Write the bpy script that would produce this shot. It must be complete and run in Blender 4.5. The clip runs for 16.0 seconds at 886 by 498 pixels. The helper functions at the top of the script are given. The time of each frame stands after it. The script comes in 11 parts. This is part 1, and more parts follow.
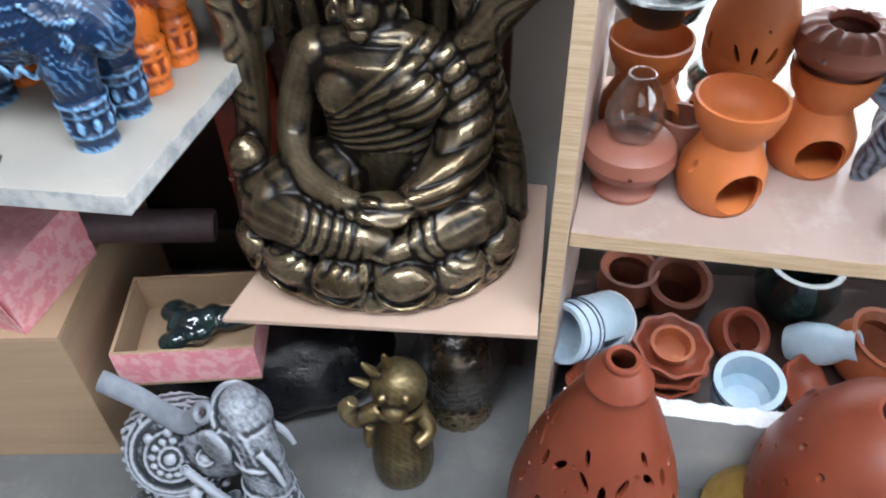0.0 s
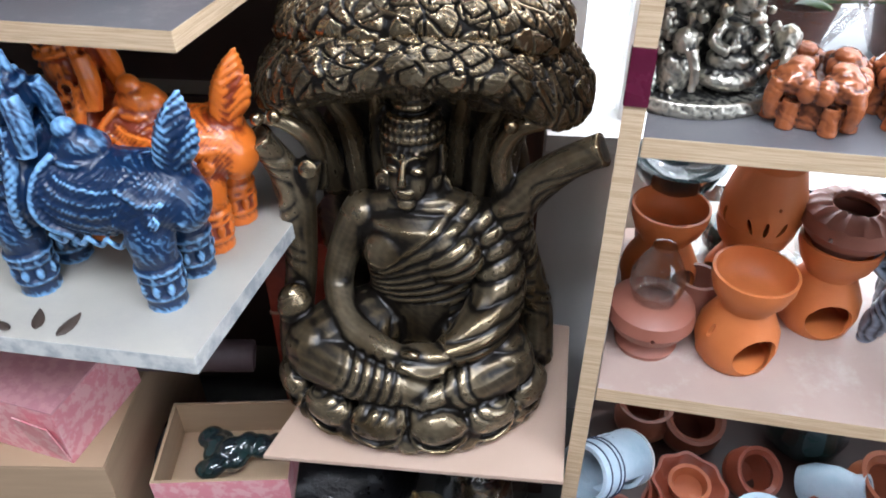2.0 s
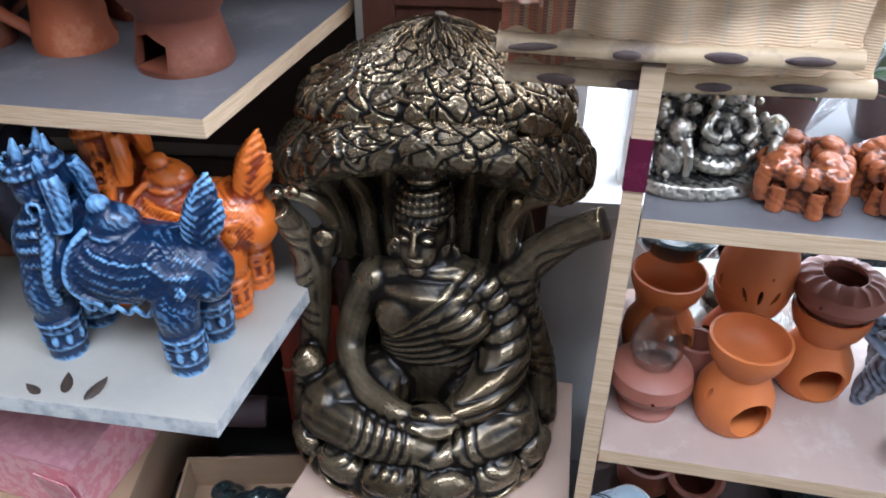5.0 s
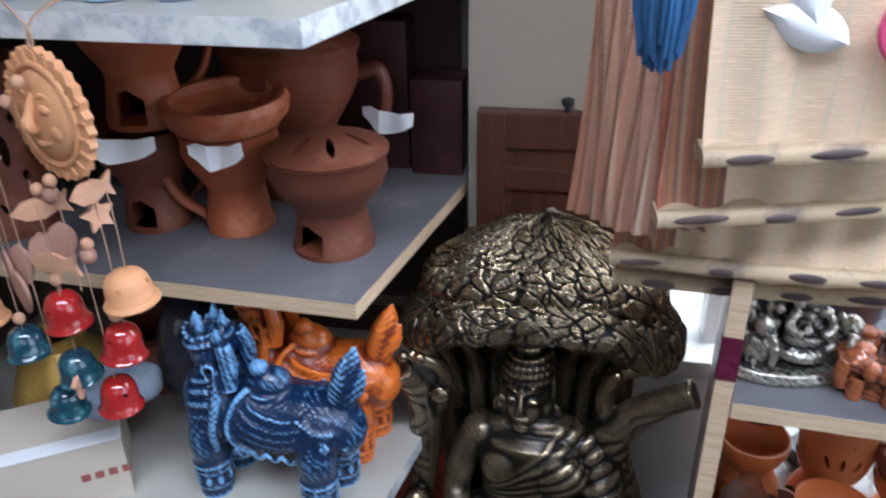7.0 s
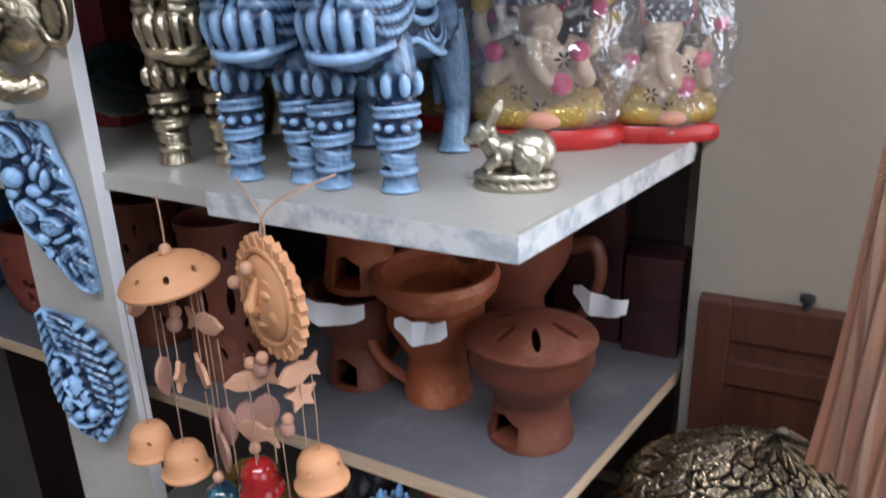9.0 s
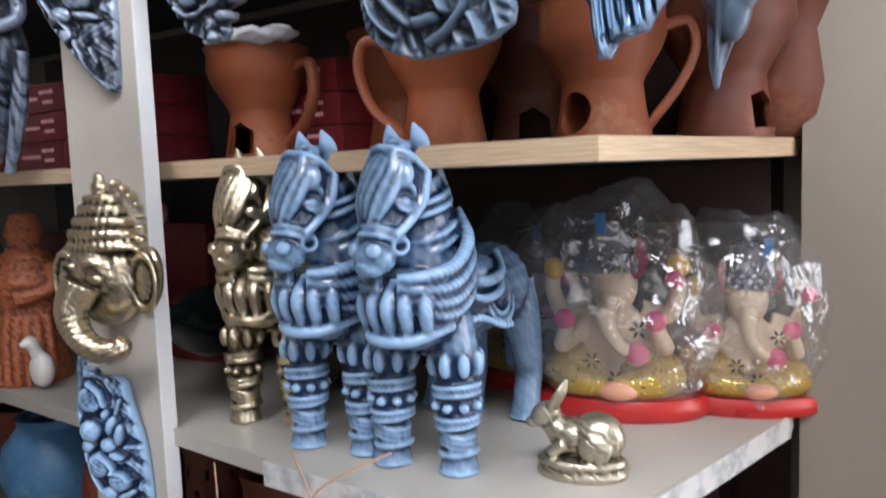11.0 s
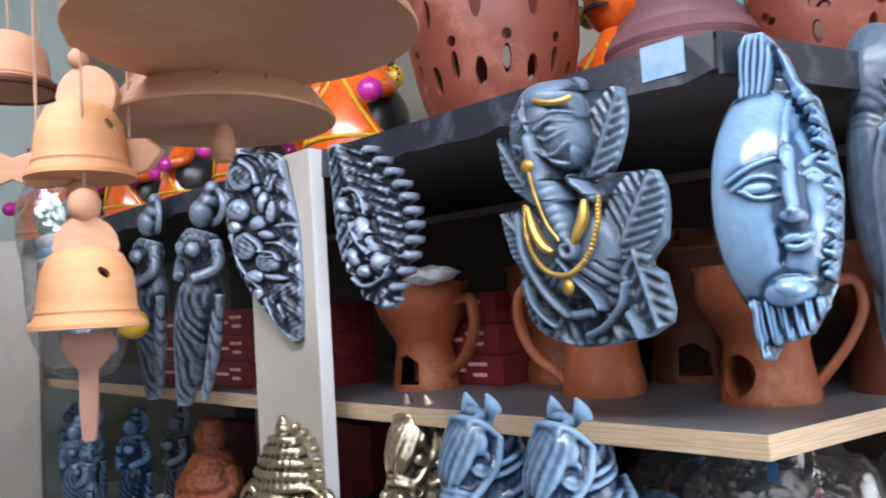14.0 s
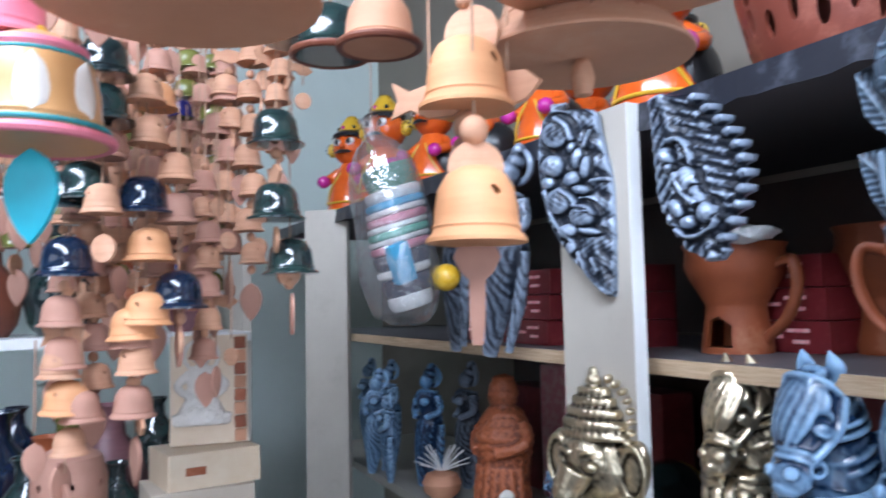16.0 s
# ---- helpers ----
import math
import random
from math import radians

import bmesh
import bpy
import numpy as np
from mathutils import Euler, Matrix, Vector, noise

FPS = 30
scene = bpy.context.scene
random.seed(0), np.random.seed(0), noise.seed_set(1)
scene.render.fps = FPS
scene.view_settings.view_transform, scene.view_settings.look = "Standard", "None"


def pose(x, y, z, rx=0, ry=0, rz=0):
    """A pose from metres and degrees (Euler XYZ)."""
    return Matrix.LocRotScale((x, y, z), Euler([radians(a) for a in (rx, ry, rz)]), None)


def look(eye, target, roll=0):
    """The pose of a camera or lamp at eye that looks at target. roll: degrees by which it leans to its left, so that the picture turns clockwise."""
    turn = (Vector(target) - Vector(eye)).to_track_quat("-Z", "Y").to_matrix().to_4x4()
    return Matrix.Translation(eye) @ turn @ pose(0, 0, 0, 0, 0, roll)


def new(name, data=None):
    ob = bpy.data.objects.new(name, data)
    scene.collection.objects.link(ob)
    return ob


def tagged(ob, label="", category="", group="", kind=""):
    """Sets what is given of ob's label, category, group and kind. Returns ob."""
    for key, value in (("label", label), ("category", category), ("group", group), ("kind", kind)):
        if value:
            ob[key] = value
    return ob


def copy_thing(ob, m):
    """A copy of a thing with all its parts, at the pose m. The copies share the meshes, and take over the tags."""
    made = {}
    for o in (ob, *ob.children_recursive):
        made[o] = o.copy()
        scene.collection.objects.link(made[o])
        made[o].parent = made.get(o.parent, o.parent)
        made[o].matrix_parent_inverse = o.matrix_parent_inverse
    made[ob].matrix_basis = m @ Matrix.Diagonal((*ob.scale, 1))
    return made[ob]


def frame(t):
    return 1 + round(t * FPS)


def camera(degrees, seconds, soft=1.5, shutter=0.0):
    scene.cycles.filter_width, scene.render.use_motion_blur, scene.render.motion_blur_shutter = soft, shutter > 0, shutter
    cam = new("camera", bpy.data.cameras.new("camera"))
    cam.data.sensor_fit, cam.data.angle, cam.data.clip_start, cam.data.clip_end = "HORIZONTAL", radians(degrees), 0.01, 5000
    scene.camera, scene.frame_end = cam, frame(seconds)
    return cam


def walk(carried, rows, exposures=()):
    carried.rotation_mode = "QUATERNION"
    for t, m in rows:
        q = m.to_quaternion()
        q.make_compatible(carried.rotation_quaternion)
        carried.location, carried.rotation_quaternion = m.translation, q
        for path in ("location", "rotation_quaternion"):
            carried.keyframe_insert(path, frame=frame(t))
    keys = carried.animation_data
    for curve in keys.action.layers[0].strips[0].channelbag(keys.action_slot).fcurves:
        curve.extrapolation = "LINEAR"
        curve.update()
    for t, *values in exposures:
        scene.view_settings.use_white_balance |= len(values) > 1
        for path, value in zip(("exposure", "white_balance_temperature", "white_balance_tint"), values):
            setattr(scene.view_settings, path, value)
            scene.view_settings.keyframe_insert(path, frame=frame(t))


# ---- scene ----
cam = camera(59.8, 16.0, soft=1.8, shutter=0.5)
PATH = [
    (0, (0.042, 0.092, 1.002), (-0.079, 1.525, -0.388), -1.4),
    (0.5, (0.031, 0.089, 1.025), (-0.14, 1.559, -0.321), -1.6),
    (1, (0.016, 0.085, 1.045), (-0.16, 1.601, -0.248), -1.1),
    (1.5, (0.013, 0.096, 1.066), (-0.147, 1.641, -0.194), -0.5),
    (2, (0.007, 0.094, 1.097), (-0.127, 1.663, -0.136), -0.0),
    (2.5, (0.005, 0.092, 1.103), (-0.13, 1.673, -0.115), -0.2),
    (3, (0.005, 0.091, 1.104), (-0.127, 1.683, -0.099), -0.2),
    (3.5, (0.005, 0.089, 1.114), (-0.122, 1.692, -0.075), 0.0),
    (6, (-0.012, 0.055, 1.201), (-0.198, 1.727, 0.12), -0.4),
    (6.5, (-0.027, 0.023, 1.244), (-0.261, 1.733, 0.234), -1.1),
    (7, (-0.045, 0.02, 1.267), (-0.363, 1.758, 0.331), -1.0),
    (7.5, (-0.063, 0.029, 1.294), (-0.502, 1.764, 0.402), -1.1),
    (8, (-0.075, 0.059, 1.309), (-0.671, 1.778, 0.478), -1.6),
    (8.2, (-0.079, 0.06, 1.325), (-0.726, 1.761, 0.497), -1.8),
    (10.3, (-0.059, 0.158, 1.352), (-1.1, 1.83, 1.009), -1.4),
    (10.5, (-0.061, 0.158, 1.366), (-1.123, 1.825, 1.063), -1.6),
    (11, (-0.051, 0.146, 1.398), (-1.168, 1.794, 1.202), -2.1),
    (11.5, (-0.042, 0.142, 1.43), (-1.193, 1.774, 1.314), -2.2),
    (12, (-0.034, 0.137, 1.458), (-1.223, 1.744, 1.416), -2.2),
    (12.5, (-0.027, 0.123, 1.48), (-1.249, 1.706, 1.494), -2.3),
    (13, (-0.03, 0.127, 1.501), (-1.291, 1.678, 1.57), -2.7),
    (13.5, (-0.035, 0.123, 1.516), (-1.347, 1.628, 1.625), -3.2),
    (14, (-0.038, 0.118, 1.523), (-1.435, 1.542, 1.662), -3.6),
    (14.5, (-0.047, 0.112, 1.522), (-1.531, 1.446, 1.668), -3.6),
    (15, (-0.055, 0.1, 1.516), (-1.636, 1.315, 1.666), -3.0),
    (15.5, (-0.063, 0.079, 1.509), (-1.748, 1.147, 1.657), -2.1),
    (16, (-0.074, 0.056, 1.487), (-1.85, 0.965, 1.624), -1.2),
]
walk(cam, [(t, look(eye, target, roll)) for t, eye, target, roll in PATH], [(0.0, 0.38, 6000, 11), (3.5, 0.14, 5700, 14), (6.5, -0.14, 5500, 14), (8.0, -0.38, 5600, 15), (10.5, -0.37, 6200, 17), (11.5, -0.20, 6250, 17), (14.0, -0.22, 6050, 16), (16.0, 0.0, 5500, 14)])

# ---- world and light ----
world = bpy.data.worlds.new("daylight")
scene.world = world
world.use_nodes = True
wn = world.node_tree.nodes
sky = wn.new("ShaderNodeTexSky")
sky.sky_type, sky.sun_disc = "NISHITA", False
sky.sun_elevation, sky.sun_rotation = radians(48), radians(70)
wn["Background"].inputs["Strength"].default_value = 0.012
world.node_tree.links.new(sky.outputs["Color"], wn["Background"].inputs["Color"])


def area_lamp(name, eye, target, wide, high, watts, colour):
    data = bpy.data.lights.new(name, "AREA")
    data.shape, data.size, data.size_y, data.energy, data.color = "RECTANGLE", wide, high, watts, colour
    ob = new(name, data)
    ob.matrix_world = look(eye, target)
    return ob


sun_data = bpy.data.lights.new("sun", "SUN")
sun_data.energy, sun_data.angle, sun_data.color = 2.0, radians(0.6), (1.0, 0.95, 0.88)
new("sun", sun_data).matrix_world = look((0.0, 0.0, 6.0), (0.0 - 0.63, 0.0 - 0.23, 5.25))
# side opening and window daylight, plus unseen overhead and front lamps added as fill
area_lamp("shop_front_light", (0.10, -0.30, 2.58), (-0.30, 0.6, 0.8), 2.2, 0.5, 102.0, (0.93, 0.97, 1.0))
area_lamp("street_side_light", (0.35, -2.1, 1.9), (-0.6, 0.6, 1.1), 1.8, 1.1, 12.0, (1.0, 0.97, 0.93))
area_lamp("east_opening_light", (2.10, -0.40, 1.55), (-0.45, 0.70, 0.60), 1.8, 1.7, 34.0, (0.92, 0.97, 1.0))
area_lamp("window_light", (0.62, 1.01, 1.02), (0.3, 0.0, 0.5), 1.0, 1.1, 20.0, (0.95, 0.98, 1.0))

# ---- mesh tools ----
def add_box(bm, size, centre=(0, 0, 0), turn=(0, 0, 0), bevel=0.0):
    made = bmesh.ops.create_cube(bm, size=1.0, matrix=pose(*centre, *turn) @ Matrix.Diagonal((*size, 1)))
    if bevel:
        edges = list({e for v in made["verts"] for e in v.link_edges})
        bmesh.ops.bevel(bm, geom=edges, offset=bevel, segments=2, affect="EDGES", profile=0.7)
    return bm


def add_prism(bm, outline, z0, z1, bevel=0.0):
    low = [bm.verts.new((x, y, z0)) for x, y in outline]
    high = [bm.verts.new((x, y, z1)) for x, y in outline]
    n = len(outline)
    faces = [bm.faces.new(high), bm.faces.new(low[::-1])]
    faces += [bm.faces.new((low[i], low[(i + 1) % n], high[(i + 1) % n], high[i])) for i in range(n)]
    bmesh.ops.recalc_face_normals(bm, faces=faces)
    if bevel:
        edges = list({e for f in faces for e in f.edges})
        bmesh.ops.bevel(bm, geom=edges, offset=bevel, segments=2, affect="EDGES", profile=0.7)
    return bm


def add_lathe(bm, profile, segments=40, m=Matrix.Identity(4), wobble=0.0):
    """Turns (radius, height) pairs about z; a radius of 0 closes on the axis."""
    rings = []
    for r, z in profile:
        if r < 1e-5:
            rings.append([bm.verts.new(m @ Vector((0, 0, z)))])
        else:
            rings.append([bm.verts.new(m @ Vector((r * math.cos(a) * (1 + wobble * math.sin(2 * a + 40 * z)), r * math.sin(a), z)))
                          for a in (2 * math.pi * k / segments for k in range(segments))])
    for a, b in zip(rings, rings[1:]):
        for k in range(segments):
            quad = [a[k % len(a)], a[(k + 1) % len(a)], b[(k + 1) % len(b)], b[k % len(b)]]
            face = [v for i, v in enumerate(quad) if v not in quad[:i]]
            if len(face) > 2:
                bm.faces.new(face)
    return bm


def add_globe(bm, m, u=18, v=12):
    """A unit ball, moved by m."""
    rings = []
    for j in range(1, v):
        b = math.pi * j / v
        rings.append([bm.verts.new(m @ Vector((math.sin(b) * math.cos(2 * math.pi * k / u), math.sin(b) * math.sin(2 * math.pi * k / u), -math.cos(b)))) for k in range(u)])
    low, high = bm.verts.new(m @ Vector((0, 0, -1))), bm.verts.new(m @ Vector((0, 0, 1)))
    for k in range(u):
        n = (k + 1) % u
        bm.faces.new((low, rings[0][n], rings[0][k]))
        bm.faces.new((rings[-1][k], rings[-1][n], high))
        for a, b in zip(rings, rings[1:]):
            bm.faces.new((a[k], a[n], b[n], b[k]))
    return bm


def add_ball(bm, centre, radii, turn=(0, 0, 0), u=18, v=12):
    if not isinstance(radii, (tuple, list)):
        radii = (radii,) * 3
    return add_globe(bm, pose(*centre, *turn) @ Matrix.Diagonal((*radii, 1)), u, v)


def smooth_line(points, steps=6):
    """Points along a smooth line through the given ones; any further numbers of a point glide along."""
    pts = [np.array(p, float) for p in points]
    pts = [2 * pts[0] - pts[1]] + pts + [2 * pts[-1] - pts[-2]]
    out = []
    for i in range(1, len(pts) - 2):
        a, b, c, d = pts[i - 1:i + 3]
        for k in range(steps):
            t = k / steps
            out.append(0.5 * (2 * b + (c - a) * t + (2 * a - 5 * b + 4 * c - d) * t * t + (3 * b - a - 3 * c + d) * t**3))
    return out + [pts[-2]]


def add_tube(bm, points, radius=None, segments=10, steps=5, flat=1.0):
    """A round bar along points (x, y, z) or (x, y, z, radius), with closed ends."""
    pts = [tuple(p) + ((radius,) if len(p) == 3 else ()) for p in points]
    line = smooth_line(pts, steps) if steps > 1 else [np.array(p, float) for p in pts]
    rings, side = [], None
    for i, p in enumerate(line):
        way = Vector(line[min(i + 1, len(line) - 1)][:3] - line[max(i - 1, 0)][:3])
        way = way.normalized() if way.length > 1e-9 else Vector((0, 0, 1))
        if side is None:
            side = way.orthogonal().normalized()
        side = (side - way * side.dot(way)).normalized()
        other = way.cross(side)
        r = max(float(p[3]), 1e-4)
        rings.append([bm.verts.new(Vector(p[:3]) + r * (math.cos(a) * side + flat * math.sin(a) * other))
                      for a in (2 * math.pi * k / segments for k in range(segments))])
    for a, b in zip(rings, rings[1:]):
        for k in range(segments):
            bm.faces.new((a[k], a[(k + 1) % segments], b[(k + 1) % segments], b[k]))
    bm.faces.new(rings[0][::-1]), bm.faces.new(rings[-1])
    return bm


def add_ring(bm, centre, radius, thick, turn=(0, 0, 0), segments=24, minor=8, squash=1.0):
    m = pose(*centre, *turn) @ Matrix.Diagonal((1, squash, 1, 1))
    rings = []
    for k in range(segments):
        a = 2 * math.pi * k / segments
        rings.append([bm.verts.new(m @ Vector(((radius + thick * math.cos(b)) * math.cos(a), (radius + thick * math.cos(b)) * math.sin(a), thick * math.sin(b))))
                      for b in (2 * math.pi * j / minor for j in range(minor))])
    for i in range(segments):
        a, b = rings[i], rings[(i + 1) % segments]
        for j in range(minor):
            bm.faces.new((a[j], b[j], b[(j + 1) % minor], a[(j + 1) % minor]))
    return bm


def add_leaf(bm, m, length, width, thick=0.002, curl=0.15, veins=5, rows=10):
    """A leaf that lies along +y of m, with a ridge down its middle and slanting veins."""
    grid = []
    for i in range(rows + 1):
        t = i / rows
        half = width / 2 * math.sin(math.pi * t**0.8) ** 0.8 + 1e-4
        row = []
        for j in range(-3, 4):
            s = j / 3
            z = curl * length * (0.25 - (t - 0.5) ** 2) + thick * (1 - abs(s)) + 0.24 * thick * math.sin(2 * math.pi * (t * veins + 0.8 * abs(s)))
            row.append(bm.verts.new(m @ Vector((s * half, t * length, z - 0.3 * half * s * s))))
        grid.append(row)
    for a, b in zip(grid, grid[1:]):
        for j in range(6):
            bm.faces.new((a[j], a[j + 1], b[j + 1], b[j]))
    return bm


def finish(bm, material, smooth=True, angle=40):
    bmesh.ops.recalc_face_normals(bm, faces=bm.faces[:])
    data = bpy.data.meshes.new("mesh")
    bm.to_mesh(data)
    bm.free()
    data.polygons.foreach_set("use_smooth", [smooth] * len(data.polygons))
    if smooth and angle:
        data.set_sharp_from_angle(angle=radians(angle))
    for one in material if isinstance(material, (list, tuple)) else [material]:
        data.materials.append(one)
    return data


def part(name, bm, material, parent=None, label="", m=None, smooth=True, angle=40):
    """One mesh object, under a thing or a part where one is given."""
    data = bm if isinstance(bm, bpy.types.Mesh) else finish(bm, material, smooth, angle)
    ob = new(name, data)
    if parent:
        ob.parent = parent
    if m is not None:
        ob.matrix_basis = m
    return tagged(ob, label)


def thing(name, label, category, m, group="", kind=""):
    """An empty at a thing's base, for its parts."""
    ob = new(name)
    ob.empty_display_size = 0.02
    ob.matrix_basis = m
    return tagged(ob, label, category, group, kind)


def settled(ob):
    """The mesh of ob with its modifiers worked in; ob goes."""
    bpy.context.view_layer.update()
    data = bpy.data.meshes.new_from_object(ob.evaluated_get(bpy.context.evaluated_depsgraph_get()))
    bpy.data.objects.remove(ob)
    return data


SOLVER = "MANIFOLD"


def carved_out(bm, cutter, material, angle=35):
    """The body less the cutter."""
    body, tool = new("body_raw", finish(bm, material, True, 0)), new("tool_raw", finish(cutter, material, False, 0))
    mod = body.modifiers.new("cut", "BOOLEAN")
    mod.operation, mod.object, mod.solver = "DIFFERENCE", tool, SOLVER
    data = settled(body)
    bpy.data.objects.remove(tool)
    data.polygons.foreach_set("use_smooth", [True] * len(data.polygons))
    data.set_sharp_from_angle(angle=radians(angle))
    return data


def sculpted(bm, material, voxel, carve=None, soften=3, extra=None):
    """Many lumps grown into one skin, its relief carved by carve(places, normals), with extra pieces laid on."""
    ob = new("clay_raw", finish(bm, material, True, 0))
    mod = ob.modifiers.new("skin", "REMESH")
    mod.mode, mod.voxel_size, mod.use_smooth_shade = "VOXEL", voxel, True
    if soften:
        mod = ob.modifiers.new("soften", "SMOOTH")
        mod.factor, mod.iterations = 0.5, soften
    data = settled(ob)
    if carve:
        n = len(data.vertices)
        co, no = np.empty(3 * n), np.empty(3 * n)
        data.vertices.foreach_get("co", co)
        data.vertex_normals.foreach_get("vector", no)
        co, no = co.reshape(-1, 3), no.reshape(-1, 3)
        co = co + no * carve(co, no)[:, None]
        data.vertices.foreach_set("co", co.ravel())
        data.update()
    if extra is not None:
        more = bmesh.new()
        more.from_mesh(data)
        rest = bpy.data.meshes.new("rest")
        extra.to_mesh(rest)
        extra.free()
        more.from_mesh(rest)
        bpy.data.meshes.remove(rest)
        bpy.data.meshes.remove(data)
        data = finish(more, material, True, 0)
    if not data.materials:
        data.materials.append(material)
    data.polygons.foreach_set("use_smooth", [True] * len(data.polygons))
    return rubbed(data)


def rubbed(data, reach=24, scale=0.0028):
    """Marks how far each point of a moulding stands proud of its surroundings, for paint rubbed over the relief."""
    n = len(data.vertices)
    co, no, ed = np.empty(3 * n), np.empty(3 * n), np.empty(2 * len(data.edges), dtype=np.int64)
    data.vertices.foreach_get("co", co), data.vertex_normals.foreach_get("vector", no), data.edges.foreach_get("vertices", ed)
    co, no, ed = co.reshape(-1, 3), no.reshape(-1, 3), ed.reshape(-1, 2)
    a, b = np.r_[ed[:, 0], ed[:, 1]], np.r_[ed[:, 1], ed[:, 0]]
    count = np.maximum(np.bincount(a, minlength=n), 1)
    flat = co.copy()
    for _ in range(reach):
        flat = np.stack([np.bincount(a, weights=flat[b, k], minlength=n) / count for k in range(3)], 1)
    rise = np.clip(0.5 + 0.5 * ((co - flat) * no).sum(1) / scale, 0, 1)
    mark = data.attributes.new("rub", "FLOAT", "POINT")
    mark.data.foreach_set("value", rise.astype(np.float32))
    return data


def relief(rows, height, material, tall, unit, step=0.0011, back=0.005, round_edge=0.005):
    """A moulded plate: rows of (depth from the top, left, right) give its outline and height(x, y) its front, in units of its own."""
    d, lo, hi = (np.array(v, float) for v in zip(*rows))
    n = int(tall / step)
    m = int((hi.max() - lo.min()) * unit / step)
    yy = np.linspace(d[0], d[-1], n + 1)
    left, right = np.interp(yy, d, lo), np.interp(yy, d, hi)
    s = np.linspace(0, 1, m + 1)
    X = left[:, None] + (right - left)[:, None] * s[None]
    Y = np.repeat(yy[:, None], m + 1, 1)
    H = height(X, Y)
    rim = np.minimum(np.minimum(X - left[:, None], right[:, None] - X), np.minimum(Y - d[0], d[-1] - Y)) * unit
    H = H * np.sqrt(np.clip(rim / round_edge, 0.05, 1)) + 0.001
    mid = (lo.min() + hi.max()) / 2
    front = np.stack([(X - mid) * unit, -H, (d[-1] - Y) * unit], -1).reshape(-1, 3)
    grid = np.arange((n + 1) * (m + 1)).reshape(n + 1, m + 1)
    faces = np.stack([grid[:-1, :-1], grid[1:, :-1], grid[1:, 1:], grid[:-1, 1:]], -1).reshape(-1, 4).tolist()
    edge = np.concatenate([grid[0], grid[1:, -1], grid[-1, -2::-1], grid[-2:0:-1, 0]])
    rear = front[edge].copy()
    rear[:, 1] = back
    first = len(front)
    k = len(edge)
    faces += [(int(edge[i]), int(edge[(i + 1) % k]), first + (i + 1) % k, first + i) for i in range(k)]
    faces.append([first + i for i in range(k)])
    data = bpy.data.meshes.new("relief")
    data.from_pydata(np.concatenate([front, rear]).tolist(), [], faces)
    data.validate()
    data.polygons.foreach_set("use_smooth", [True] * len(data.polygons))
    data.materials.append(material)
    return rubbed(data, 30, 0.0019)


def dome(X, Y, cx, cy, rx, ry, h, turn=0.0, flat=0.5):
    """A rounded boss."""
    c, t = math.cos(radians(turn)), math.sin(radians(turn))
    u, v = ((X - cx) * c + (Y - cy) * t) / rx, (-(X - cx) * t + (Y - cy) * c) / ry
    return h * np.clip(1 - u * u - v * v, 0, 1) ** flat


def far_from(X, Y, points):
    """Distance to a bent line."""
    best = np.full(X.shape, 1e9)
    for (ax, ay), (bx, by) in zip(points, points[1:]):
        vx, vy = bx - ax, by - ay
        t = np.clip(((X - ax) * vx + (Y - ay) * vy) / (vx * vx + vy * vy + 1e-9), 0, 1)
        best = np.minimum(best, np.hypot(X - ax - t * vx, Y - ay - t * vy))
    return best


def ridge(X, Y, points, wide, h):
    """A rounded cord along a smooth line."""
    line = [tuple(p) for p in smooth_line(points, 5)]
    return h * np.sqrt(np.clip(1 - (far_from(X, Y, line) / wide) ** 2, 0, 1))


def on_top(base, cord):
    """A cord laid on a surface of that height."""
    return np.where(cord > 0, base + cord, 0.0)


def veined(X, Y, root, tip, wide, h, count=9, cup=0.35):
    """A leaf blade with a midrib and side veins, raised along its middle."""
    vx, vy = tip[0] - root[0], tip[1] - root[1]
    size = math.hypot(vx, vy)
    u, v = ((X - root[0]) * vx + (Y - root[1]) * vy) / size**2, (-(X - root[0]) * vy + (Y - root[1]) * vx) / size**2
    half = wide / size / 2 * np.sin(np.pi * np.clip(u, 0, 1) ** 0.8) ** 0.7 + 1e-6
    inside_it = np.clip((1 - np.abs(v) / half) * 6, 0, 1) * (u > 0) * (u < 1)
    vein = np.abs(np.sin(np.pi * (count * u - 0.8 * count * np.abs(v)))) ** 1.1
    return inside_it * h * (0.72 + cup * (np.abs(v) / half) ** 2 - 0.46 * (1 - vein) * np.clip(np.abs(v) / half * 4, 0, 1) + 0.30 * np.exp(-(np.abs(v) / 0.025) ** 2))


def statue(name, data, label, category, m, group=""):
    ob = new(name, data)
    ob.matrix_basis = m
    return tagged(ob, label, category, group)


def groove(phase, sharp=1.5):
    """Rounded ribs with narrow grooves between, from -1 to 0."""
    return np.abs(np.sin(np.pi * phase)) ** (1 / sharp) - 1


def inside(v, lo, hi, soft):
    return np.clip((v - lo) / soft, 0, 1) * np.clip((hi - v) / soft, 0, 1)


def lumps(co, size, seed=0.0):
    """A cheap lumpy pattern of about that size, between -1 and 1."""
    a, b, c = (co / size * 2 * np.pi / 2).T
    return np.sin(a + seed + 0.7 * np.sin(b * 1.3)) * np.sin(b * 1.1 + 1.3 * np.sin(c + seed)) * np.sin(c * 0.9 + 2 * seed + 0.8 * np.sin(a * 1.2))


# ---- materials ----
def nodes_of(name):
    m = bpy.data.materials.new(name)
    m.use_nodes = True
    t = m.node_tree
    return m, t, t.nodes, t.links, t.nodes["Principled BSDF"]


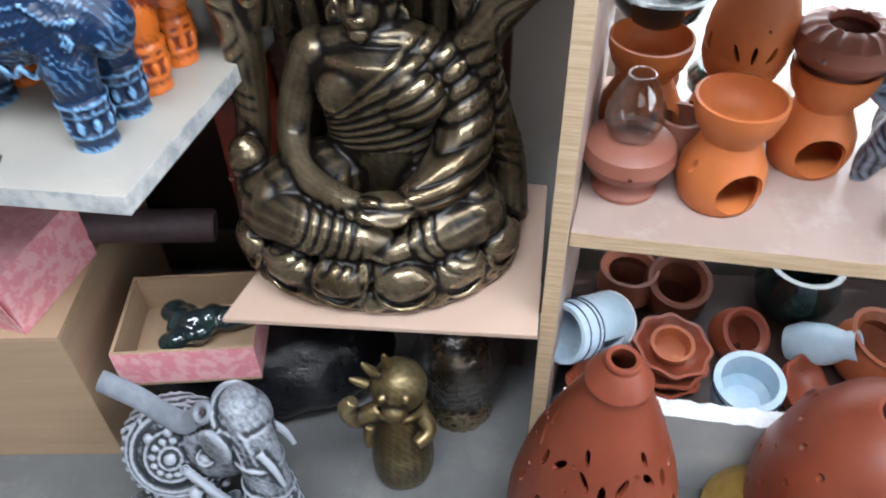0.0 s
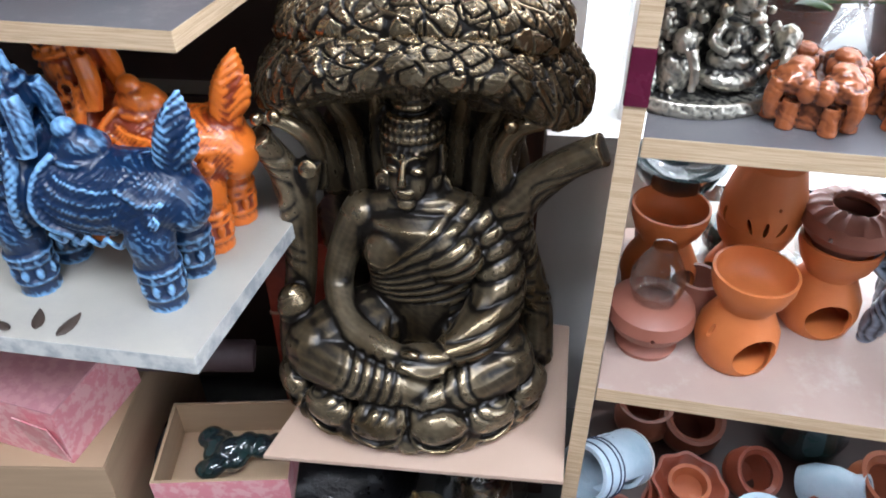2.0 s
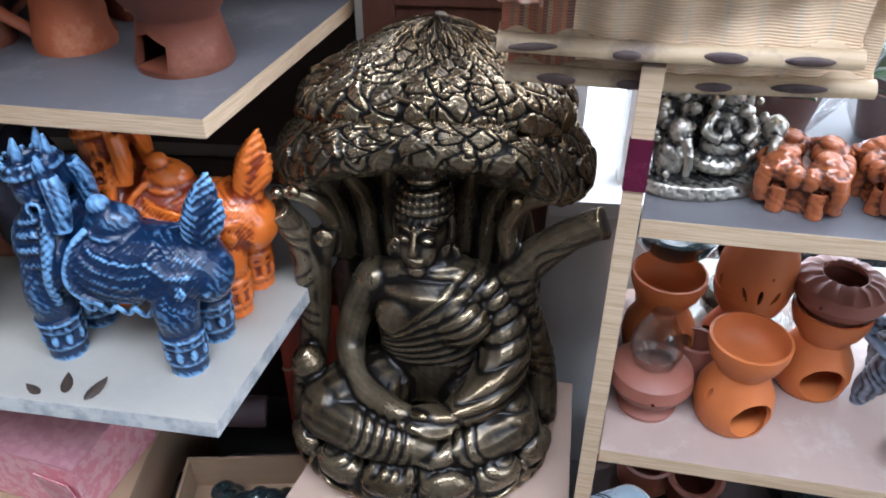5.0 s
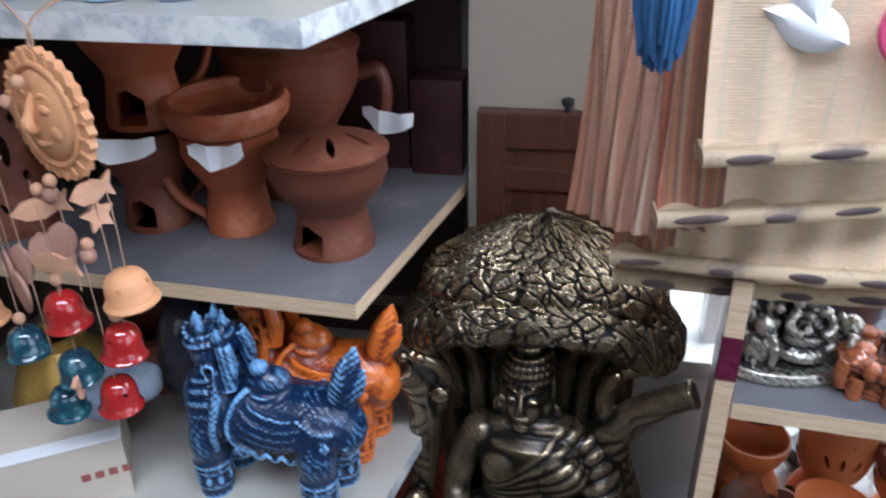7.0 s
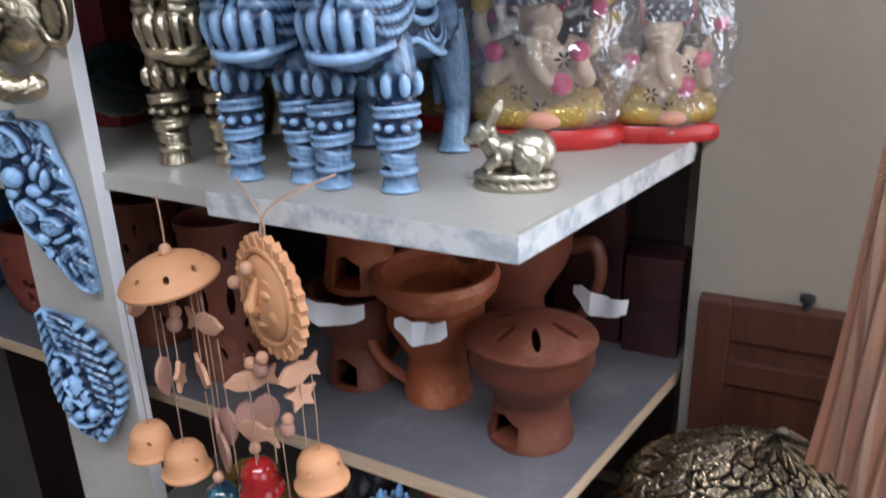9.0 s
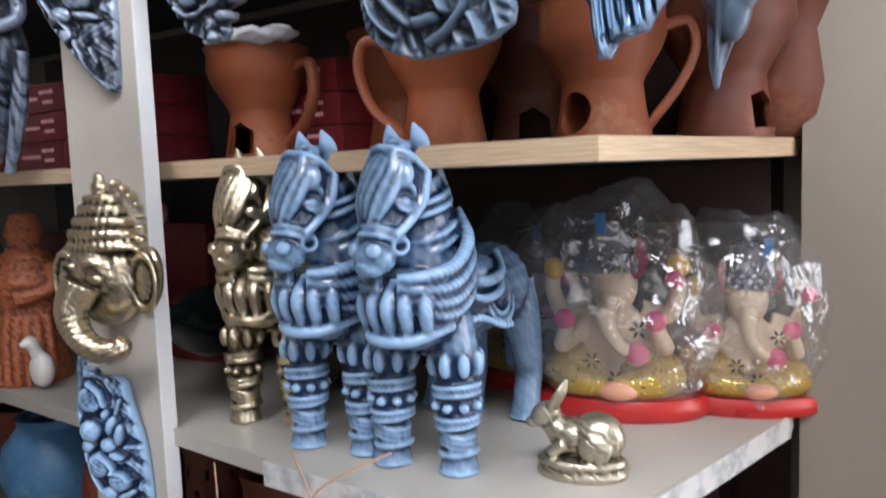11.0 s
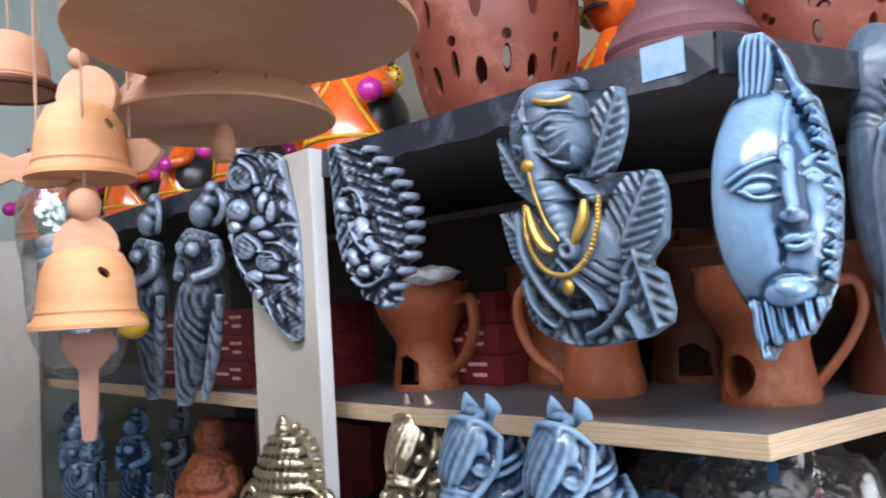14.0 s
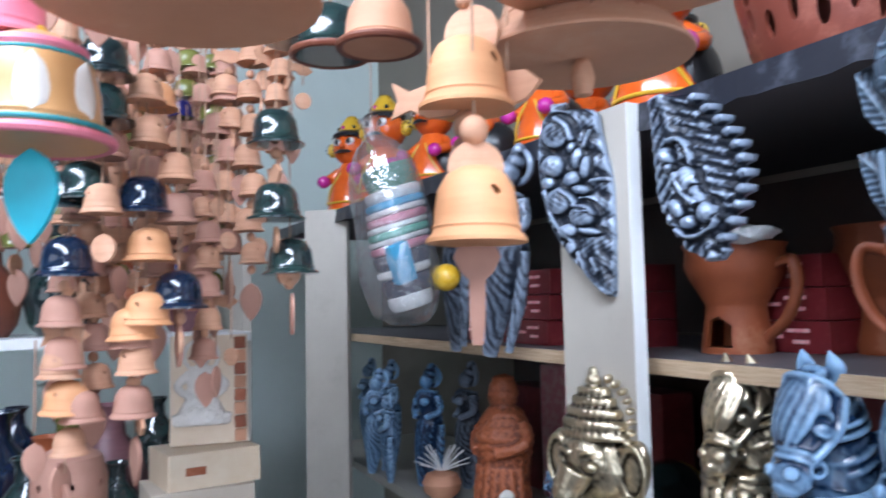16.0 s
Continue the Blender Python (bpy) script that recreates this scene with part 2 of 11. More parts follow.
def noise_of(n, l, where, scale, detail=6.0, rough=0.6, stretch=None):
    tex = n.new("ShaderNodeTexNoise")
    tex.inputs["Scale"].default_value, tex.inputs["Detail"].default_value, tex.inputs["Roughness"].default_value = scale, detail, rough
    if stretch:
        scaled = n.new("ShaderNodeMapping")
        scaled.inputs["Scale"].default_value = stretch
        l.new(where, scaled.inputs["Vector"])
        where = scaled.outputs["Vector"]
    l.new(where, tex.inputs["Vector"])
    return tex.outputs["Fac"]


def ramp_of(n, l, value, stops):
    ramp = n.new("ShaderNodeValToRGB")
    while len(ramp.color_ramp.elements) < len(stops):
        ramp.color_ramp.elements.new(0.5)
    for e, (at, col) in zip(ramp.color_ramp.elements, stops):
        e.position, e.color = at, (*col, 1) if len(col) == 3 else col
    l.new(value, ramp.inputs["Fac"])
    return ramp.outputs["Color"]


def mix_of(n, l, fac, a, b, how="MIX"):
    mix = n.new("ShaderNodeMix")
    mix.data_type, mix.blend_type = "RGBA", how
    for sock, v in ((mix.inputs["Factor"], fac), (mix.inputs["A"], a), (mix.inputs["B"], b)):
        if hasattr(v, "is_linked"):
            l.new(v, sock)
        elif isinstance(v, (int, float)):
            sock.default_value = v
        else:
            sock.default_value = (*v, 1)
    return mix.outputs["Result"]


def plain(name, colour, second=None, rough=0.6, metal=0.0, scale=30.0, bump=0.15, fine=260.0, spread=(0.35, 0.65), stretch=None,
          random=0.0, coat=0.0, spots=None, spot_size=14.0, spec=0.5, depth=0.001):
    """A surface of two tones in a cloudy pattern, with fine relief, patchy gloss, and dust or stains where given."""
    m, t, n, l, b = nodes_of(name)
    where = n.new("ShaderNodeTexCoord").outputs["Object"]
    second = second or tuple(c * 0.72 for c in colour)
    big = noise_of(n, l, where, scale, stretch=stretch)
    col = ramp_of(n, l, big, ((spread[0], second), (spread[1], colour)))
    if spots:
        patch = ramp_of(n, l, noise_of(n, l, where, spot_size, 8, 0.7), ((0.54, (0, 0, 0)), (0.7, (0.75, 0.75, 0.75))))
        col = mix_of(n, l, patch, col, spots)
    if random:
        info = n.new("ShaderNodeObjectInfo").outputs["Random"]
        tone = ramp_of(n, l, info, ((0.0, (1 - random,) * 3), (1.0, (1 + random * 0.4,) * 3)))
        col = mix_of(n, l, 1.0, col, tone, "MULTIPLY")
    l.new(col, b.inputs["Base Color"])
    tiny = noise_of(n, l, where, fine, 4, 0.65, stretch)
    gloss = n.new("ShaderNodeMapRange")
    gloss.inputs["To Min"].default_value, gloss.inputs["To Max"].default_value = max(rough - 0.12, 0.04), min(rough + 0.12, 1.0)
    l.new(big, gloss.inputs["Value"])
    l.new(gloss.outputs["Result"], b.inputs["Roughness"])
    b.inputs["Metallic"].default_value, b.inputs["Coat Weight"].default_value = metal, coat
    b.inputs["Specular IOR Level"].default_value = spec
    if bump:
        relief = n.new("ShaderNodeBump")
        relief.inputs["Strength"].default_value, relief.inputs["Distance"].default_value = bump, depth
        l.new(tiny, relief.inputs["Height"])
        l.new(relief.outputs["Normal"], b.inputs["Normal"])
    return m


def brushed(name, dark, light, lo=0.485, hi=0.56, rough=(0.5, 0.3), metal=(0.2, 1.0), coat=0.0, tint=None, swirl=0.10, pitch=0.0065):
    """Moulded ware painted dark, with a lighter paint rubbed over all that stands proud."""
    m, t, n, l, b = nodes_of(name)
    where = n.new("ShaderNodeTexCoord").outputs["Object"]
    mark = n.new("ShaderNodeAttribute")
    mark.attribute_name = "rub"
    proud = mark.outputs["Fac"]
    cloud = noise_of(n, l, where, 45.0, 5)
    shift = n.new("ShaderNodeMath")
    shift.operation, shift.inputs[1].default_value, shift.inputs[2].default_value = "MULTIPLY_ADD", 0.16, -0.08
    l.new(cloud, shift.inputs[0])
    total = n.new("ShaderNodeMath")
    l.new(proud, total.inputs[0]), l.new(shift.outputs[0], total.inputs[1])
    # shallow tooled lines that wander over the surface
    wave = n.new("ShaderNodeTexWave")
    wave.bands_direction, wave.wave_profile = "DIAGONAL", "SIN"
    for sock, v in (("Scale", 0.314 / pitch), ("Distortion", 9.0), ("Detail", 2.0), ("Detail Scale", 1.4), ("Detail Roughness", 0.55)):
        wave.inputs[sock].default_value = v
    l.new(where, wave.inputs["Vector"])
    tooled = n.new("ShaderNodeMath")
    tooled.operation, tooled.inputs[1].default_value, tooled.inputs[2].default_value = "MULTIPLY_ADD", 2 * swirl, -swirl
    l.new(wave.outputs["Fac"], tooled.inputs[0])
    whole = n.new("ShaderNodeMath")
    l.new(total.outputs[0], whole.inputs[0]), l.new(tooled.outputs[0], whole.inputs[1])
    total = whole
    rub = ramp_of(n, l, total.outputs[0], ((lo, (0, 0, 0)), (hi, (1, 1, 1))))
    pale = light if tint is None else ramp_of(n, l, noise_of(n, l, where, 12.0, 3), ((0.35, tint), (0.65, light)))
    l.new(mix_of(n, l, rub, dark, pale), b.inputs["Base Color"])
    for sock, pair in (("Roughness", rough), ("Metallic", metal)):
        span = n.new("ShaderNodeMapRange")
        span.inputs["To Min"].default_value, span.inputs["To Max"].default_value = pair
        l.new(rub, span.inputs["Value"])
        l.new(span.outputs["Result"], b.inputs[sock])
    b.inputs["Coat Weight"].default_value, b.inputs["Coat Roughness"].default_value = coat, 0.15
    relief = n.new("ShaderNodeBump")
    relief.inputs["Strength"].default_value, relief.inputs["Distance"].default_value = min(1.0, 4 * swirl), 0.0007
    grain = n.new("ShaderNodeMath")
    grain.operation, grain.inputs[1].default_value = "MULTIPLY_ADD", 0.3
    l.new(noise_of(n, l, where, 420.0, 4), grain.inputs[0]), l.new(wave.outputs["Fac"], grain.inputs[2])
    l.new(grain.outputs[0], relief.inputs["Height"])
    l.new(relief.outputs["Normal"], b.inputs["Normal"])
    return m


def film(name, clear=0.86, tint=(0.95, 0.96, 0.97), crease=0.9, gloss=0.08, veil=0.0):
    """Thin clear plastic or glass: lets most light pass and shines at its creases."""
    m, t, n, l, b = nodes_of(name)
    where = n.new("ShaderNodeTexCoord").outputs["Object"]
    pass_on, shine, mix = n.new("ShaderNodeBsdfTransparent"), n.new("ShaderNodeBsdfGlossy"), n.new("ShaderNodeMixShader")
    pass_on.inputs["Color"].default_value = (*tint, 1)
    shine.inputs["Roughness"].default_value = gloss
    if crease:
        relief = n.new("ShaderNodeBump")
        relief.inputs["Strength"].default_value, relief.inputs["Distance"].default_value = crease, 0.006
        l.new(noise_of(n, l, where, 38.0, 3, 0.55), relief.inputs["Height"])
        l.new(relief.outputs["Normal"], shine.inputs["Normal"])
    edge = n.new("ShaderNodeLayerWeight")
    edge.inputs["Blend"].default_value = 0.12
    amount = n.new("ShaderNodeMath")
    amount.inputs[1].default_value, amount.use_clamp = 1 - clear, True
    l.new(edge.outputs["Facing"], amount.inputs[0])
    l.new(amount.outputs[0], mix.inputs[0])
    l.new(pass_on.outputs[0], mix.inputs[1]), l.new(shine.outputs[0], mix.inputs[2])
    last = mix
    if veil:
        cloth, last = n.new("ShaderNodeBsdfDiffuse"), n.new("ShaderNodeMixShader")
        cloth.inputs["Color"].default_value = (0.8, 0.8, 0.82, 1)
        last.inputs[0].default_value = veil
        l.new(mix.outputs[0], last.inputs[1]), l.new(cloth.outputs[0], last.inputs[2])
    l.new(last.outputs[0], n["Material Output"].inputs["Surface"])
    return m


TERRA = plain("terracotta", (0.36, 0.094, 0.031), (0.26, 0.064, 0.022), 0.55, scale=14, random=0.25, spots=(0.52, 0.25, 0.14), bump=0.2)
TERRA_RED = plain("red_terracotta", (0.25, 0.056, 0.025), (0.18, 0.038, 0.018), 0.42, scale=12, bump=0.15)
TERRA_DARK = plain("brown_terracotta", (0.19, 0.052, 0.024), (0.13, 0.036, 0.018), 0.5, scale=14, random=0.25, spots=(0.33, 0.15, 0.09), bump=0.2)
TERRA_BRIGHT = plain("orange_terracotta", (0.58, 0.175, 0.046), (0.47, 0.13, 0.033), 0.5, scale=10, random=0.12, bump=0.12)
TERRA_ROSE = plain("rose_terracotta", (0.29, 0.105, 0.070), (0.23, 0.080, 0.052), 0.5, scale=12, bump=0.1)
TERRA_PALE = plain("pale_terracotta", (0.62, 0.32, 0.19), (0.53, 0.25, 0.14), 0.7, scale=16, random=0.15, bump=0.2)
PAINT = plain("beige_board_paint", (0.53, 0.49, 0.42), (0.46, 0.42, 0.36), 0.5, scale=5, fine=120, spots=(0.40, 0.36, 0.30), spot_size=9, bump=0.12)
GREY_PAINT = plain("grey_shelf_paint", (0.46, 0.435, 0.37), (0.39, 0.37, 0.325), 0.42, scale=6, fine=150, spots=(0.36, 0.34, 0.31), spot_size=8, bump=0.12)
WORN_EDGE = plain("worn_white_edge", (0.60, 0.60, 0.57), (0.36, 0.38, 0.39), 0.5, scale=40, spread=(0.4, 0.56), bump=0.35, fine=120)
PLY = plain("plywood_edge", (0.62, 0.47, 0.31), (0.46, 0.32, 0.19), 0.6, scale=10, stretch=(2.0, 2.0, 90.0), spread=(0.4, 0.6), bump=0.2)
LAMINATE = plain("grey_laminate", (0.135, 0.13, 0.135), (0.095, 0.092, 0.098), 0.45, scale=7, spots=(0.19, 0.18, 0.18), spot_size=20, bump=0.1)
SHELF_PINK = plain("dull_pink_laminate", (0.44, 0.34, 0.29), (0.38, 0.28, 0.24), 0.38, scale=5, spots=(0.48, 0.42, 0.38), bump=0.08)
BOARD_PINK = plain("fawn_hardboard", (0.55, 0.40, 0.31), (0.50, 0.35, 0.26), 0.42, scale=4, bump=0.06)
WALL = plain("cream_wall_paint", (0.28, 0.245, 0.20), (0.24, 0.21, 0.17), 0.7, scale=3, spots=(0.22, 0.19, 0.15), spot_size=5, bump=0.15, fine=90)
WALL_GREEN = plain("pale_green_wall_paint", (0.70, 0.80, 0.76), (0.64, 0.73, 0.69), 0.7, scale=3, bump=0.15, fine=90)
GREY_WALL = plain("grey_wall_paint", (0.60, 0.59, 0.56), (0.52, 0.51, 0.49), 0.7, scale=4, bump=0.1)
# for unseen walls, ceiling and floor, kept dark to limit bounced light
DIM_WALL = plain("low_bounce_wall", (0.13, 0.125, 0.12), (0.10, 0.097, 0.093), 0.7, scale=4, bump=0.1)
DIM_FLOOR = plain("low_bounce_floor", (0.12, 0.115, 0.11), (0.085, 0.08, 0.078), 0.7, scale=6, bump=0.2)
CONCRETE = plain("grey_cement", (0.15, 0.15, 0.145), (0.11, 0.11, 0.108), 0.75, scale=8, spots=(0.19, 0.185, 0.175), bump=0.25)
BLACK_SHEET = plain("black_vinyl", (0.022, 0.024, 0.034), (0.012, 0.013, 0.02), 0.38, scale=9, spots=(0.10, 0.11, 0.14), spot_size=26, bump=0.3, fine=60)
UNDER = plain("underside_shade_grey", (0.075, 0.072, 0.075), (0.055, 0.053, 0.057), 0.7, scale=5, bump=0.1)
WOOD = plain("red_brown_wood", (0.085, 0.030, 0.018), (0.05, 0.018, 0.011), 0.42, scale=5, stretch=(14, 14, 1.2), bump=0.12)
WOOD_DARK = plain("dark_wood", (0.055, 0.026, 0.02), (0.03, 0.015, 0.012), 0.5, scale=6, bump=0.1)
CARD = plain("brown_cardboard", (0.42, 0.29, 0.18), (0.36, 0.245, 0.15), 0.75, scale=6, stretch=(1, 1, 8), bump=0.12)
CARD_PALE = plain("pale_carton", (0.55, 0.48, 0.39), (0.49, 0.42, 0.33), 0.7, scale=6, bump=0.1)
PINK_PAPER = plain("pink_embossed_paper", (0.72, 0.27, 0.30), (0.78, 0.42, 0.43), 0.4, scale=75, spread=(0.46, 0.54), bump=0.35, fine=90)
MAUVE_PAPER = plain("mauve_paper", (0.68, 0.34, 0.36), (0.60, 0.27, 0.30), 0.45, scale=70, spread=(0.45, 0.55), bump=0.3, fine=90)
WHITE = plain("white_paint", (0.78, 0.78, 0.76), (0.70, 0.70, 0.69), 0.45, scale=6, bump=0.05)
PAPER = plain("white_paper", (0.80, 0.80, 0.79), (0.72, 0.72, 0.72), 0.8, scale=12, bump=0.2, fine=60)
FOAM = plain("shaded_foam", (0.42, 0.43, 0.43), (0.34, 0.35, 0.35), 0.8, scale=12, bump=0.5, fine=130)
FOAM_TOP = plain("white_broken_foam", (0.80, 0.81, 0.82), (0.68, 0.70, 0.72), 0.85, scale=60, bump=0.9, fine=110)
BLACK_BAG = plain("black_plastic_bag", (0.012, 0.012, 0.014), (0.006, 0.006, 0.008), 0.3, scale=16, bump=0.8, fine=30, depth=0.006)
RED_GLAZE = plain("red_glaze", (0.38, 0.018, 0.014), (0.27, 0.012, 0.012), 0.12, scale=25, bump=0.08, coat=0.6)
TEAL_GLAZE = plain("teal_glaze", (0.015, 0.10, 0.13), (0.01, 0.03, 0.05), 0.1, scale=45, spots=(0.22, 0.42, 0.45), spot_size=60, bump=0.1, coat=0.6)
DARK_GLAZE = plain("dark_green_glaze", (0.02, 0.045, 0.04), (0.012, 0.016, 0.02), 0.12, scale=30, bump=0.08, coat=0.6)
NAVY_GLAZE = plain("navy_glaze", (0.008, 0.020, 0.046), (0.006, 0.010, 0.024), 0.12, scale=30, bump=0.08, coat=0.6)
BLUE_POT = plain("sky_blue_glaze", (0.36, 0.50, 0.60), (0.50, 0.60, 0.68), 0.3, scale=20, bump=0.15, spots=(0.62, 0.70, 0.75))
NAVY = plain("navy_paint", (0.02, 0.035, 0.09), (0.015, 0.02, 0.05), 0.35)
BRONZE = brushed("antique_bronze", (0.008, 0.006, 0.0045), (0.46, 0.37, 0.24), 0.49, 0.84, (0.32, 0.24), (0.4, 1.0), tint=(0.17, 0.115, 0.055), swirl=0.012)
GOLD = brushed("antique_gold", (0.035, 0.026, 0.014), (0.70, 0.60, 0.42), 0.35, 0.60, (0.38, 0.28), (0.7, 1.0), swirl=0.04)
SILVER = brushed("antique_silver", (0.020, 0.019, 0.018), (0.56, 0.53, 0.45), 0.46, 0.70, (0.45, 0.3), (0.4, 1.0), swirl=0.08)
BLUE = brushed("blue_rubbed_ware", (0.006, 0.022, 0.062), (0.29, 0.46, 0.67), 0.38, 0.86, (0.26, 0.28), (0.0, 0.0), coat=0.5, swirl=0.03, pitch=0.009)
DEEP_BLUE = brushed("deep_blue_rubbed_ware", (0.0035, 0.018, 0.058), (0.20, 0.40, 0.67), 0.60, 0.86, (0.34, 0.34), (0.0, 0.0), coat=0.18, swirl=0.06, pitch=0.006)
SLATE = brushed("slate_rubbed_ware", (0.014, 0.023, 0.038), (0.150, 0.215, 0.295), 0.22, 0.90, (0.42, 0.36), (0.0, 0.0), coat=0.2, swirl=0.05, pitch=0.008)
PEWTER = brushed("pewter_rubbed_ware", (0.008, 0.012, 0.022), (0.30, 0.36, 0.46), 0.50, 0.90, (0.38, 0.32), (0.1, 0.3), swirl=0.04, pitch=0.008)
PALE_BLUE = brushed("pale_blue_rubbed_ware", (0.03, 0.07, 0.13), (0.27, 0.44, 0.65), 0.36, 0.62, (0.26, 0.2), (0.0, 0.1), coat=0.8, swirl=0.01)
ORANGE = brushed("orange_painted_ware", (0.22, 0.028, 0.004), (0.70, 0.165, 0.018), 0.42, 0.62, (0.38, 0.32), (0.0, 0.0), coat=0.4, swirl=0.04)
RUST = brushed("rust_painted_ware", (0.17, 0.045, 0.018), (0.40, 0.115, 0.045), 0.3, 0.65, (0.5, 0.45), (0.0, 0.0))
COPPER = brushed("copper_painted_ware", (0.075, 0.020, 0.008), (0.34, 0.10, 0.034), 0.36, 0.66, (0.25, 0.22), (0.0, 0.2), coat=0.4)
GOLD_PAINT = plain("gold_paint", (0.55, 0.36, 0.09), (0.42, 0.26, 0.06), 0.38, metal=0.6, scale=60)
CREAM = plain("cream_paint", (0.75, 0.62, 0.46), (0.70, 0.55, 0.38), 0.4)
PINK_PAINT = plain("pink_paint", (0.72, 0.10, 0.24), (0.62, 0.07, 0.18), 0.35)
MAGENTA = plain("magenta_paint", (0.55, 0.03, 0.30), (0.42, 0.02, 0.24), 0.2, coat=0.5)
YELLOW = plain("yellow_paint", (0.72, 0.46, 0.03), (0.62, 0.36, 0.02), 0.3, coat=0.3)
DOLL_ORANGE = plain("glossy_orange_paint", (0.74, 0.13, 0.012), (0.62, 0.09, 0.01), 0.22, coat=0.5)
BLACK = plain("black_paint", (0.012, 0.012, 0.013), (0.02, 0.02, 0.022), 0.3)
RED_PAINT = plain("red_paint", (0.52, 0.025, 0.02), (0.40, 0.015, 0.015), 0.3, coat=0.2)
RED_BOX = plain("dark_red_box_card", (0.17, 0.018, 0.022), (0.12, 0.012, 0.016), 0.35, scale=18, spots=(0.25, 0.05, 0.05), spot_size=40)
# red box card darkened: the niche's shade is put into the colour
SHADED_RED = plain("shaded_red_wrap", (0.045, 0.012, 0.012), (0.025, 0.008, 0.009), 0.35, scale=18, spots=(0.07, 0.03, 0.03), spot_size=40)
CYAN = plain("cyan_paint", (0.05, 0.50, 0.62), (0.04, 0.42, 0.55), 0.4)
STRING = plain("natural_string", (0.42, 0.27, 0.18), (0.36, 0.22, 0.14), 0.9)
GLASSY = film("clear_glass", 0.95, (0.93, 0.94, 0.93), 0.0, 0.03)
PLASTIC = film("crinkled_clear_plastic", 0.86, (0.98, 0.98, 0.98), 1.0, 0.07, 0.06)

# ---- the room ----
def setting(name, bm, material, label):
    return tagged(part(name, bm, material, smooth=False), label, kind="structure")


def boxes(*spans):
    """Boxes from (x0, x1, y0, y1, z0, z1)."""
    bm = bmesh.new()
    for x0, x1, y0, y1, z0, z1 in spans:
        add_box(bm, (x1 - x0, y1 - y0, z1 - z0), ((x0 + x1) / 2, (y0 + y1) / 2, (z0 + z1) / 2))
    return bm


setting("floor", boxes((-2.7, 2.4, -2.4, 1.3, -0.1, 0.0)), DIM_FLOOR, "unseen floor, dark to limit bounced light")
setting("ceiling", boxes((-2.7, 2.4, -2.4, 1.3, 2.62, 2.72)), DIM_WALL, "unseen ceiling, dark to limit bounced light")
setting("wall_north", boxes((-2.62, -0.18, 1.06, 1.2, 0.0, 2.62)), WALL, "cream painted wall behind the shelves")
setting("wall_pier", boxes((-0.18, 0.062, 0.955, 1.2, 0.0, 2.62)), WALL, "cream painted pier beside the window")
setting("wall_window", boxes((0.062, 1.45, 0.962, 1.2, 0.0, 0.36), (0.062, 0.205, 0.962, 1.2, 0.36, 0.60), (0.062, 1.45, 0.962, 1.2, 1.68, 2.62), (1.45, 2.4, 0.962, 1.2, 0.0, 2.62)), GREY_WALL,
        "grey painted wall below and above a window")
setting("wall_west", boxes((-2.7, -2.5, -2.4, 1.06, 0.0, 2.62)), WALL_GREEN, "pale green painted side wall")
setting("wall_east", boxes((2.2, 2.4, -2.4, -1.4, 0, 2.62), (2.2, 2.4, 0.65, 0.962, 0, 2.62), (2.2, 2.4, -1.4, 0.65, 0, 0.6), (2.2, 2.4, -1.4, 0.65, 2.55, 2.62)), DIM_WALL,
        "unseen wall with a wide opening, dark to limit bounced light")
# unseen wall; its opening is added for the front fill lamp
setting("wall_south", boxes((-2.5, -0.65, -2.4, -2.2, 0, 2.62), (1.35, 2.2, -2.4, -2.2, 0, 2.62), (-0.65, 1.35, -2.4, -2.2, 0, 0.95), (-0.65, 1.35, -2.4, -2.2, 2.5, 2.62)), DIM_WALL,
        "unseen wall with an added opening, dark to limit bounced light")
win = tagged(thing("window_1", "white framed window with bright daylight outside", "window", pose(0, 0, 0)), kind="structure")
part("window_sill", boxes((0.207, 1.45, 0.94, 1.06, 0.355, 0.38), (0.064, 0.203, 0.94, 1.06, 0.597, 0.62)), WHITE, win, smooth=False)
part("window_frame", boxes((0.064, 0.10, 0.985, 1.04, 0.62, 1.68), (1.41, 1.45, 0.985, 1.04, 0.38, 1.68), (0.10, 1.41, 0.985, 1.04, 1.64, 1.68),
                           (0.207, 1.41, 0.985, 1.04, 0.38, 0.41), (0.155, 0.175, 0.99, 1.035, 0.62, 1.64), (0.74, 0.78, 0.985, 1.04, 0.41, 1.64)), WHITE, win, smooth=False)
pane = part("pane", boxes((0.10, 0.206, 1.01, 1.014, 0.62, 1.64), (0.206, 1.41, 1.01, 1.014, 0.41, 1.64)), GLASSY, win, smooth=False)
pane.visible_shadow = False
glow, gt, gn, gl, gb = nodes_of("bright_sky")
gb.inputs["Emission Color"].default_value, gb.inputs["Emission Strength"].default_value = (0.96, 0.98, 1.0, 1), 2.4
gb.inputs["Base Color"].default_value = (0.8, 0.8, 0.8, 1)
setting("backdrop", boxes((-1.5, 4.0, 2.6, 2.62, -0.5, 4.0)), glow, "bright overcast sky outside the window")
setting("plinth", boxes((-1.9, 1.6, 0.30, 0.955, 0.0, 0.10)), CONCRETE, "low grey cement plinth below the shelves")


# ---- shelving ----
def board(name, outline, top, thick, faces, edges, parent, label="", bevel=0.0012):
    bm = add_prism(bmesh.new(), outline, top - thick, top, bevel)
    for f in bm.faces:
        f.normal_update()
        # downward faces take a dark grey that stands for shade under the boards
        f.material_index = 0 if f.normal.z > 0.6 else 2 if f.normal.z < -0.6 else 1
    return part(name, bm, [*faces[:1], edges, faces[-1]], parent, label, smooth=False)


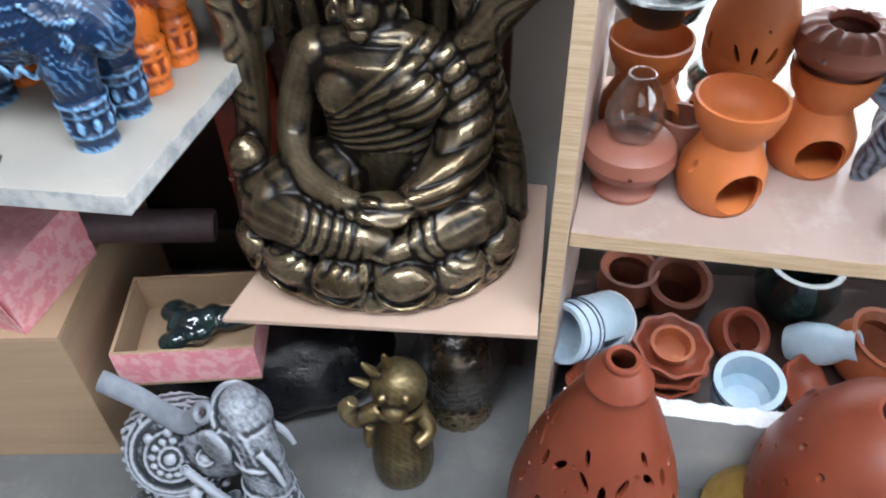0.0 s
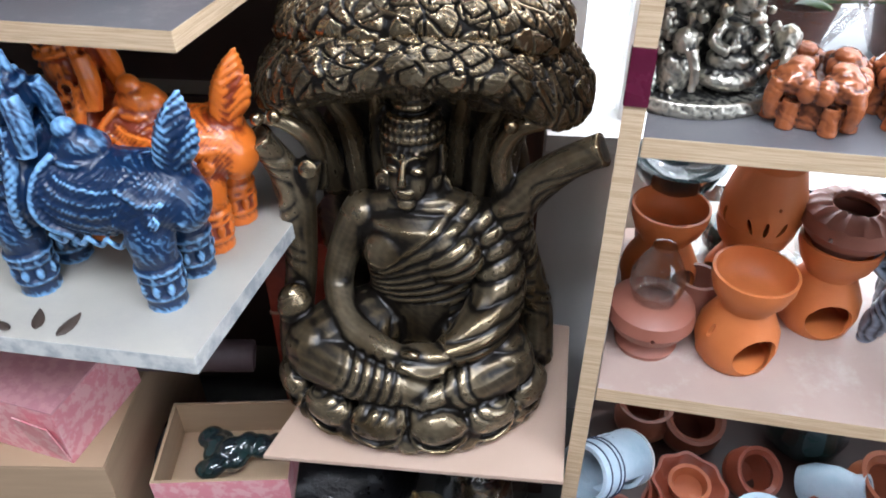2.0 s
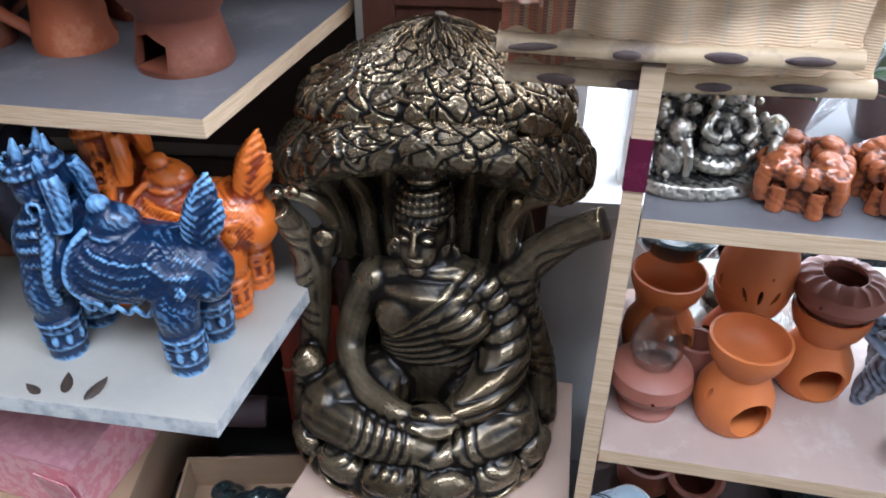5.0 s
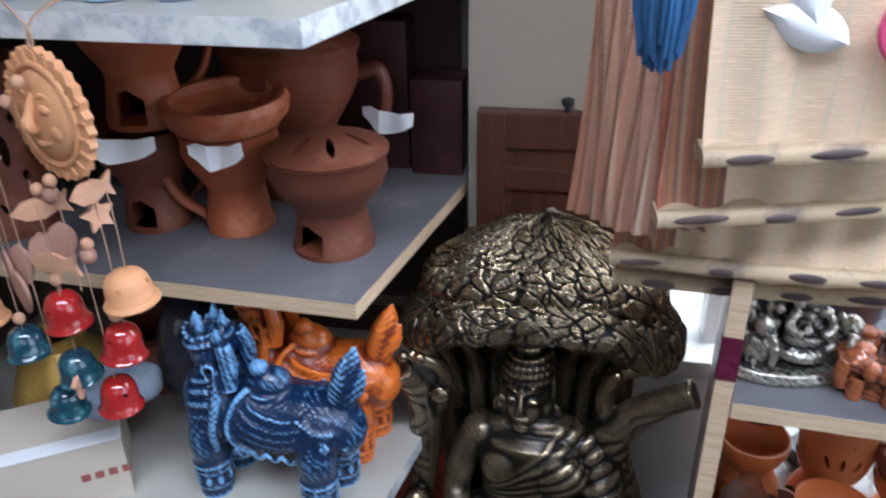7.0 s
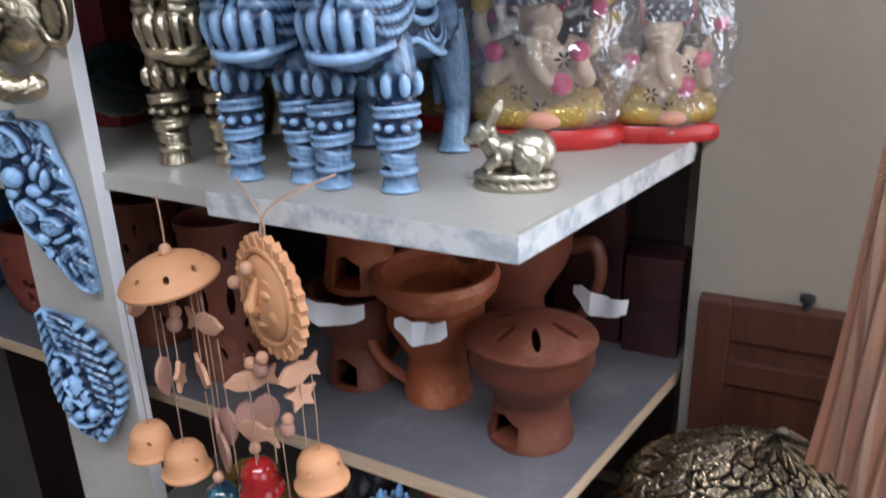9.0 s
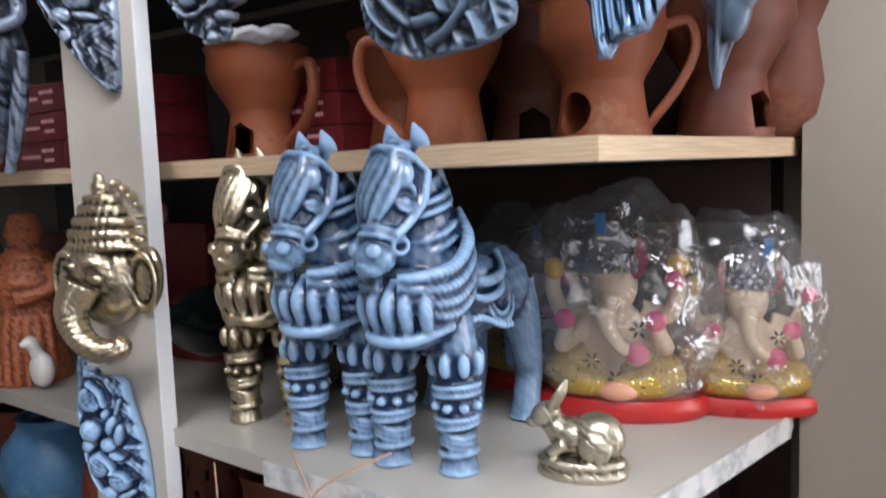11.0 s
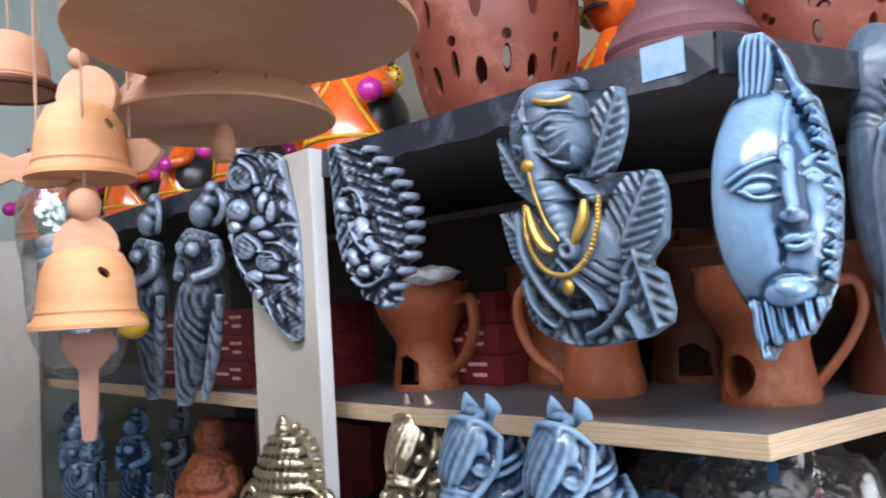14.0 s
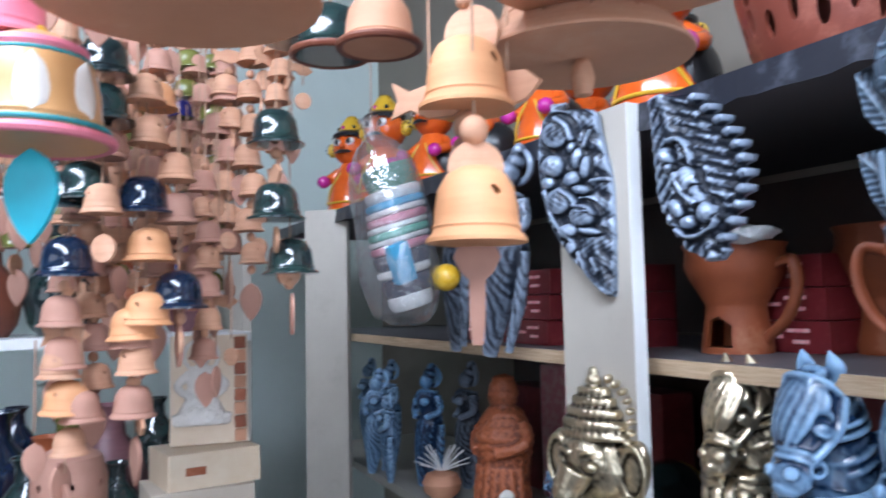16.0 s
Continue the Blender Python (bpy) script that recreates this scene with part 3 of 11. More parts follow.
left_unit = thing("display_shelf", "beige painted wall shelving with plywood boards, crowded with clay ware", "shelf", pose(0, 0, 0))
board("shelf_board", [(-0.86, 0.575), (-0.244, 0.534), (-0.166, 0.952), (-0.86, 0.952)], 0.618, 0.02, (GREY_PAINT, GREY_PAINT), WORN_EDGE, left_unit, "grey painted board with a worn white edge")
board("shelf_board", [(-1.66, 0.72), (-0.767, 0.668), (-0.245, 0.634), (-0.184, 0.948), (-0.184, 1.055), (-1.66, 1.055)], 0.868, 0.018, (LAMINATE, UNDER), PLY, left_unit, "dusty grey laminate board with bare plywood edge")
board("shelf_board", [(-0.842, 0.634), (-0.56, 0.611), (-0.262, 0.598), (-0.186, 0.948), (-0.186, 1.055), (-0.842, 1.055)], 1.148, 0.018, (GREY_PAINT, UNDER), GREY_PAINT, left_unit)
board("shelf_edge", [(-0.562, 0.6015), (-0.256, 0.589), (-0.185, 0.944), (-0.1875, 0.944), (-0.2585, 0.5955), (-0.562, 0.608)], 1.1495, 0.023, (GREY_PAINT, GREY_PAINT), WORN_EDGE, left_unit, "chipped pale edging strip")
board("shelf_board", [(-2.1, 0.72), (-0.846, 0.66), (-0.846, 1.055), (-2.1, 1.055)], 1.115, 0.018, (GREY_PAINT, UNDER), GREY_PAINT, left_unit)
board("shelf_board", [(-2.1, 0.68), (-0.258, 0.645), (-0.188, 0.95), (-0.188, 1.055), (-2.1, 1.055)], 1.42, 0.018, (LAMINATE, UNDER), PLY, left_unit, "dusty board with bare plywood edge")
board("top_board", [(-2.2, 0.632), (-0.263, 0.632), (-0.163, 0.95), (-0.186, 0.956), (-0.186, 1.055), (-2.2, 1.055)], 1.695, 0.022, (BLACK_SHEET, UNDER), UNDER, left_unit, "top board with shade-coloured underside")
# a strip of black vinyl with a torn lower hem
hem = bmesh.new()
rng = random.Random(4)
xs = [-2.2 + k * 0.0242 for k in range(81)]
top_v = [hem.verts.new((x, 0.6285, 1.699)) for x in xs]
low_v = [hem.verts.new((x, 0.6265 - rng.random() * 0.002, 1.672 - rng.random() * 0.006)) for x in xs]
back_v = [hem.verts.new((x, 0.66, 1.6975)) for x in xs]
for k in range(80):
    hem.faces.new((top_v[k], top_v[k + 1], low_v[k + 1], low_v[k]))
    hem.faces.new((back_v[k], back_v[k + 1], top_v[k + 1], top_v[k]))
part("edge_cover", hem, BLACK_SHEET, left_unit, "torn black vinyl over the board edge", smooth=False)
part("edge_cover", add_prism(bmesh.new(), [(-0.2625, 0.629), (-0.259, 0.629), (-0.161, 0.95), (-0.1645, 0.95)], 1.668, 1.6985), BLACK_SHEET, left_unit, smooth=False)
bm = add_box(bmesh.new(), (0.127, 0.018, 1.61), (-0.7795, 0.62, 0.895), bevel=0.0015)
for f in bm.faces:
    f.normal_update()
    # white on the +x face stands for light falling on that side
    f.material_index = 1 if f.normal.x > 0.5 else 0
part("post", bm, [PAINT, WHITE], left_unit, "wide beige upright board", smooth=False)
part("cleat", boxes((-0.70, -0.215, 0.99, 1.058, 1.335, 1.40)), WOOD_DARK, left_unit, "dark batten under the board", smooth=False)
# added dark sheets stand for the shade at the back of each bay
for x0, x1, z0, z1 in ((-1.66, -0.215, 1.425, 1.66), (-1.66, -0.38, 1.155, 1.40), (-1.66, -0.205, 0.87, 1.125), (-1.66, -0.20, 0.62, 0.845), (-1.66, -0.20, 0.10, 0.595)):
    part("back_panel", boxes((x0, x1, 1.052, 1.0585, z0, z1)), WOOD_DARK, left_unit, "dark sheet added for the shade at the back of a bay", smooth=False)
part("end_post", add_box(bmesh.new(), (0.10, 0.022, 1.60), (0, 0, 0.9), bevel=0.002), PAINT, left_unit, m=pose(-1.74, 0.615, 0, 0, 0, 50), smooth=False)

right_unit = thing("plywood_rack", "bare plywood rack with open back, stacked with clay ware", "shelf", pose(0, 0, 0))
bm = add_prism(bmesh.new(), [(0.0975, 0.625), (0.1145, 0.623), (0.177, 0.93), (0.160, 0.93)], 0.10, 0.93, 0.0008)
for f in bm.faces:
    f.normal_update()
    f.material_index = 1 if f.normal.y < -0.5 else 0
part("side_panel", bm, [SHELF_PINK, PLY], right_unit, "plywood side panel with pale front edge", smooth=False)
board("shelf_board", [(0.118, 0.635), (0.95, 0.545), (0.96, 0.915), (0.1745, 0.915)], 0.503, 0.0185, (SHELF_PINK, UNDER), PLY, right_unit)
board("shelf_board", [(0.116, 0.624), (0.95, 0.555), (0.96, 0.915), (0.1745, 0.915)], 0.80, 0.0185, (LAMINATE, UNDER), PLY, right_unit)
part("side_panel", boxes((0.955, 0.973, 0.56, 0.92, 0.10, 0.93)), PLY, right_unit, smooth=False)
part("tape", add_prism(bmesh.new(), [(0.0972, 0.6235), (0.1149, 0.6213), (0.1154, 0.6265), (0.0972, 0.6285)], 0.826, 0.872), plain("maroon_tape", (0.10, 0.008, 0.03), rough=0.25), right_unit,
     "glossy maroon tape", smooth=False)

tray = board("statue_board", [(-0.238, 0.608), (0.094, 0.602), (0.111, 0.846), (-0.16, 0.87)], 0.388, 0.006, (BOARD_PINK, UNDER), BOARD_PINK, None)
tagged(tray, "fawn hardboard sheet under a bronze statue", "board")
for x, y in ((-0.15, 0.83), (0.07, 0.81)):
    part("support_block", add_box(bmesh.new(), (0.05, 0.05, 0.282), (x, y, 0.241)), WOOD_DARK, tray, "dark wooden block", smooth=False)

# ---- clay ware ----
def shell(outer, inner):
    """The outline of a hollow pot: up its outside and down its inside."""
    return [(0, outer[0][1])] + outer + inner + [(0, inner[-1][1])]


def cut_slits(spec):
    """Cutters from (angle in degrees, radius, height, length, width, tilt in degrees)."""
    bm = bmesh.new()
    for a, r, z, length, width, tilt in spec:
        m = Matrix.Rotation(radians(a), 4, "Z") @ Matrix.Translation((r, 0, z)) @ Matrix.Rotation(radians(tilt), 4, "X") @ Matrix.Diagonal((0.016, width / 2, length / 2, 1))
        add_globe(bm, m, 10, 8)
    return bm


S = -90  # towards the shop
burner_profile = shell([(0.040, 0), (0.045, 0.006), (0.050, 0.026), (0.048, 0.044), (0.036, 0.066), (0.032, 0.076), (0.034, 0.081), (0.043, 0.092), (0.049, 0.108), (0.0495, 0.119)],
                       [(0.046, 0.1195), (0.0455, 0.110), (0.040, 0.096), (0.028, 0.088)])
low_burner = [(0.041, -0.01), (0.047, 0.01), (0.0455, 0.028), (0.043, 0.042), (0.032, 0.062), (0.026, 0.07)]
cut = bmesh.new()
add_lathe(cut, [(0, 0.004)] + [(r - 0.001, max(z, 0.004)) for r, z in low_burner] + [(0, 0.071)], 28)
body_less = add_lathe(bmesh.new(), burner_profile, 44)
hollow = carved_out(body_less, cut, TERRA_BRIGHT)
bm = bmesh.new()
bm.from_mesh(hollow)
cut = cut_slits([(S + 75, 0.047, 0.05, 0.016, 0.007, 0), (S + 105, 0.047, 0.05, 0.016, 0.007, 0), (S - 80, 0.047, 0.05, 0.016, 0.007, 0)])
bmesh.ops.create_uvsphere(cut, u_segments=24, v_segments=12, radius=1.0, matrix=pose(0, -0.046, 0.030) @ Matrix.Diagonal((0.029, 0.03, 0.0235, 1)))
BURNER = carved_out(bm, cut, TERRA_BRIGHT)
bpy.data.meshes.remove(hollow)

right_group = "oil burners on the rack"


def burner(x, y, z, turn=0, size=1.0, label="orange terracotta oil burner with open bowl and arched window"):
    ob = new("oil_burner", BURNER)
    ob.matrix_basis = pose(x, y, z, 0, 0, turn) @ Matrix.Diagonal((0.84 * size, 0.84 * size, 0.96 * size, 1))
    return tagged(ob, label, "oil burner", right_group)


burner(0.263, 0.697, 0.503, 18)
burner(0.364, 0.758, 0.503, 0, 1.0)
burner(0.196, 0.800, 0.503, 24, 1.02)
burner(0.286, 0.792, 0.503, -70, 1.0, "terracotta oil burner carrying a second burner on its bowl")
# the tall one that stands in the bowl of another
cut = cut_slits([(S + k, 0.046, 0.030, 0.020, 0.006, t) for k, t in ((-8, 0), (14, -24), (-30, 24), (60, 0), (80, -24), (-75, 0))] + [(S + 4, 0.045, 0.055, 0.004, 0.004, 0)])
tall = add_lathe(bmesh.new(), shell([(0.036, 0), (0.044, 0.01), (0.049, 0.030), (0.047, 0.050), (0.040, 0.075), (0.035, 0.090), (0.037, 0.096), (0.046, 0.115), (0.050, 0.13)],
                                    [(0.047, 0.131), (0.042, 0.114), (0.030, 0.100), (0.031, 0.085), (0.042, 0.05), (0.043, 0.03), (0.036, 0.008)]), 44)
TALL = carved_out(tall, cut, TERRA_BRIGHT)
ob = new("oil_burner", TALL)
ob.matrix_basis = pose(0.287, 0.790, 0.599) @ Matrix.Diagonal((0.88, 0.88, 0.96, 1))
tagged(ob, "tall orange terracotta burner with leaf-shaped cuts, standing in another's bowl", "oil burner", right_group)
# flat ring-shaped diffuser with swirled top
bm = add_lathe(bmesh.new(), shell([(0.028, 0), (0.032, 0.004), (0.030, 0.012), (0.044, 0.020), (0.053, 0.034), (0.050, 0.048), (0.038, 0.056), (0.026, 0.058)],
                                  [(0.024, 0.056), (0.025, 0.05), (0.036, 0.046), (0.044, 0.036), (0.040, 0.024), (0.024, 0.018)]), 48)
for v in bm.verts:
    a, r = math.atan2(v.co.y, v.co.x), math.hypot(v.co.x, v.co.y)
    if v.co.z > 0.035 and r > 0.026:
        v.co.z += 0.0016 * math.sin(16 * a + 90 * r)
ring = carved_out(bm, cut_slits([(S - 40, 0.05, 0.036, 0.006, 0.006, 0), (S + 45, 0.05, 0.036, 0.006, 0.006, 0)]), TERRA_ROSE)
ob = new("oil_diffuser", ring)
ob.matrix_basis = pose(0.365, 0.760, 0.604) @ Matrix.Diagonal((0.92, 0.92, 0.95, 1))
tagged(ob, "brown clay diffuser with swirled top, set on an oil burner", "diffuser")
# small lamp with a glass chimney
lamp = thing("oil_lamp", "rose-brown clay oil lamp with a clear glass chimney", "lamp", pose(0.174, 0.708, 0.503) @ Matrix.Diagonal((0.92, 0.92, 0.98, 1)))
base = add_lathe(bmesh.new(), shell([(0.034, 0), (0.036, 0.006), (0.028, 0.014), (0.026, 0.02), (0.042, 0.028), (0.050, 0.042), (0.047, 0.056), (0.036, 0.064), (0.024, 0.066)],
                                    [(0.023, 0.062), (0.033, 0.058), (0.04, 0.046), (0.03, 0.034)]), 44)
part("base", carved_out(base, cut_slits([(S - 5, 0.048, 0.042, 0.006, 0.006, 0), (S + 80, 0.048, 0.042, 0.006, 0.006, 0)]), TERRA_ROSE), None, lamp)
part("chimney", add_lathe(bmesh.new(), [(0.021, 0.064), (0.026, 0.07), (0.0305, 0.084), (0.030, 0.096), (0.022, 0.114), (0.0145, 0.126), (0.0135, 0.132),
                                        (0.0125, 0.132), (0.0135, 0.126), (0.021, 0.114), (0.029, 0.096), (0.0295, 0.084), (0.025, 0.071), (0.02, 0.065)], 36), GLASSY, lamp, "clear glass chimney")


# ---- handled incense pots ----
def pot_shape(foot=0.043, stem=0.036, bowl=0.062, high=0.135, neck=0.062):
    return shell([(foot, 0), (foot + 0.001, 0.008), (stem + 0.003, 0.035), (stem, neck - 0.006), (stem + 0.002, neck), (bowl - 0.006, neck + 0.030),
                  (bowl, neck + 0.046), (bowl - 0.002, high - 0.008), (bowl + 0.002, high)],
                 [(bowl - 0.003, high), (bowl - 0.007, high - 0.008), (bowl - 0.006, neck + 0.044), (stem - 0.004, neck + 0.010)])


def window_cut(angle, wide, high, z, radius, pentagon=True):
    bm = bmesh.new()
    outline = [(-wide * 0.5, 0), (wide * 0.55, 0), (wide * 0.5, high * 0.7), (0.0, high), (-wide * 0.45, high * 0.85)] if pentagon else [
        (wide * 0.5 * math.cos(a), high * 0.5 + high * 0.5 * math.sin(a)) for a in (2 * math.pi * k / 14 for k in range(14))]
    add_prism(bm, outline, 0.004, radius + 0.03)
    bmesh.ops.transform(bm, verts=bm.verts[:], matrix=Matrix.Rotation(radians(angle), 4, "Z") @ Matrix.Translation((0, 0, z)) @ Matrix.Rotation(radians(90), 4, "Z") @ Matrix.Rotation(radians(90), 4, "X"))
    return bm


def foot_hollow(bm, foot, stem, neck):
    return add_lathe(bm, [(0, 0.005), (foot - 0.006, 0.005), (stem - 0.003, 0.035), (stem - 0.006, neck - 0.008), (0, neck - 0.006)], 24)


def pot_mesh(material, window=S, pentagon=True, wide=0.032, tall=0.034, **shape):
    data = carved_out(add_lathe(bmesh.new(), pot_shape(**shape), 44, wobble=0.006), foot_hollow(bmesh.new(), shape.get("foot", 0.043), shape.get("stem", 0.036), shape.get("neck", 0.062)), material)
    bm = bmesh.new()
    bm.from_mesh(data)
    bpy.data.meshes.remove(data)
    return carved_out(bm, window_cut(window, wide, tall, 0.008, 0.05, pentagon), material)


def handle_mesh(material, bowl=0.060, high=0.108, foot=0.042, reach=0.036):
    bm = add_tube(bmesh.new(), [(bowl - 0.004, 0, high), (bowl + reach * 0.55, 0, high + 0.004), (bowl + reach * 0.72, 0, high - 0.025), (bowl + reach * 0.35, 0, high - 0.062),
                                (foot + 0.004, 0, 0.022), (foot - 0.004, 0, 0.012)], 0.0075, 12, 6, 0.62)
    return finish(bm, material)


lid_bm = add_lathe(bmesh.new(), [(0, 0.022), (0.012, 0.0225), (0.024, 0.020), (0.047, 0.008), (0.061, 0.002), (0.064, 0.0), (0.063, -0.004), (0.057, -0.004), (0.044, 0.004), (0.022, 0.015), (0, 0.017)], 44)
LID = carved_out(lid_bm, cut_slits([(a, 0.034, 0.014, 0.030, 0.009, 0) for a in (S + 20, S - 35, S + 80, S + 140, S - 100)]), TERRA_DARK)
POT_DARK = pot_mesh(TERRA_DARK, S + 30, True)
POT_MID = pot_mesh(TERRA, S - 30, True, 0.034, 0.038)
POT_ROUND = pot_mesh(TERRA, S - 22, False, 0.042, 0.046, foot=0.052, stem=0.044, bowl=0.070, high=0.15, neck=0.068)
# POT_MID again in darker clay, standing for shade on the lower board
POT_MID_SHADED = pot_mesh(TERRA_DARK, S - 30, True, 0.034, 0.038)
POT_PLAIN = pot_mesh(TERRA, S + 120, False, 0.03, 0.03)
HANDLE, HANDLE_DARK = handle_mesh(TERRA), handle_mesh(TERRA_DARK)
HANDLE_BIG = handle_mesh(TERRA, 0.068, 0.122, 0.050, 0.044)


def incense_pot(x, y, z, body, handle=None, handle_turn=0, lid=False, turn=0, size=1.0, upside=False, label="", group=""):
    m = pose(x, y, z, 0, 0, turn) @ Matrix.Diagonal((size, size, size, 1))
    if upside:
        m = pose(x, y, z + 0.135 * size, 180, 0, turn) @ Matrix.Diagonal((size, size, size, 1))
    t = thing("incense_pot", label or "terracotta incense pot with a cut window and loop handle", "pot", m, group)
    part("pot_body", body, None, t)
    if handle:
        part("handle", handle, None, t, m=pose(0, 0, 0, 0, 0, handle_turn))
    if lid:
        part("lid", LID, None, t, "domed lid with leaf-shaped slots", m=pose(0, 0, 0.139))
    return t


low_row, high_row = "incense pots on the laminate board", "incense pots on the upper board"
lidded = incense_pot(-0.303, 0.755, 0.868, POT_MID_SHADED, None, 40, True, 6, 0.9, label="terracotta incense pot with a slotted lid", group=low_row)
lidded.matrix_basis = lidded.matrix_basis @ Matrix.Diagonal((1.16, 1.16, 0.92, 1))
incense_pot(-0.428, 0.790, 0.868, POT_PLAIN, HANDLE, S - 70, False, 0, 0.9, label="terracotta handled pot carrying a shallow bowl, paper between", group=low_row)
incense_pot(-0.530, 0.785, 0.868, POT_MID_SHADED, HANDLE_DARK, 20, False, 30, 0.9, label="terracotta incense pot with a second one stacked on it", group=low_row)
incense_pot(-0.522, 0.790, 0.992, POT_MID, HANDLE, 15, False, 34, 1.0, label="terracotta incense pot stacked on another, paper between", group=low_row)
incense_pot(-0.395, 0.915, 0.868, POT_DARK, HANDLE_DARK, 30, True, -20, 1.35, group=low_row, label="large dark terracotta pot with lid at the back of the board")
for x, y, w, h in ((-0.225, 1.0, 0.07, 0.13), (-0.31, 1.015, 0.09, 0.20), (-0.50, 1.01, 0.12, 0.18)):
    dim = thing("packet", "dark red packet at the back of the board, colour darkened as in shade", "packet", pose(x, y, 0.868), "dim packets")
    part("packet_body", add_box(bmesh.new(), (w, 0.06, h), (0, 0, h / 2), bevel=0.006), SHADED_RED, dim)
# shallow bowl on the middle pot, with slots, and sheets of packing paper
bowl = carved_out(add_lathe(bmesh.new(), shell([(0.035, 0), (0.058, 0.006), (0.068, 0.018), (0.071, 0.030), (0.066, 0.038)], [(0.058, 0.037), (0.057, 0.027), (0.040, 0.014)]), 44),
                  cut_slits([(S + 30, 0.046, 0.014, 0.02, 0.008, 0)]), TERRA)
ob = new("clay_bowl", bowl)
ob.matrix_basis = pose(-0.424, 0.785, 0.990, 3, 0, 0)
tagged(ob, "shallow terracotta bowl with thick rounded rim, set on a pot", "bowl")
for x, y, z, turn, w in ((-0.413, 0.722, 0.986, 10, 0.055), (-0.525, 0.722, 0.988, 6, 0.085), (-0.262, 0.86, 0.985, -20, 0.07)):
    bm = bmesh.new()
    top = [bm.verts.new((-w / 2 + w * k / 8, 0.004 * math.sin(k * 1.7), 0.006 + 0.002 * math.sin(k))) for k in range(9)]
    low = [bm.verts.new((-w / 2 + w * k / 8 + 0.004 * math.sin(k), -0.004 + 0.004 * math.cos(k * 1.3), -0.004 - 0.018 * math.sin(math.pi * k / 8))) for k in range(9)]
    for k in range(8):
        bm.faces.new((top[k], top[k + 1], low[k + 1], low[k]))
    ob = part("packing_paper", bm, PAPER, m=pose(x, y, z, 0, 0, turn))
    tagged(ob, "crumpled white packing paper tucked between stacked pots", "paper")

incense_pot(-0.735, 0.785, 1.42, POT_MID, HANDLE, -34, False, 38, 0.95, group=high_row)
incense_pot(-0.60, 0.89, 1.42, POT_PLAIN, HANDLE, 170, False, 0, 1.05, group=high_row)
incense_pot(-0.487, 0.80, 1.42, POT_PLAIN, HANDLE, 150, False, 60, 0.98, group=high_row)
incense_pot(-0.318, 0.800, 1.42, POT_ROUND, HANDLE_BIG, 22, False, 4, 0.8, group=high_row, label="large terracotta incense pot with round window and thick handle")
incense_pot(-0.238, 0.90, 1.42, POT_DARK, HANDLE_DARK, 30, False, 40, 1.0, group=high_row, label="dark terracotta incense pot near the wall")
incense_pot(-0.455, 0.93, 1.42, POT_DARK, None, 0, True, 0, 1.05, group=high_row, label="dark lidded terracotta pot at the back of the board")
bm = add_lathe(bmesh.new(), shell([(0.03, 0), (0.05, 0.02), (0.056, 0.05), (0.05, 0.10), (0.06, 0.128), (0.064, 0.132)], [(0.056, 0.130), (0.045, 0.10), (0.05, 0.05), (0.03, 0.01)]), 40)
tagged(part("clay_pot", bm, TERRA_DARK, m=pose(-0.208, 0.985, 1.42)), "tall dark terracotta pot with flared lips against the wall", "pot")


# ---- pierced lamps ----
def pierced(profile, holes, material, segments=48):
    return carved_out(add_lathe(bmesh.new(), profile, segments), cut_slits(holes), material)


cyl = [(0.046, 0), (0.048, 0.004), (0.046, 0.02), (0.046, 0.13), (0.049, 0.137), (0.049, 0.142)]
holes = []
for k in range(9):
    a = k * 40
    holes += [(a, 0.046, 0.075, 0.026, 0.011, 0), (a + 20, 0.046, 0.100, 0.009, 0.009, 0), (a + 20, 0.046, 0.052, 0.009, 0.009, 0),
              (a + 20, 0.046, 0.028, 0.014, 0.006, 30), (a, 0.046, 0.118, 0.012, 0.006, 0)]
CYL = pierced(shell(cyl, [(0.045, 0.142), (0.042, 0.13), (0.042, 0.008)]), holes, TERRA_DARK)
for x, y, turn in ((-0.695, 0.750, 0), (-0.845, 0.785, 17)):
    ob = new("pierced_lantern", CYL)
    ob.matrix_basis = pose(x, y, 0.868, 0, 0, turn) @ Matrix.Diagonal((1.0, 1.0, 1.4, 1))
    tagged(ob, "brown terracotta lantern pierced with rows of holes", "lantern", "lanterns on the laminate board")

cone = [(0.072, 0), (0.084, 0.03), (0.092, 0.08), (0.090, 0.13), (0.083, 0.17), (0.073, 0.21), (0.058, 0.255), (0.043, 0.295), (0.0315, 0.322), (0.0295, 0.330), (0.0315, 0.336), (0.025, 0.347), (0.0165, 0.357), (0.0165, 0.362), (0.015, 0.364)]
holes = []
for k in range(6):
    a = S - 8 + k * 60
    holes += [(a + da, 0.062, z, 0.024, 0.008, tilt) for da, z, tilt in ((0, 0.236, 0), (17, 0.246, -28), (-17, 0.246, 28))]
    holes += [(a + 30, 0.062, 0.256, 0.0055, 0.0055, 0), (a + 30, 0.068, 0.226, 0.0055, 0.0055, 0), (a - 12, 0.073, 0.206, 0.0055, 0.0055, 0), (a + 12, 0.080, 0.185, 0.022, 0.008, 0), (a - 12, 0.080, 0.183, 0.022, 0.008, 0), (a + 40, 0.052, 0.272, 0.020, 0.006, 10)]
CONE = pierced(shell(cone, [(0.011, 0.363), (0.012, 0.355), (0.026, 0.328), (0.038, 0.295), (0.053, 0.255), (0.068, 0.21), (0.078, 0.17), (0.085, 0.13), (0.086, 0.08), (0.07, 0.02)]), holes, TERRA_RED)
ob = new("pierced_lantern", CONE)
ob.matrix_basis = pose(0.162, 0.518, 0.10)
tagged(ob, "tall reddish terracotta lantern with leaf cuts and a narrow neck", "lantern")
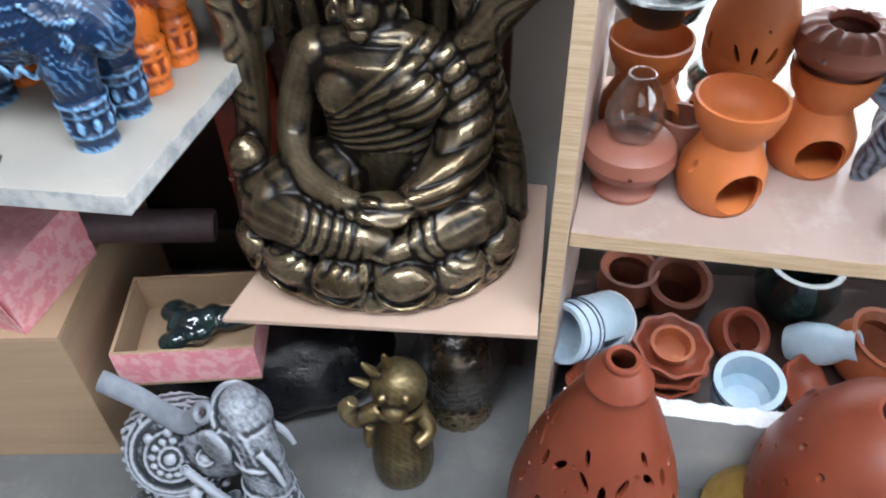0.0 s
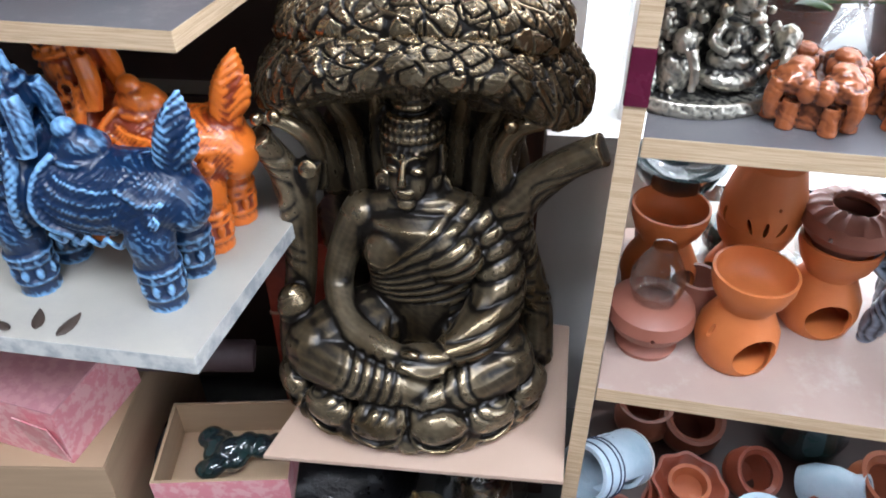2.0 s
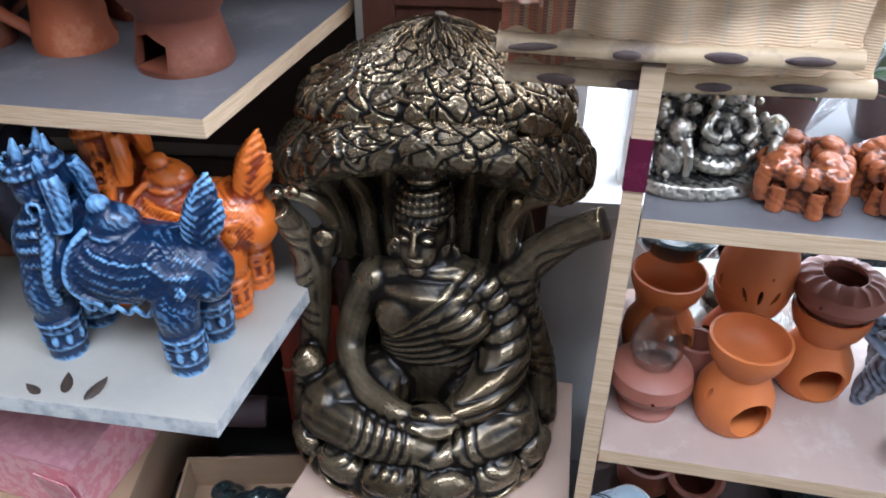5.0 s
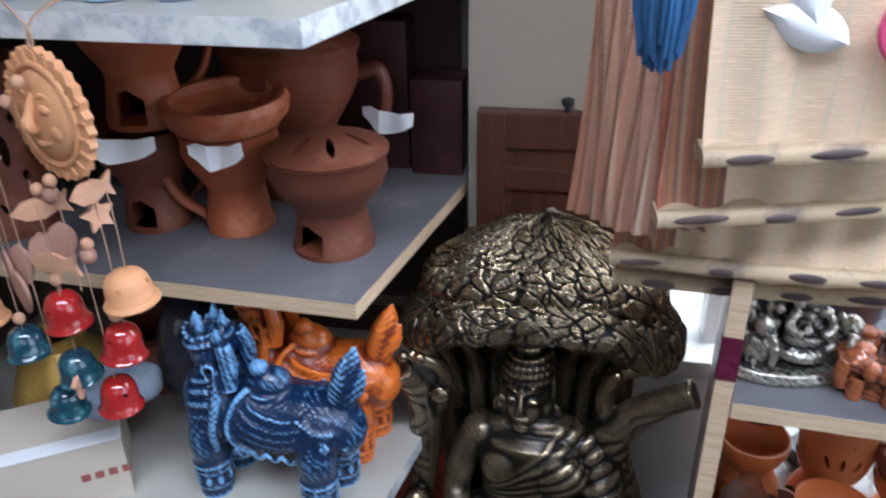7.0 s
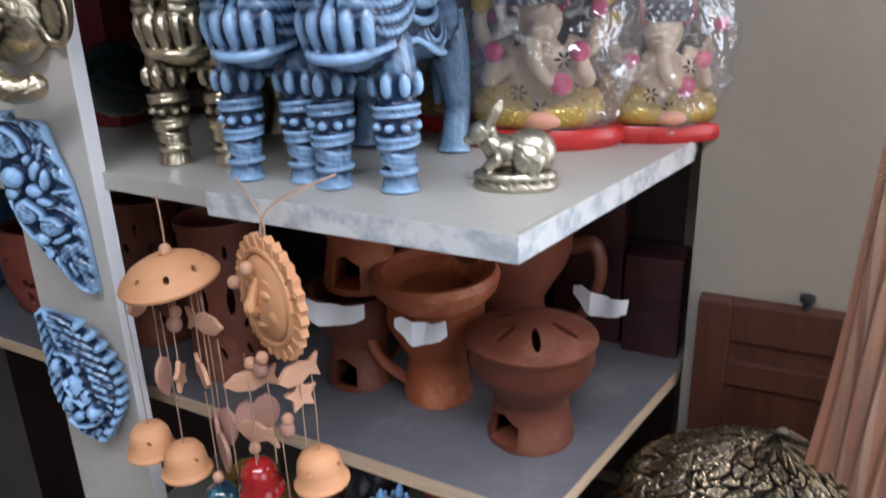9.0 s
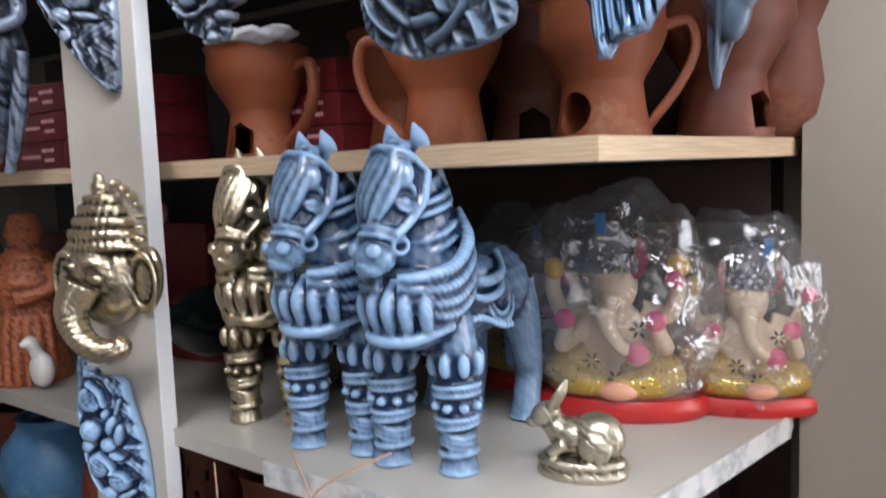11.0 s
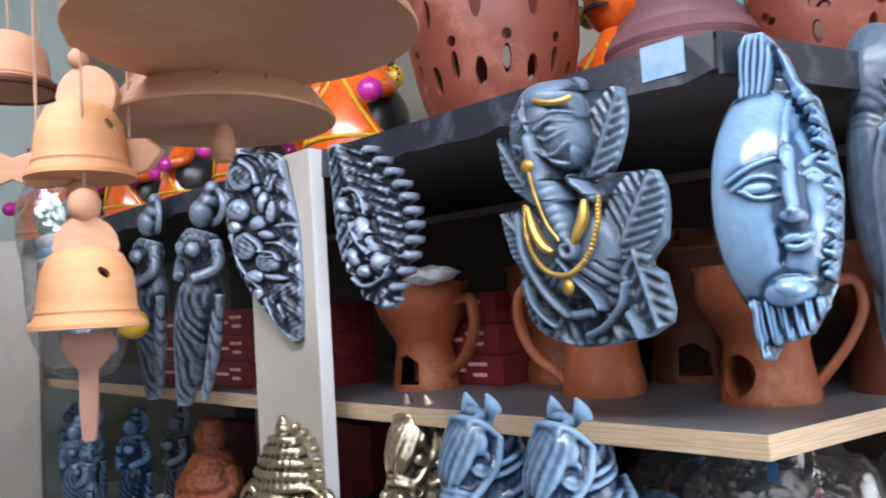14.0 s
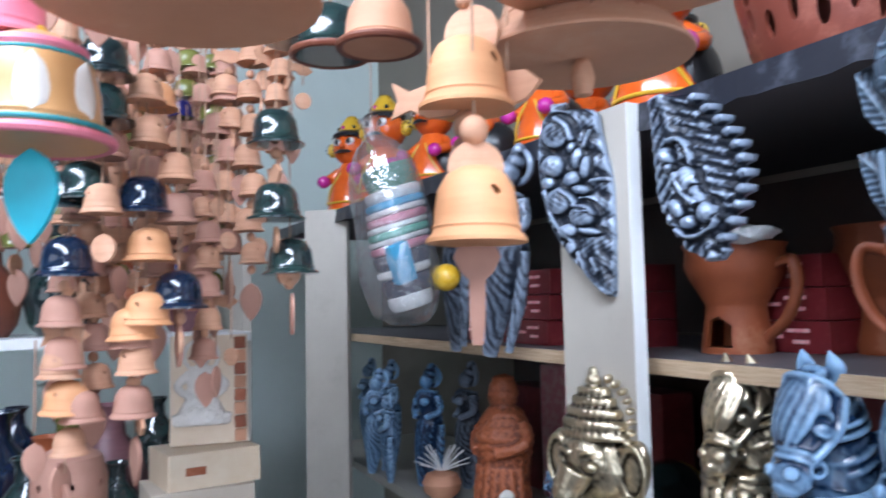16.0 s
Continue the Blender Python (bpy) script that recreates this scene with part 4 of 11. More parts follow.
egg = [(0.06, 0), (0.085, 0.03), (0.105, 0.09), (0.108, 0.15), (0.095, 0.21), (0.070, 0.26), (0.045, 0.285), (0.03, 0.292)]
dots = [(k * 24 + (12 if j % 2 else 0), 0.1 if j not in (0, 5) else 0.085, 0.06 + j * 0.035, 0.009, 0.009, 0) for j in range(6) for k in range(15)]
ob = new("pierced_lantern", pierced(shell(egg, [(0.026, 0.29), (0.065, 0.255), (0.088, 0.21), (0.10, 0.15), (0.097, 0.09), (0.06, 0.01)]), dots, TERRA_RED))
ob.matrix_basis = pose(0.436, 0.520, 0.10)
tagged(ob, "round terracotta lantern dotted all over with small holes", "lantern")

# ---- the bin of loose pots under the rack ----
rng = random.Random(8)
slab = bmesh.new()
n = 40
rows = []
for k in range(n + 1):
    x = 0.135 + 0.48 * k / n
    y = 0.618 - 0.085 * (x - 0.135)
    rows.append([slab.verts.new((x, y, 0.10)), slab.verts.new((x, y + 0.001 * rng.random(), 0.243 + 0.006 * rng.random())),
                 slab.verts.new((x, y + 0.012, 0.248 + 0.006 * rng.random())), slab.verts.new((x, y + 0.024, 0.244 + 0.006 * rng.random())), slab.verts.new((x, y + 0.024, 0.10))])
for a, b in zip(rows, rows[1:]):
    for j in range(4):
        f = slab.faces.new((a[j], b[j], b[j + 1], a[j + 1]))
        # upright faces are greyed to stand for shade on the white foam
        f.material_index = 1 if j in (1, 2) else 0
slab.faces.new(rows[0]), slab.faces.new(rows[-1][::-1])
tagged(part("foam_slab", slab, [FOAM, FOAM_TOP], smooth=False), "white foam slab with a broken top edge, its faces greyed as shade", "packing foam")
bin_box = boxes((0.16, 0.93, 0.66, 0.90, 0.10, 0.185))
tagged(part("packing_case", bin_box, WOOD_DARK, smooth=False), "dark packing case carrying loose pots under the rack", "crate")

# candle holder lying on its side
tub = thing("candle_holder", "pale blue striped clay candle holder lying on its side", "candle holder", pose(0.196, 0.738, 0.262, 62, 28, -62))
wall = add_lathe(bmesh.new(), shell([(0.035, 0), (0.037, 0.004), (0.037, 0.098), (0.036, 0.102)], [(0.031, 0.102), (0.031, 0.006)]), 40)
cut = bmesh.new()
add_box(cut, (0.04, 0.05, 0.045), (0.03, 0.0, 0.042), (0, 0, 0))
part("holder_body", carved_out(wall, cut, BLUE_POT), None, tub)
for z in (0.066, 0.074, 0.092):
    part("stripe", add_ring(bmesh.new(), (0, 0, z), 0.0372, 0.0012, segments=36, minor=6), NAVY, tub, "thin navy stripe")
part("end_cap", add_lathe(bmesh.new(), [(0, -0.004), (0.036, -0.004), (0.037, -0.002), (0.037, 0.0), (0, 0.0)], 40), WHITE, tub, "plain whitish bottom")
# stacked petal-edged dishes
for j, (x, y, z, r, tilt) in enumerate(((0.268, 0.712, 0.186, 0.048, 4), (0.269, 0.712, 0.206, 0.048, 6), (0.270, 0.712, 0.226, 0.046, 7), (0.428, 0.690, 0.186, 0.044, 40), (0.180, 0.672, 0.186, 0.042, 10))):
    bm = add_lathe(bmesh.new(), shell([(r * 0.5, 0), (r * 0.8, 0.008), (r, 0.020), (r * 1.03, 0.026)], [(r * 0.93, 0.026), (r * 0.7, 0.012), (r * 0.4, 0.008)]), 48)
    for v in bm.verts:
        a = math.atan2(v.co.y, v.co.x)
        if v.co.z > 0.015:
            k = 1 + 0.05 * math.cos(8 * a)
            v.co.x, v.co.y = v.co.x * k, v.co.y * k
    ob = part("petal_dish", bm, TERRA_RED, m=pose(x, y, z, tilt, 0, 20 * j))
    tagged(ob, "small terracotta lamp dish with petal-shaped rim", "dish", "petal dishes in the bin")
inner = add_lathe(bmesh.new(), shell([(0.018, 0), (0.024, 0.008), (0.027, 0.02)], [(0.022, 0.02), (0.018, 0.008)]), 32)
tagged(part("lamp_cup", inner, TERRA, m=pose(0.27, 0.710, 0.238, 7, 0, 0)), "tiny terracotta cup set in stacked dishes", "cup")
jar = thing("glazed_jar", "pale blue glazed jar with a thick rim", "jar", pose(0.360, 0.672, 0.186, 8, -4, 0) @ Matrix.Diagonal((0.92, 0.92, 1, 1)))
part("jar_body", add_lathe(bmesh.new(), shell([(0.028, 0), (0.040, 0.012), (0.044, 0.034), (0.043, 0.056), (0.045, 0.062)], [(0.036, 0.063), (0.036, 0.05), (0.036, 0.02), (0.025, 0.008)]), 40), BLUE_POT, jar)
part("stripe", add_ring(bmesh.new(), (0, 0, 0.05), 0.0437, 0.0015, segments=36, minor=6), NAVY, jar, "navy stripe")
for x, y, z, r, tilt, spin, mat in ((0.362, 0.780, 0.186, 0.036, 35, 30, TERRA_RED), (0.300, 0.85, 0.186, 0.045, 20, 0, TERRA_DARK), (0.235, 0.85, 0.186, 0.042, 0, 0, TERRA_DARK), (0.52, 0.74, 0.186, 0.05, 15, 60, TERRA)):
    bm = add_lathe(bmesh.new(), shell([(r * 0.6, 0), (r * 0.95, r * 0.4), (r, r * 0.8), (r * 0.8, r * 1.25), (r * 0.95, r * 1.4)], [(r * 0.82, r * 1.4), (r * 0.66, r * 1.22), (r * 0.85, r * 0.8), (r * 0.5, r * 0.2)]), 36)
    ob = part("clay_pot", bm, mat, m=pose(x, y, z, tilt, 0, spin))
    tagged(ob, "small terracotta pot with a flared rim, dumped among others", "pot", "loose pots in the bin")
bm = add_lathe(bmesh.new(), shell([(0.022, 0), (0.028, 0.02), (0.026, 0.05), (0.018, 0.07), (0.020, 0.085)], [(0.015, 0.085), (0.013, 0.07), (0.02, 0.05), (0.02, 0.01)]), 32)
tagged(part("speckled_vase", bm, BLUE_POT, m=pose(0.436, 0.760, 0.205, 60, 0, 60)), "small pale blue speckled vase lying down", "vase")
bm = add_lathe(bmesh.new(), shell([(0.03, 0), (0.05, 0.02), (0.056, 0.05), (0.048, 0.08), (0.05, 0.09)], [(0.042, 0.09), (0.04, 0.08), (0.048, 0.05), (0.025, 0.01)]), 36)
tagged(part("black_pot", bm, DARK_GLAZE, m=pose(0.46, 0.84, 0.186)), "black glazed pot with carved swirls in the shade", "pot")
bm = add_lathe(bmesh.new(), shell([(0.04, 0), (0.07, 0.03), (0.075, 0.06), (0.05, 0.10), (0.03, 0.11)], [(0.024, 0.11), (0.045, 0.098), (0.068, 0.06), (0.03, 0.01)]), 36)
tagged(part("gourd_pot", bm, GOLD_PAINT, m=pose(0.368, 0.53, 0.10)), "dull gold round pot on the plinth", "pot")

# ---- the large bronze under its tree ----
def tree_statue():
    bm = bmesh.new()
    # oval rock slab and the hollow trunk shell that rises from it at the back
    add_lathe(bm, [(0, 0), (0.112, 0), (0.117, 0.010), (0.114, 0.028), (0.106, 0.040), (0, 0.046)], 48, Matrix.Translation((0.004, -0.012, 0)) @ Matrix.Diagonal((1.34, 1.02, 1, 1)))
    add_ball(bm, (0.004, 0.080, 0.19), (0.130, 0.034, 0.21))
    for x, y, r, turn in ((-0.128, -0.062, 0.030, -62), (-0.082, -0.102, 0.033, -28), (-0.026, -0.120, 0.031, -8), (0.040, -0.120, 0.033, 10), (0.094, -0.098, 0.032, 30), (0.136, -0.052, 0.030, 60)):
        add_ball(bm, (x, y, 0.044), (r, 0.020, 0.025), (14, 0, turn))                       # broad petals round the seat
        add_ring(bm, (x * 1.02, y - 0.006, 0.038), r * 0.86, 0.0036, (72, 0, turn), 22, 6, 0.82)
    for x, y in ((-0.105, -0.088), (-0.056, -0.116), (0.008, -0.126), (0.068, -0.114), (0.118, -0.078)):
        add_ball(bm, (x, y, 0.020), (0.018, 0.012, 0.016))
    # crossed legs
    add_tube(bm, [(-0.02, 0.0, 0.100, 0.040), (-0.070, -0.040, 0.098, 0.046), (-0.098, -0.056, 0.092, 0.040)], segments=16)
    add_tube(bm, [(-0.098, -0.060, 0.090, 0.038), (-0.050, -0.088, 0.088, 0.032), (-0.006, -0.102, 0.086, 0.025), (0.020, -0.104, 0.082, 0.016), (0.036, -0.102, 0.078, 0.007)], segments=16)
    add_tube(bm, [(0.04, 0.0, 0.094, 0.040), (0.085, -0.034, 0.090, 0.044), (0.104, -0.048, 0.084, 0.037)], segments=16)
    add_tube(bm, [(0.102, -0.054, 0.080, 0.036), (0.070, -0.082, 0.076, 0.030), (0.046, -0.096, 0.072, 0.022), (0.024, -0.102, 0.070, 0.010)], segments=16)
    add_ball(bm, (-0.098, -0.058, 0.092), (0.040, 0.038, 0.040)), add_ball(bm, (0.104, -0.050, 0.083), (0.038, 0.036, 0.038))
    add_tube(bm, [(0.052, -0.100, 0.082, 0.013), (0.030, -0.112, 0.078, 0.0125), (0.012, -0.114, 0.074, 0.008)], segments=12)
    for k in range(4):
        add_ball(bm, (0.006 + 0.006 * k, -0.122, 0.082 - 0.003 * k), 0.0042, u=8, v=6)
    for k in range(5):                                     # cloth end falling in pleats over the seat
        add_tube(bm, [(-0.030 + 0.013 * k, -0.102, 0.078, 0.006), (-0.040 + 0.019 * k, -0.118, 0.062, 0.0085), (-0.046 + 0.022 * k, -0.127, 0.048, 0.0095)], segments=10)
        add_ring(bm, (-0.046 + 0.022 * k, -0.131, 0.047), 0.0055, 0.0026, (80, 0, 0), 12, 6)
    # torso, the bare arm, and the arm under the robe
    add_lathe(bm, [(0, 0.09), (0.068, 0.09), (0.062, 0.150), (0.066, 0.190), (0.070, 0.216), (0.060, 0.240), (0.034, 0.254), (0.021, 0.264), (0.019, 0.285), (0, 0.285)], 40, Matrix.Translation((0.014, 0.006, 0)) @ Matrix.Diagonal((1, 0.74, 1, 1)))
    add_tube(bm, [(-0.052, 0.008, 0.232, 0.020), (0.0, 0.004, 0.244, 0.024), (0.030, 0.004, 0.244, 0.026), (0.076, 0.008, 0.226, 0.024)], segments=14)
    add_ball(bm, (-0.014, -0.024, 0.206), (0.034, 0.022, 0.030))
    add_ball(bm, (0.046, -0.030, 0.204), (0.034, 0.020, 0.030))
    add_ball(bm, (-0.048, 0.008, 0.234), (0.026, 0.025, 0.022)), add_ball(bm, (0.074, 0.008, 0.226), (0.028, 0.027, 0.026))
    add_tube(bm, [(-0.054, 0.006, 0.232, 0.0220), (-0.072, 0.000, 0.190, 0.0190), (-0.080, -0.016, 0.150, 0.0170), (-0.062, -0.058, 0.130, 0.0165), (-0.022, -0.088, 0.124, 0.0140), (0.012, -0.098, 0.122, 0.010)], segments=16)
    add_tube(bm, [(0.080, 0.006, 0.226, 0.026), (0.094, -0.004, 0.186, 0.028), (0.096, -0.026, 0.148, 0.030), (0.072, -0.064, 0.126, 0.026), (0.042, -0.088, 0.122, 0.016)], segments=16)
    add_ball(bm, (0.016, -0.100, 0.119), (0.036, 0.017, 0.010)), add_ball(bm, (0.024, -0.094, 0.128), (0.030, 0.014, 0.008))
    for k in range(4):
        add_tube(bm, [(0.000, -0.098 - 0.0045 * k, 0.124, 0.0042), (0.024, -0.104 - 0.004 * k, 0.122 - 0.002 * k, 0.0040), (0.046, -0.098 - 0.004 * k, 0.123 - 0.002 * k, 0.0034)], segments=8)
    add_tube(bm, [(0.002, -0.100, 0.130, 0.005), (0.012, -0.106, 0.136, 0.0048), (0.018, -0.106, 0.134, 0.004)], segments=8)
    # head, cap of curls and topknot
    fig = bmesh.new()
    add_ball(fig, (0, -0.020, 0.318), (0.0335, 0.036, 0.044)), add_ball(fig, (0, -0.040, 0.300), (0.024, 0.020, 0.026))
    add_ball(fig, (0, -0.010, 0.346), (0.0365, 0.037, 0.030)), add_ball(fig, (0, -0.012, 0.374), (0.021, 0.021, 0.020)), add_ball(fig, (0, -0.014, 0.398), (0.010, 0.009, 0.013))
    add_tube(fig, [(0, -0.057, 0.334, 0.0035), (0, -0.065, 0.318, 0.0048), (0, -0.067, 0.307, 0.0066)], segments=8)
    add_ball(fig, (0, -0.059, 0.2955), (0.012, 0.005, 0.003)), add_ball(fig, (0, -0.057, 0.290), (0.010, 0.005, 0.003))
    add_ball(fig, (0, -0.052, 0.279), (0.012, 0.009, 0.009)), add_ball(fig, (0, -0.059, 0.337), 0.0035)
    for s in (-1, 1):
        add_ball(fig, (s * 0.0145, -0.0515, 0.318), (0.009, 0.006, 0.0042))
        add_tube(fig, [(s * 0.004, -0.058, 0.330, 0.0018), (s * 0.014, -0.056, 0.335, 0.0024), (s * 0.026, -0.046, 0.330, 0.0018)], segments=6)
        add_ball(fig, (s * 0.036, -0.012, 0.312), (0.006, 0.010, 0.022))
        add_ring(fig, (s * 0.038, -0.020, 0.283), 0.0085, 0.0045, (74, 0, s * 12), 18, 8), add_ball(fig, (s * 0.038, -0.022, 0.283), 0.0048)
    for row, (z, r) in enumerate(((0.338, 0.037), (0.348, 0.0365), (0.357, 0.034), (0.366, 0.030), (0.376, 0.022), (0.386, 0.018))):
        for k in range(15 - row):
            a = radians(-175 + (k + 0.5 * (row % 2)) * 170 / (14 - row))
            add_ball(fig, (r * math.cos(a), -0.011 + r * 1.02 * math.sin(a), z), 0.0048, u=8, v=6)
    bmesh.ops.transform(fig, verts=fig.verts[:], matrix=Matrix.Translation((0.005, 0.030, -0.014)) @ Matrix.Rotation(radians(-7), 4, "Z") @ Matrix.Diagonal((0.84, 0.95, 1, 1)))
    rest = bpy.data.meshes.new("rest")
    fig.to_mesh(rest)
    fig.free()
    bm.from_mesh(rest)
    bpy.data.meshes.remove(rest)
    # trunks with sawn stubs
    add_tube(bm, [(-0.142, -0.005, 0.02, 0.022), (-0.136, -0.010, 0.09, 0.020), (-0.126, 0.000, 0.150, 0.018), (-0.122, 0.004, 0.215, 0.020), (-0.120, -0.002, 0.262, 0.021), (-0.126, -0.012, 0.298, 0.0165), (-0.136, -0.022, 0.326, 0.0145), (-0.142, -0.028, 0.340, 0.0155)], segments=14)
    add_ball(bm, (-0.128, -0.034, 0.128), (0.020, 0.020, 0.030))
    add_tube(bm, [(-0.118, 0.002, 0.250, 0.017), (-0.104, -0.004, 0.282, 0.0135), (-0.099, -0.010, 0.300, 0.0125)], segments=12)
    add_ring(bm, (-0.098, -0.020, 0.300), 0.0080, 0.0026, (78, 0, 0), 16, 6), add_ring(bm, (-0.098, -0.022, 0.300), 0.0036, 0.0022, (78, 0, 0), 10, 6)
    add_tube(bm, [(0.146, 0.020, 0.02, 0.024), (0.140, 0.020, 0.11, 0.020), (0.116, 0.020, 0.185, 0.022), (0.106, 0.010, 0.238, 0.024), (0.124, 0.000, 0.276, 0.021), (0.150, -0.012, 0.310, 0.018), (0.172, -0.020, 0.330, 0.0165), (0.188, -0.024, 0.340, 0.017)], segments=14)
    add_ball(bm, (0.108, -0.034, 0.096), (0.026, 0.024, 0.020))
    for r in (0.011, 0.0055):
        add_ring(bm, (0.112, -0.052, 0.098), r, 0.0032, (60, 0, 15), 18, 6)
    for x, z0, lean in ((-0.088, 0.26, -0.018), (-0.058, 0.25, -0.010), (-0.034, 0.25, 0.002), (0.044, 0.25, 0.006), (0.066, 0.25, 0.016), (0.090, 0.24, 0.024)):
        add_tube(bm, [(x, 0.058, z0 - 0.03, 0.016), (x + lean * 0.6, 0.036, 0.315, 0.012), (x + lean * 1.6, 0.008, 0.365, 0.0085), (x + lean * 2.1, -0.010, 0.398, 0.005)], segments=10)
    add_tube(bm, [(-0.098, 0.020, 0.258, 0.011), (-0.094, -0.002, 0.315, 0.010), (-0.106, -0.020, 0.348, 0.009), (-0.130, -0.026, 0.362, 0.008)], segments=10)
    add_tube(bm, [(0.104, 0.012, 0.255, 0.012), (0.092, -0.004, 0.310, 0.011), (0.104, -0.020, 0.352, 0.009), (0.130, -0.020, 0.366, 0.010)], segments=10)
    for x, y, z in ((-0.136, -0.034, 0.362), (-0.114, -0.050, 0.374), (0.100, -0.054, 0.376)):
        add_ball(bm, (x, y, z), 0.0072, u=10, v=8)

    crown_rng = random.Random(3)

    def leafy_shell(out, profile, cx, cy, squash, lift, count, across, seam=90.0):
        """A turned roof embossed all over with overlapping veined leaves that point down to its rim."""
        line = np.array(smooth_line(profile, 8))
        run = np.r_[0, np.cumsum(np.hypot(*np.diff(line, axis=0).T))]
        nt, na = int(run[-1] / 0.0012), 620
        v = np.linspace(0, run[-1], nt + 1)
        r, z = np.interp(v, run, line[:, 0]), np.interp(v, run, line[:, 1])
        a = np.linspace(0, 2 * math.pi, na + 1)[:-1] + radians(seam)
        U, V = np.meshgrid((a - radians(seam)) * across, v)
        h = np.zeros(U.shape)
        round_it, rows_of = 2 * math.pi * across, int(run[-1] / 0.0165)
        spots = [(round_it * (k + 0.5 * (j % 2) + crown_rng.uniform(-0.25, 0.25)) / int(round_it / 0.0190), 0.012 + 0.0165 * (j + crown_rng.uniform(-0.25, 0.25)))
                 for j in range(rows_of + 1) for k in range(int(round_it / 0.0190))]
        for u0, v0 in spots:
            size, wide, turn = crown_rng.uniform(0.029, 0.038), crown_rng.uniform(0.018, 0.023), crown_rng.uniform(-0.7, 0.7)
            tip = (u0 + size * math.sin(turn), v0 - size * math.cos(turn))
            near = (np.abs(U[0] - u0) < 0.045).nonzero()[0]
            rows = ((V[:, 0] < v0 + 0.01) & (V[:, 0] > v0 - 0.045)).nonzero()[0]
            if not len(near) or not len(rows):
                continue
            spot = np.s_[rows[0]:rows[-1] + 1, near[0]:near[-1] + 1]
            du, dv = U[spot] - u0, V[spot] - v0
            along = (du * math.sin(turn) - dv * math.cos(turn)) / size
            aside = (du * math.cos(turn) + dv * math.sin(turn)) / size
            half = wide / size / 2 * np.sin(np.pi * np.clip(along, 0.001, 0.999) ** 0.8) ** 0.75 + 1e-6
            edge = np.where((along > 0) & (along < 1), np.abs(aside) / half, 9.0)
            vein = np.abs(np.sin(np.pi * (5.5 * along - 3.6 * np.abs(aside)))) ** 0.6
            blade = 0.0042 + 0.0016 * (1 - edge ** 2) - 0.0011 * (1 - vein) + 0.0010 * np.exp(-(aside / 0.035) ** 2) + crown_rng.uniform(0.0, 0.0022)
            moat = (np.abs(aside) < half + 0.07) & (along > -0.04) & (along < 1.08)
            h[spot] = np.where(edge < 1, blade, np.where(moat, np.minimum(h[spot], 0.0004), h[spot]))
        # twigs that run down between the leaves
        for k in range(count):
            u0, v0 = round_it * (k + crown_rng.random()) / count, run[-1] * crown_rng.uniform(0.55, 0.95)
            twig = [(u0, v0), (u0 + crown_rng.uniform(-0.012, 0.012), v0 - 0.022), (u0 + crown_rng.uniform(-0.022, 0.022), v0 - 0.048)]
            h = np.maximum(h, ridge(U, V, twig, 0.0022, 0.0075))
        slope = np.gradient(z, v), -np.gradient(r, v)
        R, Z = r[:, None] + h * slope[0][:, None], z[:, None] + h * slope[1][:, None]
        A = a[None]
        X, Y = R * np.cos(A), squash * R * np.sin(A)
        front = np.clip(-(Y + cy) / 0.06 + 0.1, 0, 1)
        Z = Z + lift * np.clip(1 - (X / 0.150) ** 2, 0, 1) * front * np.clip((1.05 - V / run[-1]) * 1.9, 0, 1)
        X, Y, Z = X + cx, Y + cy, Z + 0.003 * np.sin(5 * A + 1.0) + 0.002 * np.sin(11 * A) + 0 * X
        grid = np.arange((nt + 1) * na).reshape(nt + 1, na)
        nxt = np.roll(grid, -1, 1)
        faces = np.stack([grid[:-1], nxt[:-1], nxt[1:], grid[1:]], -1).reshape(-1, 4).tolist()
        data = bpy.data.meshes.new("rest")
        data.from_pydata(np.stack([X, Y, Z], -1).reshape(-1, 3).tolist(), [], faces)
        out.from_mesh(data)
        bpy.data.meshes.remove(data)

    def carve(co, no):
        x, y, z = co.T
        # robe folds fan out from the bare side's waist
        angle = np.degrees(np.arctan2(z - 0.128, x + 0.100))
        reach = np.hypot(z - 0.128, x + 0.100)
        robe = inside(angle, -16, 43, 1.5) * inside(x, -0.046, 0.140, 0.004) * inside(z, 0.100, 0.262, 0.006) * (y < 0.03) * (y > -0.098) * inside(reach, 0.055, 0.26, 0.006)
        robe = robe * ~((z < 0.145) & (x < 0.045)) * ~((z < 0.118) & (y > -0.075) & (x < 0.07))
        d = 0.0014 * robe + 0.0036 * robe * groove(angle / 5.0 + 0.15 * np.sin(x * 40))
        neck = inside(z, 0.246, 0.268, 0.002) * (y < 0) * (np.abs(x - 0.008) < 0.03)
        d += 0.0011 * neck * groove(z / 0.0072)
        r = np.hypot(x + 0.112, (z - 0.118) * 1.05)
        leg = inside(z, 0.056, 0.128, 0.005) * (y < -0.03) * inside(x, -0.130, 0.004, 0.004)
        d += 0.0026 * leg * groove(r / 0.0118) * inside(r, 0.046, 0.135, 0.008)
        r = np.hypot(x - 0.118, z - 0.112)
        leg = inside(z, 0.050, 0.122, 0.005) * (y < -0.03) * inside(x, 0.036, 0.140, 0.004)
        d += 0.0022 * leg * groove(r / 0.0125) * inside(r, 0.044, 0.080, 0.006)
        out = np.abs(x - 0.004) - 0.112
        bark = inside(out, 0.004, 0.2, 0.004) * inside(z, 0.075, 0.348, 0.01)
        d += 0.0016 * bark * groove(np.arctan2(y + 0.005, out + 0.002) * 1.9 + 1.4 * np.sin(z * 52) + x * 18)
        rock = inside(z, 0.0, 0.05, 0.004)
        return d + 0.0012 * rock * lumps(co, 0.020)

    leaves = bmesh.new()
